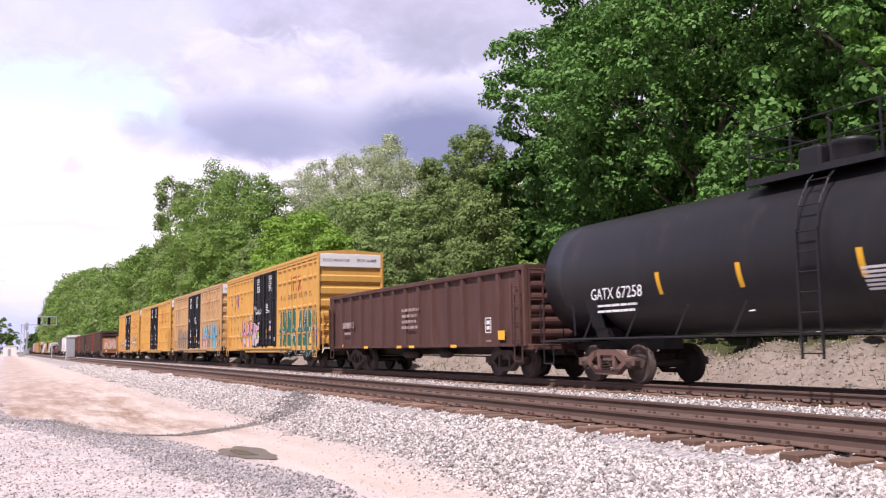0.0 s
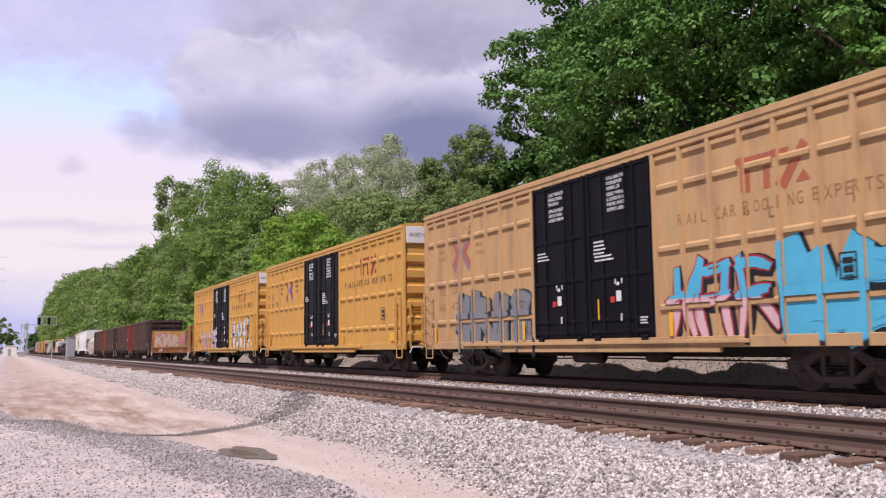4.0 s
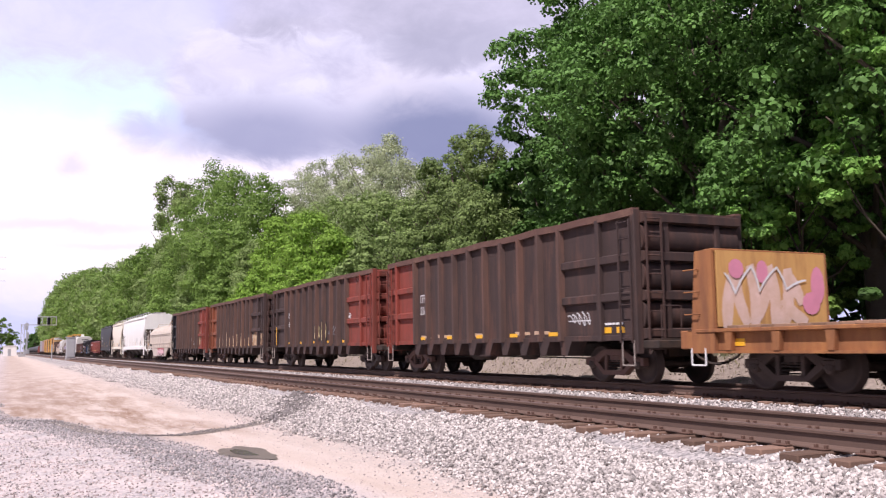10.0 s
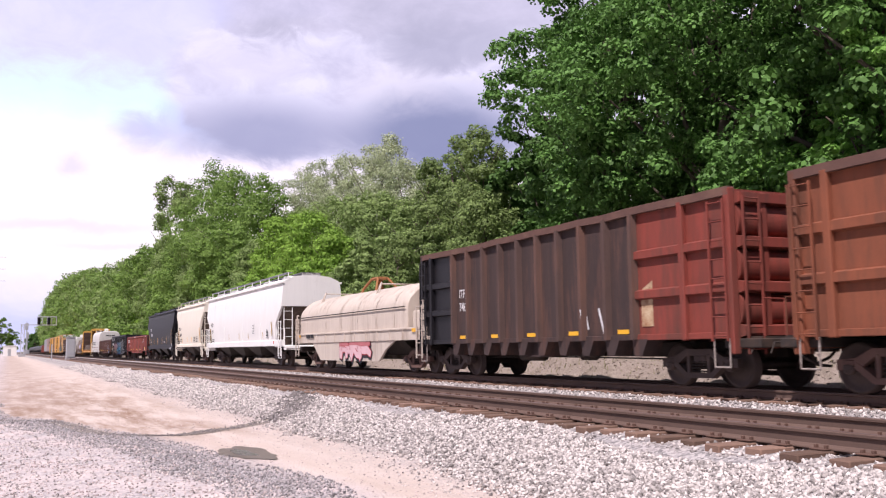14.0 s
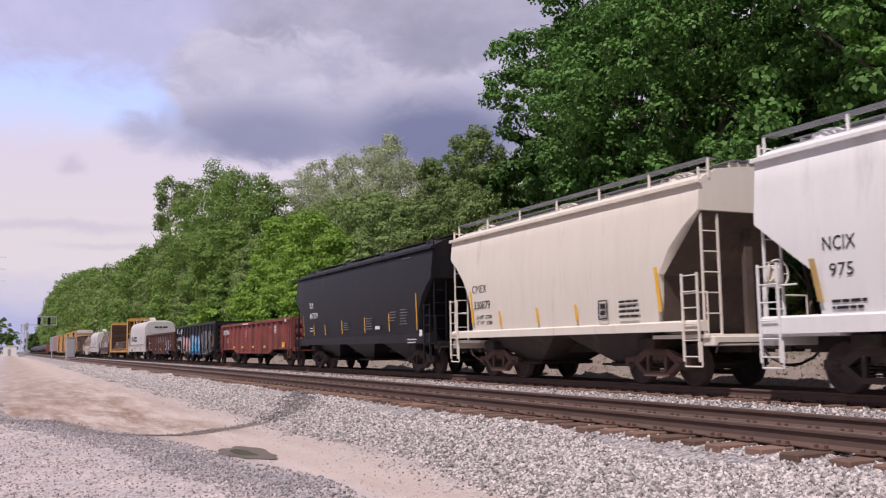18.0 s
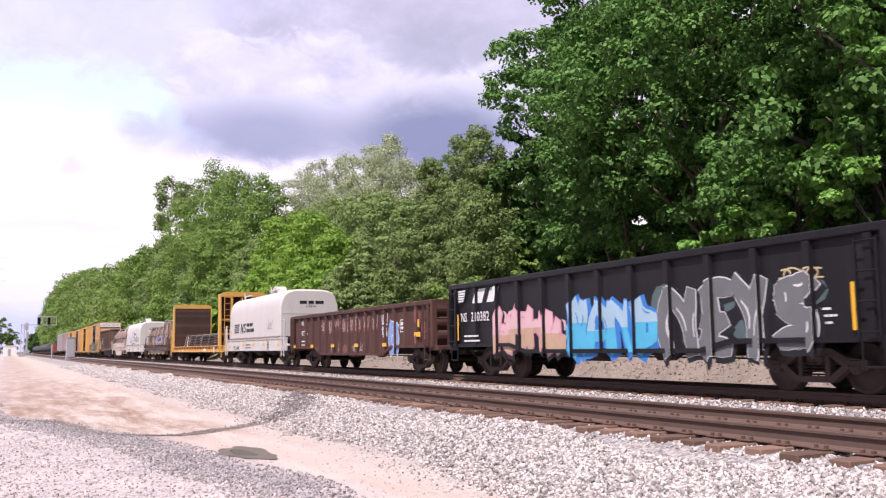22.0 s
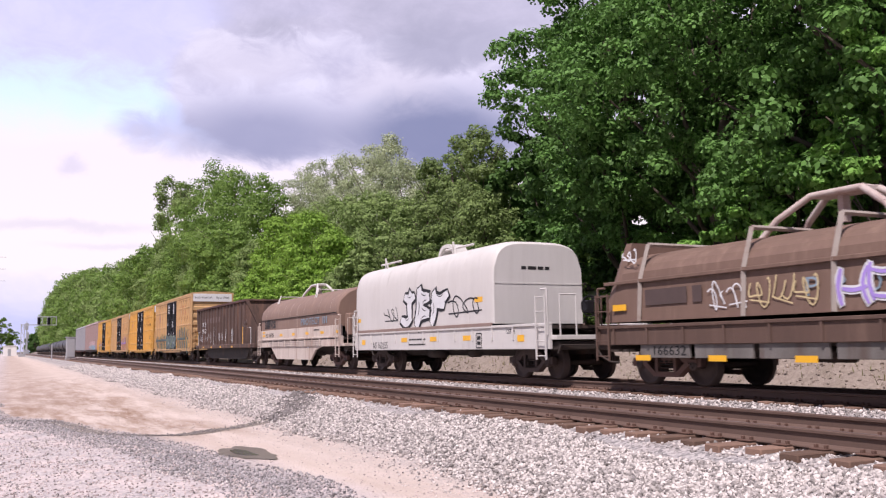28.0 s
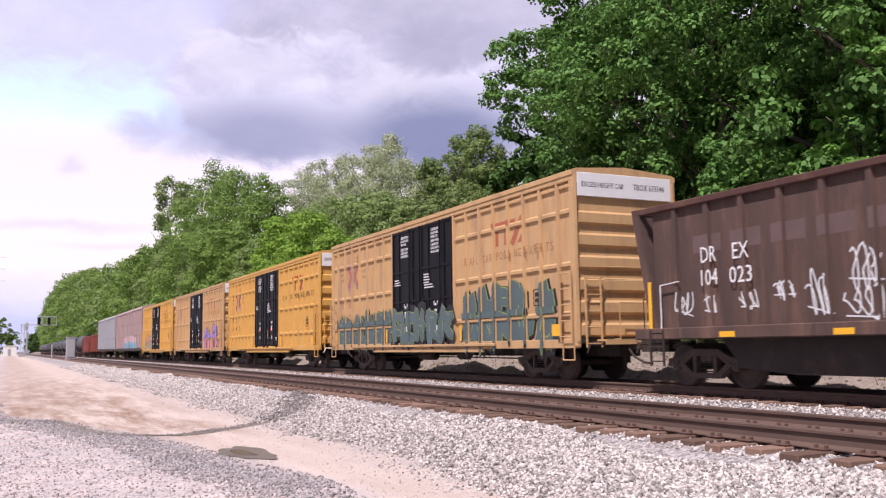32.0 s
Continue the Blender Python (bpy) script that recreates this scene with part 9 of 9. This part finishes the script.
for k, (x, y, top, rad, lm) in enumerate(((-118.0, 24, 24.4, 6.4, 0), (-108.5, 24.5, 23.0, 6.6, 0), (-100.5, 26, 20.6, 4.8, 0), (-122.4, 21.5, 15.9, 5.4, 0), (-113.5, 21.5, 15.4, 4.2, 1), (-101.8, 21.5, 15.2, 4.2, 0), (-94.5, 22, 13.6, 3.8, 0),
                                                (-107.0, 20.8, 11.5, 3.6, 1), (-135.3, 20.5, 15.7, 4.4, 1), (-128.5, 21, 14.5, 4.0, 0), (-96.0, 20.6, 9.0, 3.2, 0), (-145.0, 21, 17.0, 4.2, 0))):
    crown_tree(TALL, x, y, top, rad, 190 + k, (LEAF_MID, LEAF_SAGE)[lm], 0.27, 27000 if k > 1 else 40000, 0.0, 0.28, taper=0.08)
crown_tree("tall tree with gaps of sky in its crown", -143.4, 22, 28.0, 3.8, 21, LEAF_SAGE, 0.30, 12000, 0.55, 0.34, taper=0.3, gaps=0.72)
crown_tree("tall tree with gaps of sky in its crown", -134.0, 23, 25.4, 3.4, 22, LEAF_SAGE, 0.30, 11000, 0.5, 0.32, taper=0.3, gaps=0.6)
for k in range(26):
    # the row shrinks into the distance along the line
    x = -152 - 8.2 * k * (1 + 0.032 * k)
    top = (19.6, 19.0, 19.4, 18.7, 19.6, 20.2)[k % 6] + np.interp(-x, (180, 240, 300, 400, 560), (-1.8, 1.6, 6.6, 12.4, 10.5))
    crown_tree(TALL, x, 20.0 + (k % 3) * 0.7, top, 5.4 + 0.1 * k, 220 + k, (LEAF_MID, LEAF_SAGE, LEAF_MID)[k % 3], 0.36 + 0.02 * k, max(6000, 16000 - 700 * k), 0.0, 0.3, taper=0.1)
for k in range(6):
    tree("distant tree beyond the signal bridge", -820 - k * 45, 20 + (k % 3) * 4, 17 + (k % 3) * 2, 8, 70 + k, LEAF_DARK, 1.4, 160, 12, 0.05, 0.4, 10)
for k, (yy, hh) in enumerate(((-16, 24), (-11, 31), (-6, 33), (-1, 29), (3, 20), (-22, 28), (-30, 26))):
    tree("distant dark tree at the far end of the lot", -880 - (k % 2) * 30, yy, hh, 6.0, 80 + k, LEAF_MID, 1.1, 220, 12, 0.02, 0.4, 12)
# wood behind the front rows, its shade put into darker leaves
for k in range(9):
    tree("tree deep in the wood with leaves darkened for shade", -10 - k * 10.5, 39 + (k % 2) * 3, 15.5, 6.5, 100 + k, LEAF_DARK, 0.9, 200, 14, 0.0, 0.3, 16)
rb = random.Random(77)
for k in range(30):
    x = -11.5 - k * 2.9 + rb.uniform(-0.8, 0.8)
    y = rb.uniform(20.2, 23.0) if k % 2 else rb.uniform(24.0, 28.0)
    hh = rb.uniform(2.2, 3.6) if k % 2 else rb.uniform(3.8, 6.0)
    # most bushes get the dark leaf, shade put into the colour
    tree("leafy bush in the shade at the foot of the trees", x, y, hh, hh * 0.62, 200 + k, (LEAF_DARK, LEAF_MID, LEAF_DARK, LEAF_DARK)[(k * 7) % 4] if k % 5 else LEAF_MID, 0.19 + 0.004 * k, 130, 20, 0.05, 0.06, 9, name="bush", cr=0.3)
for k in range(26):
    x = -92 - k * 9.5
    tree("bushy edge of the wood along the line", x, 20.0 + (k % 3), 5.0 + (k * 37 % 5), 4.2, 300 + k, (LEAF_BRIGHT, LEAF_MID, LEAF_MID)[k % 3], 0.6 + k * 0.015, 110, 14, 0.0, 0.12, 10, name="bush", cr=0.45)


def weeds():
    """Dry stalks and grass blades on the bank."""
    rng = np.random.default_rng(5)
    n = 3200
    x = -rng.uniform(6, 75, n)
    y = rng.uniform(18.0, 21.5, n)
    z = ground_z(x, y)
    h = rng.uniform(0.05, 0.22, n) * (1 + (rng.random(n) > 0.985) * 2.2)
    a = rng.uniform(0, 6.28, n)
    lean = rng.normal(size=(n, 2)) * 0.12 * h[:, None] * 2
    w = 0.012 + 0.01 * rng.random(n)
    p = np.stack([x, y, z - 0.02], -1)
    d = np.stack([np.cos(a) * w, np.sin(a) * w, np.zeros(n)], -1)
    top = p + np.stack([lean[:, 0], lean[:, 1], h], -1)
    v = np.stack([p - d, p + d, top + d * 0.3, top - d * 0.3], 1).reshape(-1, 3)
    i = np.arange(n) * 4
    ob = new("bank_weeds", raw_mesh("bank_weeds", v, np.stack([i, i + 1, i + 2, i + 3], -1), leaf_mat("dry_weed", (0.34, 0.29, 0.17), (0.20, 0.20, 0.09))))
    tagged(ob, "dry weeds and grass on the earth bank", "weeds", kind="stuff")


weeds()

# ---- stones, puddle, tyre mark ----
M_STONE = mat("crushed_stone", (0.50, 0.45, 0.43), (0.34, 0.305, 0.295), 0.9, scale=8, fine=60, bump=0.2, per_island=0.62)
M_STONE_DARK = mat("dark_gravel_stone", (0.36, 0.33, 0.335), (0.25, 0.23, 0.235), 0.9, scale=8, fine=60, bump=0.2, per_island=0.6)
M_STONE_PINK = mat("pinkish_gravel_stone", (0.52, 0.43, 0.41), (0.38, 0.315, 0.30), 0.9, scale=8, fine=60, bump=0.2, per_island=0.5)


def stones(name, label, x, y, size, m, seed, sink=0.25):
    """Angular crushed stones strewn on the ground, too many to count."""
    rng = np.random.default_rng(seed)
    n = len(x)
    z = ground_z(x, y) + size * (0.5 - sink)
    base = np.array([(0.62, 0, 0), (0, 0.62, 0), (-0.62, 0, 0), (0, -0.62, 0), (0.12, 0.08, 0.55), (-0.1, -0.1, -0.55)])
    v = base[None] + rng.uniform(-0.24, 0.24, (n, 6, 3))
    v = v * (size[:, None] * np.stack([np.ones(n), rng.uniform(0.65, 1, n), rng.uniform(0.6, 0.95, n)], -1))[:, None]
    a, b = rng.uniform(0, 6.28, n), rng.normal(size=n) * 0.5
    ca, sa, cb, sb = np.cos(a), np.sin(a), np.cos(b), np.sin(b)
    vx, vz = v[..., 0] * cb[:, None] + v[..., 2] * sb[:, None], -v[..., 0] * sb[:, None] + v[..., 2] * cb[:, None]
    wx, wy = vx * ca[:, None] - v[..., 1] * sa[:, None], vx * sa[:, None] + v[..., 1] * ca[:, None]
    v = np.stack([wx + x[:, None], wy + y[:, None], vz + z[:, None]], -1).reshape(-1, 3)
    q = np.array([(0, 1, 4), (1, 2, 4), (2, 3, 4), (3, 0, 4), (1, 0, 5), (2, 1, 5), (3, 2, 5), (0, 3, 5)])
    f = (np.arange(n)[:, None, None] * 6 + q[None]).reshape(-1, 3)
    return tagged(new(name, raw_mesh(name, v, f, m)), label, "gravel", kind="stuff")


def strew(n, y0, y1, near, far, seed, ramp_in=0.0):
    """Places denser towards the camera."""
    rng = np.random.default_rng(seed)
    u = rng.random(n)
    x = -(near * (far / near) ** u)
    y = y0 + (y1 - y0) * (rng.random(n) ** max(0.3, 1.0 - ramp_in * 0.5))
    y = y + 0.22 * np.sin(x * 0.8 + seed) * (ramp_in > 0)
    return x, y, rng


x, y, r = strew(52000, 4.55, 6.62, 4.2, 95, 11, 0.9)
stones("ballast_shoulder", "pale crushed stone ballast sloping down from the ties", x, y, r.uniform(0.022, 0.062, len(x)) * (1 + np.clip((-x - 20) / 50, 0, 0.8)), M_STONE, 21)
x, y, r = strew(5500, 3.7, 5.4, 4.6, 60, 31, 1.4)
stones("spilled_ballast", "ballast stones spilled thinly onto the dirt lane", x, y, r.uniform(0.014, 0.042, len(x)), M_STONE, 32, 0.3)
x, y, r = strew(9000, 6.6, 9.5, 4.0, 40, 12)
stones("ballast_near_track", "crushed stone between the ties of the empty track", x, y, r.uniform(0.03, 0.065, len(x)), M_STONE, 22, 0.45)
x, y, r = strew(16000, 9.5, 12.7, 4.0, 90, 13)
stones("ballast_between_tracks", "pale crushed stone between the two tracks", x, y, r.uniform(0.035, 0.075, len(x)), M_STONE, 23)
x, y, r = strew(9000, 12.7, 16.8, 5.0, 60, 14)
stones("ballast_far_track", "crushed stone under the passing train", x, y, r.uniform(0.035, 0.075, len(x)), M_STONE, 24, 0.4)
x, y, r = strew(11000, -1.0, 1.0, 8.0, 30, 15)
y = np.maximum(2.8 - 0.0812 * x - 0.00901 * x * x, -0.6) - 0.15 + np.sign(y) * np.abs(y) ** 1.4 * 0.62 + 0.1 * np.sin(x * 1.7)
stones("dark_gravel_strip", "dark loose gravel along the edge of the dirt lane", x, y, r.uniform(0.012, 0.036, len(x)), M_STONE_DARK, 25, 0.3)
x, y, r = strew(20000, -3.5, 2.6, 7.5, 60, 16)
keep = y < np.maximum(2.8 - 0.0812 * x - 0.00901 * x * x, -0.6) + 0.1
x, y = x[keep], y[keep]
stones("lot_gravel", "pinkish loose gravel on the lot", x, y, r.uniform(0.010, 0.034, len(x)), M_STONE_PINK, 26, 0.35)
x, y, r = strew(8000, -3.5, 2.4, 7.5, 40, 36)
keep = y < np.maximum(2.8 - 0.0812 * x - 0.00901 * x * x, -0.6) + 0.1
x, y = x[keep], y[keep]
stones("grey_lot_gravel", "grey crushed stone mixed into the lot's gravel", x, y, r.uniform(0.012, 0.040, len(x)), M_STONE, 37, 0.3)
x, y, r = strew(5000, 2.1, 5.2, 6.5, 60, 17)
stones("lane_pebbles", "scattered pebbles on the dirt lane", x, y, r.uniform(0.008, 0.024, len(x)), M_STONE_PINK, 27, 0.4)
x, y, r = strew(6000, 16.6, 20.5, 6.0, 60, 18)
stones("bank_rubble", "rubble and clods on the earth bank", x, y, r.uniform(0.03, 0.11, len(x)), mat("bank_clod", (0.30, 0.245, 0.21), (0.19, 0.15, 0.125), 0.95, per_island=0.4, bump=0.4), 28, 0.4)


def puddle():
    rng = random.Random(3)
    n = 40
    outer, inner = [], []
    for k in range(n):
        a = 2 * math.pi * k / n
        j = 1 + 0.10 * math.sin(3 * a + 1) + 0.07 * math.sin(7 * a) + rng.uniform(-0.03, 0.03)
        outer.append((-13.0 + 0.98 * math.cos(a) * j, 3.14 + 0.34 * math.sin(a) * j + 0.02 * math.cos(a)))
        inner.append((-13.0 + 0.62 * math.cos(a) * j, 3.10 + 0.12 * math.sin(a) * j + 0.04 * math.cos(a)))
    p = thing("puddle", "shallow muddy puddle drying on the dirt lane", "puddle")
    zz = lambda x, y: float(ground_z(x, y))
    mud = mat("wet_mud", (0.15, 0.125, 0.10), (0.22, 0.18, 0.15), 0.6, scale=3, fine=25, bump=0.3)
    mb = MB()
    mb.add([(a, b, zz(a, b) + 0.010) for a, b in outer] + [(-13.05, 3.14, zz(-13.05, 3.14) + 0.012)], [(k, (k + 1) % n, n) for k in range(n)])
    part("mud_rim", mb, mud, p, "wet dark mud")
    water = mat("muddy_water", (0.075, 0.062, 0.05), (0.09, 0.075, 0.06), 0.25, bump=0.0)
    mb = MB()
    mb.add([(a, b, zz(-13, 3.1) + 0.022) for a, b in inner], [tuple(range(n))])
    part("water_film", mb, water, p, "thin film of brown water")


puddle()


def tyre_mark():
    """A curved damp wheel mark across lane and ballast."""
    ctrl = [(-24.0, -0.9), (-22.3, -0.1), (-20.3, 0.9), (-17.9, 1.5), (-16.3, 2.2), (-16.4, 3.0), (-17.3, 3.9), (-18.6, 5.0), (-20.0, 5.9), (-21.3, 6.35), (-22.4, 6.62)]
    pts = []
    for k in range(len(ctrl) - 1):
        for j in range(8):
            t = j / 8
            p0, p1, p2, p3 = ctrl[max(0, k - 1)], ctrl[k], ctrl[k + 1], ctrl[min(len(ctrl) - 1, k + 2)]
            pts.append(tuple(0.5 * (2 * b + (c - a) * t + (2 * a - 5 * b + 4 * c - d) * t * t + (3 * b - a - 3 * c + d) * t ** 3) for a, b, c, d in zip(p0, p1, p2, p3)))
    rng = random.Random(8)
    vs, fs = [], []
    for k, (a, b) in enumerate(pts):
        q = pts[min(len(pts) - 1, k + 1)] if k < len(pts) - 1 else (2 * a - pts[k - 1][0], 2 * b - pts[k - 1][1])
        dx, dy = q[0] - a, q[1] - b
        d = math.hypot(dx, dy) or 1
        w = (0.17 if b < 4.6 else 0.26) + rng.uniform(-0.05, 0.05)
        for s in (-1, 1):
            xx, yy = a - s * dy / d * w, b + s * dx / d * w
            vs.append((xx, yy, float(ground_z(xx, yy)) + 0.008))
        if k:
            fs.append((2 * k - 2, 2 * k - 1, 2 * k + 1, 2 * k))
    mb = MB().add(vs, fs)
    ob = part("tyre_mark", mb, mat("damp_wheel_mark", (0.21, 0.175, 0.15), (0.33, 0.28, 0.245), 0.9, scale=1.5, fine=18, amount=0.9, bump=0.3))
    rs = np.random.default_rng(6)
    k = rs.integers(0, len(pts), 2600)
    xy = np.array(pts)[k]
    xy = xy + rs.normal(size=(2600, 2)) * np.where(xy[:, 1:] > 4.6, 0.2, 0.10)
    stones("tyre_mark_gravel", "dark damp gravel along the tyre mark", xy[:, 0], xy[:, 1], rs.uniform(0.012, 0.03, 2600) * np.where(xy[:, 1] > 4.8, 2.6, 1.0), mat("damp_stone", (0.22, 0.195, 0.19), (0.14, 0.125, 0.125), 0.8, per_island=0.4), 29, 0.05)
    tagged(ob, "curved damp tyre mark across the lane", "tyre mark", kind="structure")


tyre_mark()

# ---- signal bridge, relay case, poles, house ----
M_GALV = mat("galvanised_steel", (0.55, 0.55, 0.57), (0.45, 0.45, 0.47), 0.5, metal=0.3)
M_CASE = mat("aluminium_case", (0.42, 0.42, 0.44), (0.34, 0.34, 0.36), 0.5, metal=0.2)


def cantilever_signal():
    t = thing("signal_bridge", "galvanised cantilever signal bridge over the tracks", "signal bridge", at=(-330.0, 0, 0))
    for y in (3.6, 4.6):
        part("mast_leg", MB().box(-0.12, 0.12, y - 0.12, y + 0.12, -0.6, 10.2), M_GALV, t)
    for k in range(9):
        z = -0.4 + k * 1.15
        part("mast_brace", MB().bar((0, 3.6 if k % 2 else 4.6, z), (0, 4.6 if k % 2 else 3.6, z + 1.15), 0.1), M_GALV, t)
    part("foundation", MB().box(-0.9, 0.9, 3.0, 5.2, -0.7, 0.3, 0.05), M_CASE, t)
    for z in (9.9, 12.6):
        part("arm_chord", MB().box(-0.25, 0.25, 8.4 if z > 10 else 3.6, 14.4, z - 0.14, z + 0.14), M_GALV, t)
    for k in range(5):
        y = 8.5 + k * 1.45
        part("arm_brace", MB().box(-0.12, 0.12, y - 0.1, y + 0.1, 9.9, 12.6), M_GALV, t)
    for y in (8.9, 11.9):
        h = part("signal_head", MB().box(0.2, 0.7, y - 0.45, y + 0.45, 10.0, 12.4, 0.08), M_BLACK, t, "black signal head")
        for z in (10.5, 11.2, 11.9):
            part("hood", MB().cyl((0.7, y, z), (1.0, y, z), 0.2, 10), M_BLACK, h)
    part("walkway", MB().box(-0.6, 0.2, 8.4, 14.4, 9.7, 9.78), M_GALV, t)


cantilever_signal()


def relay_case():
    t = thing("relay_case", "grey trackside relay cabinet on a post", "cabinet", at=(-127.0, 7.3, float(ground_z(-127, 7.3))))
    part("body", MB().box(-0.5, 0.5, -0.55, 0.55, 0.25, 2.9, 0.05), M_CASE, t)
    part("roof", MB().box(-0.6, 0.6, -0.65, 0.65, 2.9, 3.0, 0.03), M_CASE, t)
    part("door", MB().box(0.5, 0.54, -0.48, 0.48, 0.4, 2.75, 0.02), M_CASE, t)
    part("plinth", MB().box(-0.6, 0.6, -0.65, 0.65, -0.1, 0.25, 0.03), M_STONE, t)
    part("marker_post", MB().box(-3.0, -2.85, -2.2, -2.05, 0, 2.1), M_CASE, t)


relay_case()
b = thing("relay_house", "small white equipment house at the far end of the lot", "shed", at=(-420, 0.6, -0.75))
part("wall", MB().box(-2.0, 2.0, -2.6, 2.6, 0, 4.2, 0.05), M_WHITE, b)
part("roof", MB().box(-2.2, 2.2, -2.8, 2.8, 4.2, 4.5, 0.05), M_WHITE, b)
part("door", MB().box(2.0, 2.05, -0.8, 0.4, 0.1, 3.0), M_CASE, b)
for k, (yy, zz) in enumerate(((9.6, 20.0), (10.6, 15.0))):
    p = thing("signal_mast", "slender grey signal mast beside the far track", "mast", at=(-600 - k * 30, yy, -0.7))
    part("pole", MB().cyl((0, 0, 0), (0, 0, zz), 0.35, 8, 0.25), M_GALV, p)
    part("signal_head", MB().box(-0.5, 0.5, -0.9, 0.9, zz - 5, zz - 1, 0.1), M_CASE, p)
    part("base", MB().box(-1.2, 1.2, -1.5, 1.5, 0, 3.0, 0.1), M_CASE, p)


def lattice_tower(x, y, h, w):
    t = thing("power_pylon", "distant lattice power pylon against the sky", "pylon", at=(x, y, 0))
    for sx in (-1, 1):
        for sy in (-1, 1):
            part("leg", MB().bar((sx * w, sy * w, 0), (sx * w * 0.15, sy * w * 0.15, h), 0.5), M_GALV, t)
    for k in range(8):
        z, f = h * k / 8, 1 - 0.85 * k / 8
        z2, f2 = h * (k + 1) / 8, 1 - 0.85 * (k + 1) / 8
        part("lattice", MB().bar((w * f, -w * f, z), (w * f2, w * f2, z2), 0.35).bar((w * f, w * f, z), (w * f2, -w * f2, z2), 0.35), M_GALV, t)
    for z in (0.72, 0.84, 0.96):
        part("cross_arm", MB().bar((0, -w * 1.5, h * z), (0, w * 1.5, h * z), 0.45), M_GALV, t)


lattice_tower(-1500, -24, 150, 11)


def house():
    x, y = px_x(1190, 33), 33.0
    t = thing("house", "pale house with a dark roof hidden behind the trees", "house", at=(x, y, float(ground_z(x, y)) - 0.1))
    part("wall", MB().box(-4, 4, -3, 3, 0, 3.1), M_WHITE, t)
    part("roof", MB().prism([(-3.6, 3.0), (0, 5.4), (3.6, 3.0), (3.4, 2.9), (0, 5.1), (-3.4, 2.9)], "x", -4.5, 4.5), M_GRIME, t)
    part("gable", MB().prism([(-3.0, 3.1), (3.0, 3.1), (0, 5.0)], "x", -3.95, 3.95), M_WHITE, t)
    for xx in (-2.2, 1.6):
        w = part("window", MB().box(xx, xx + 1.0, -3.05, -3.0, 1.2, 2.4), M_BLACK, t)
        part("frame", MB().box(xx - 0.08, xx + 1.08, -3.06, -3.02, 1.1, 1.2).box(xx - 0.08, xx + 1.08, -3.06, -3.02, 2.4, 2.5), M_SIGNWHITE, w)


house()



def motions():
    """The cars roll along the far track, and their wheels turn."""
    for car, s in TRAIN:
        walk(car, [(t, pose(s + gone(t), FAR_C, FAR_Z)) for t in range(0, 33, 4)])
    steps = [k / 30 for k in range(0, int(SECONDS * 30) + 1)]
    turns = [(t, math.degrees(gone(t) / WHEEL_R)) for t in steps]
    for w, x in WHEELS:
        walk(w, [(t, pose(x, 0, WHEEL_R, 0, a % 360.0, 0)) for t, a in turns])


motions()
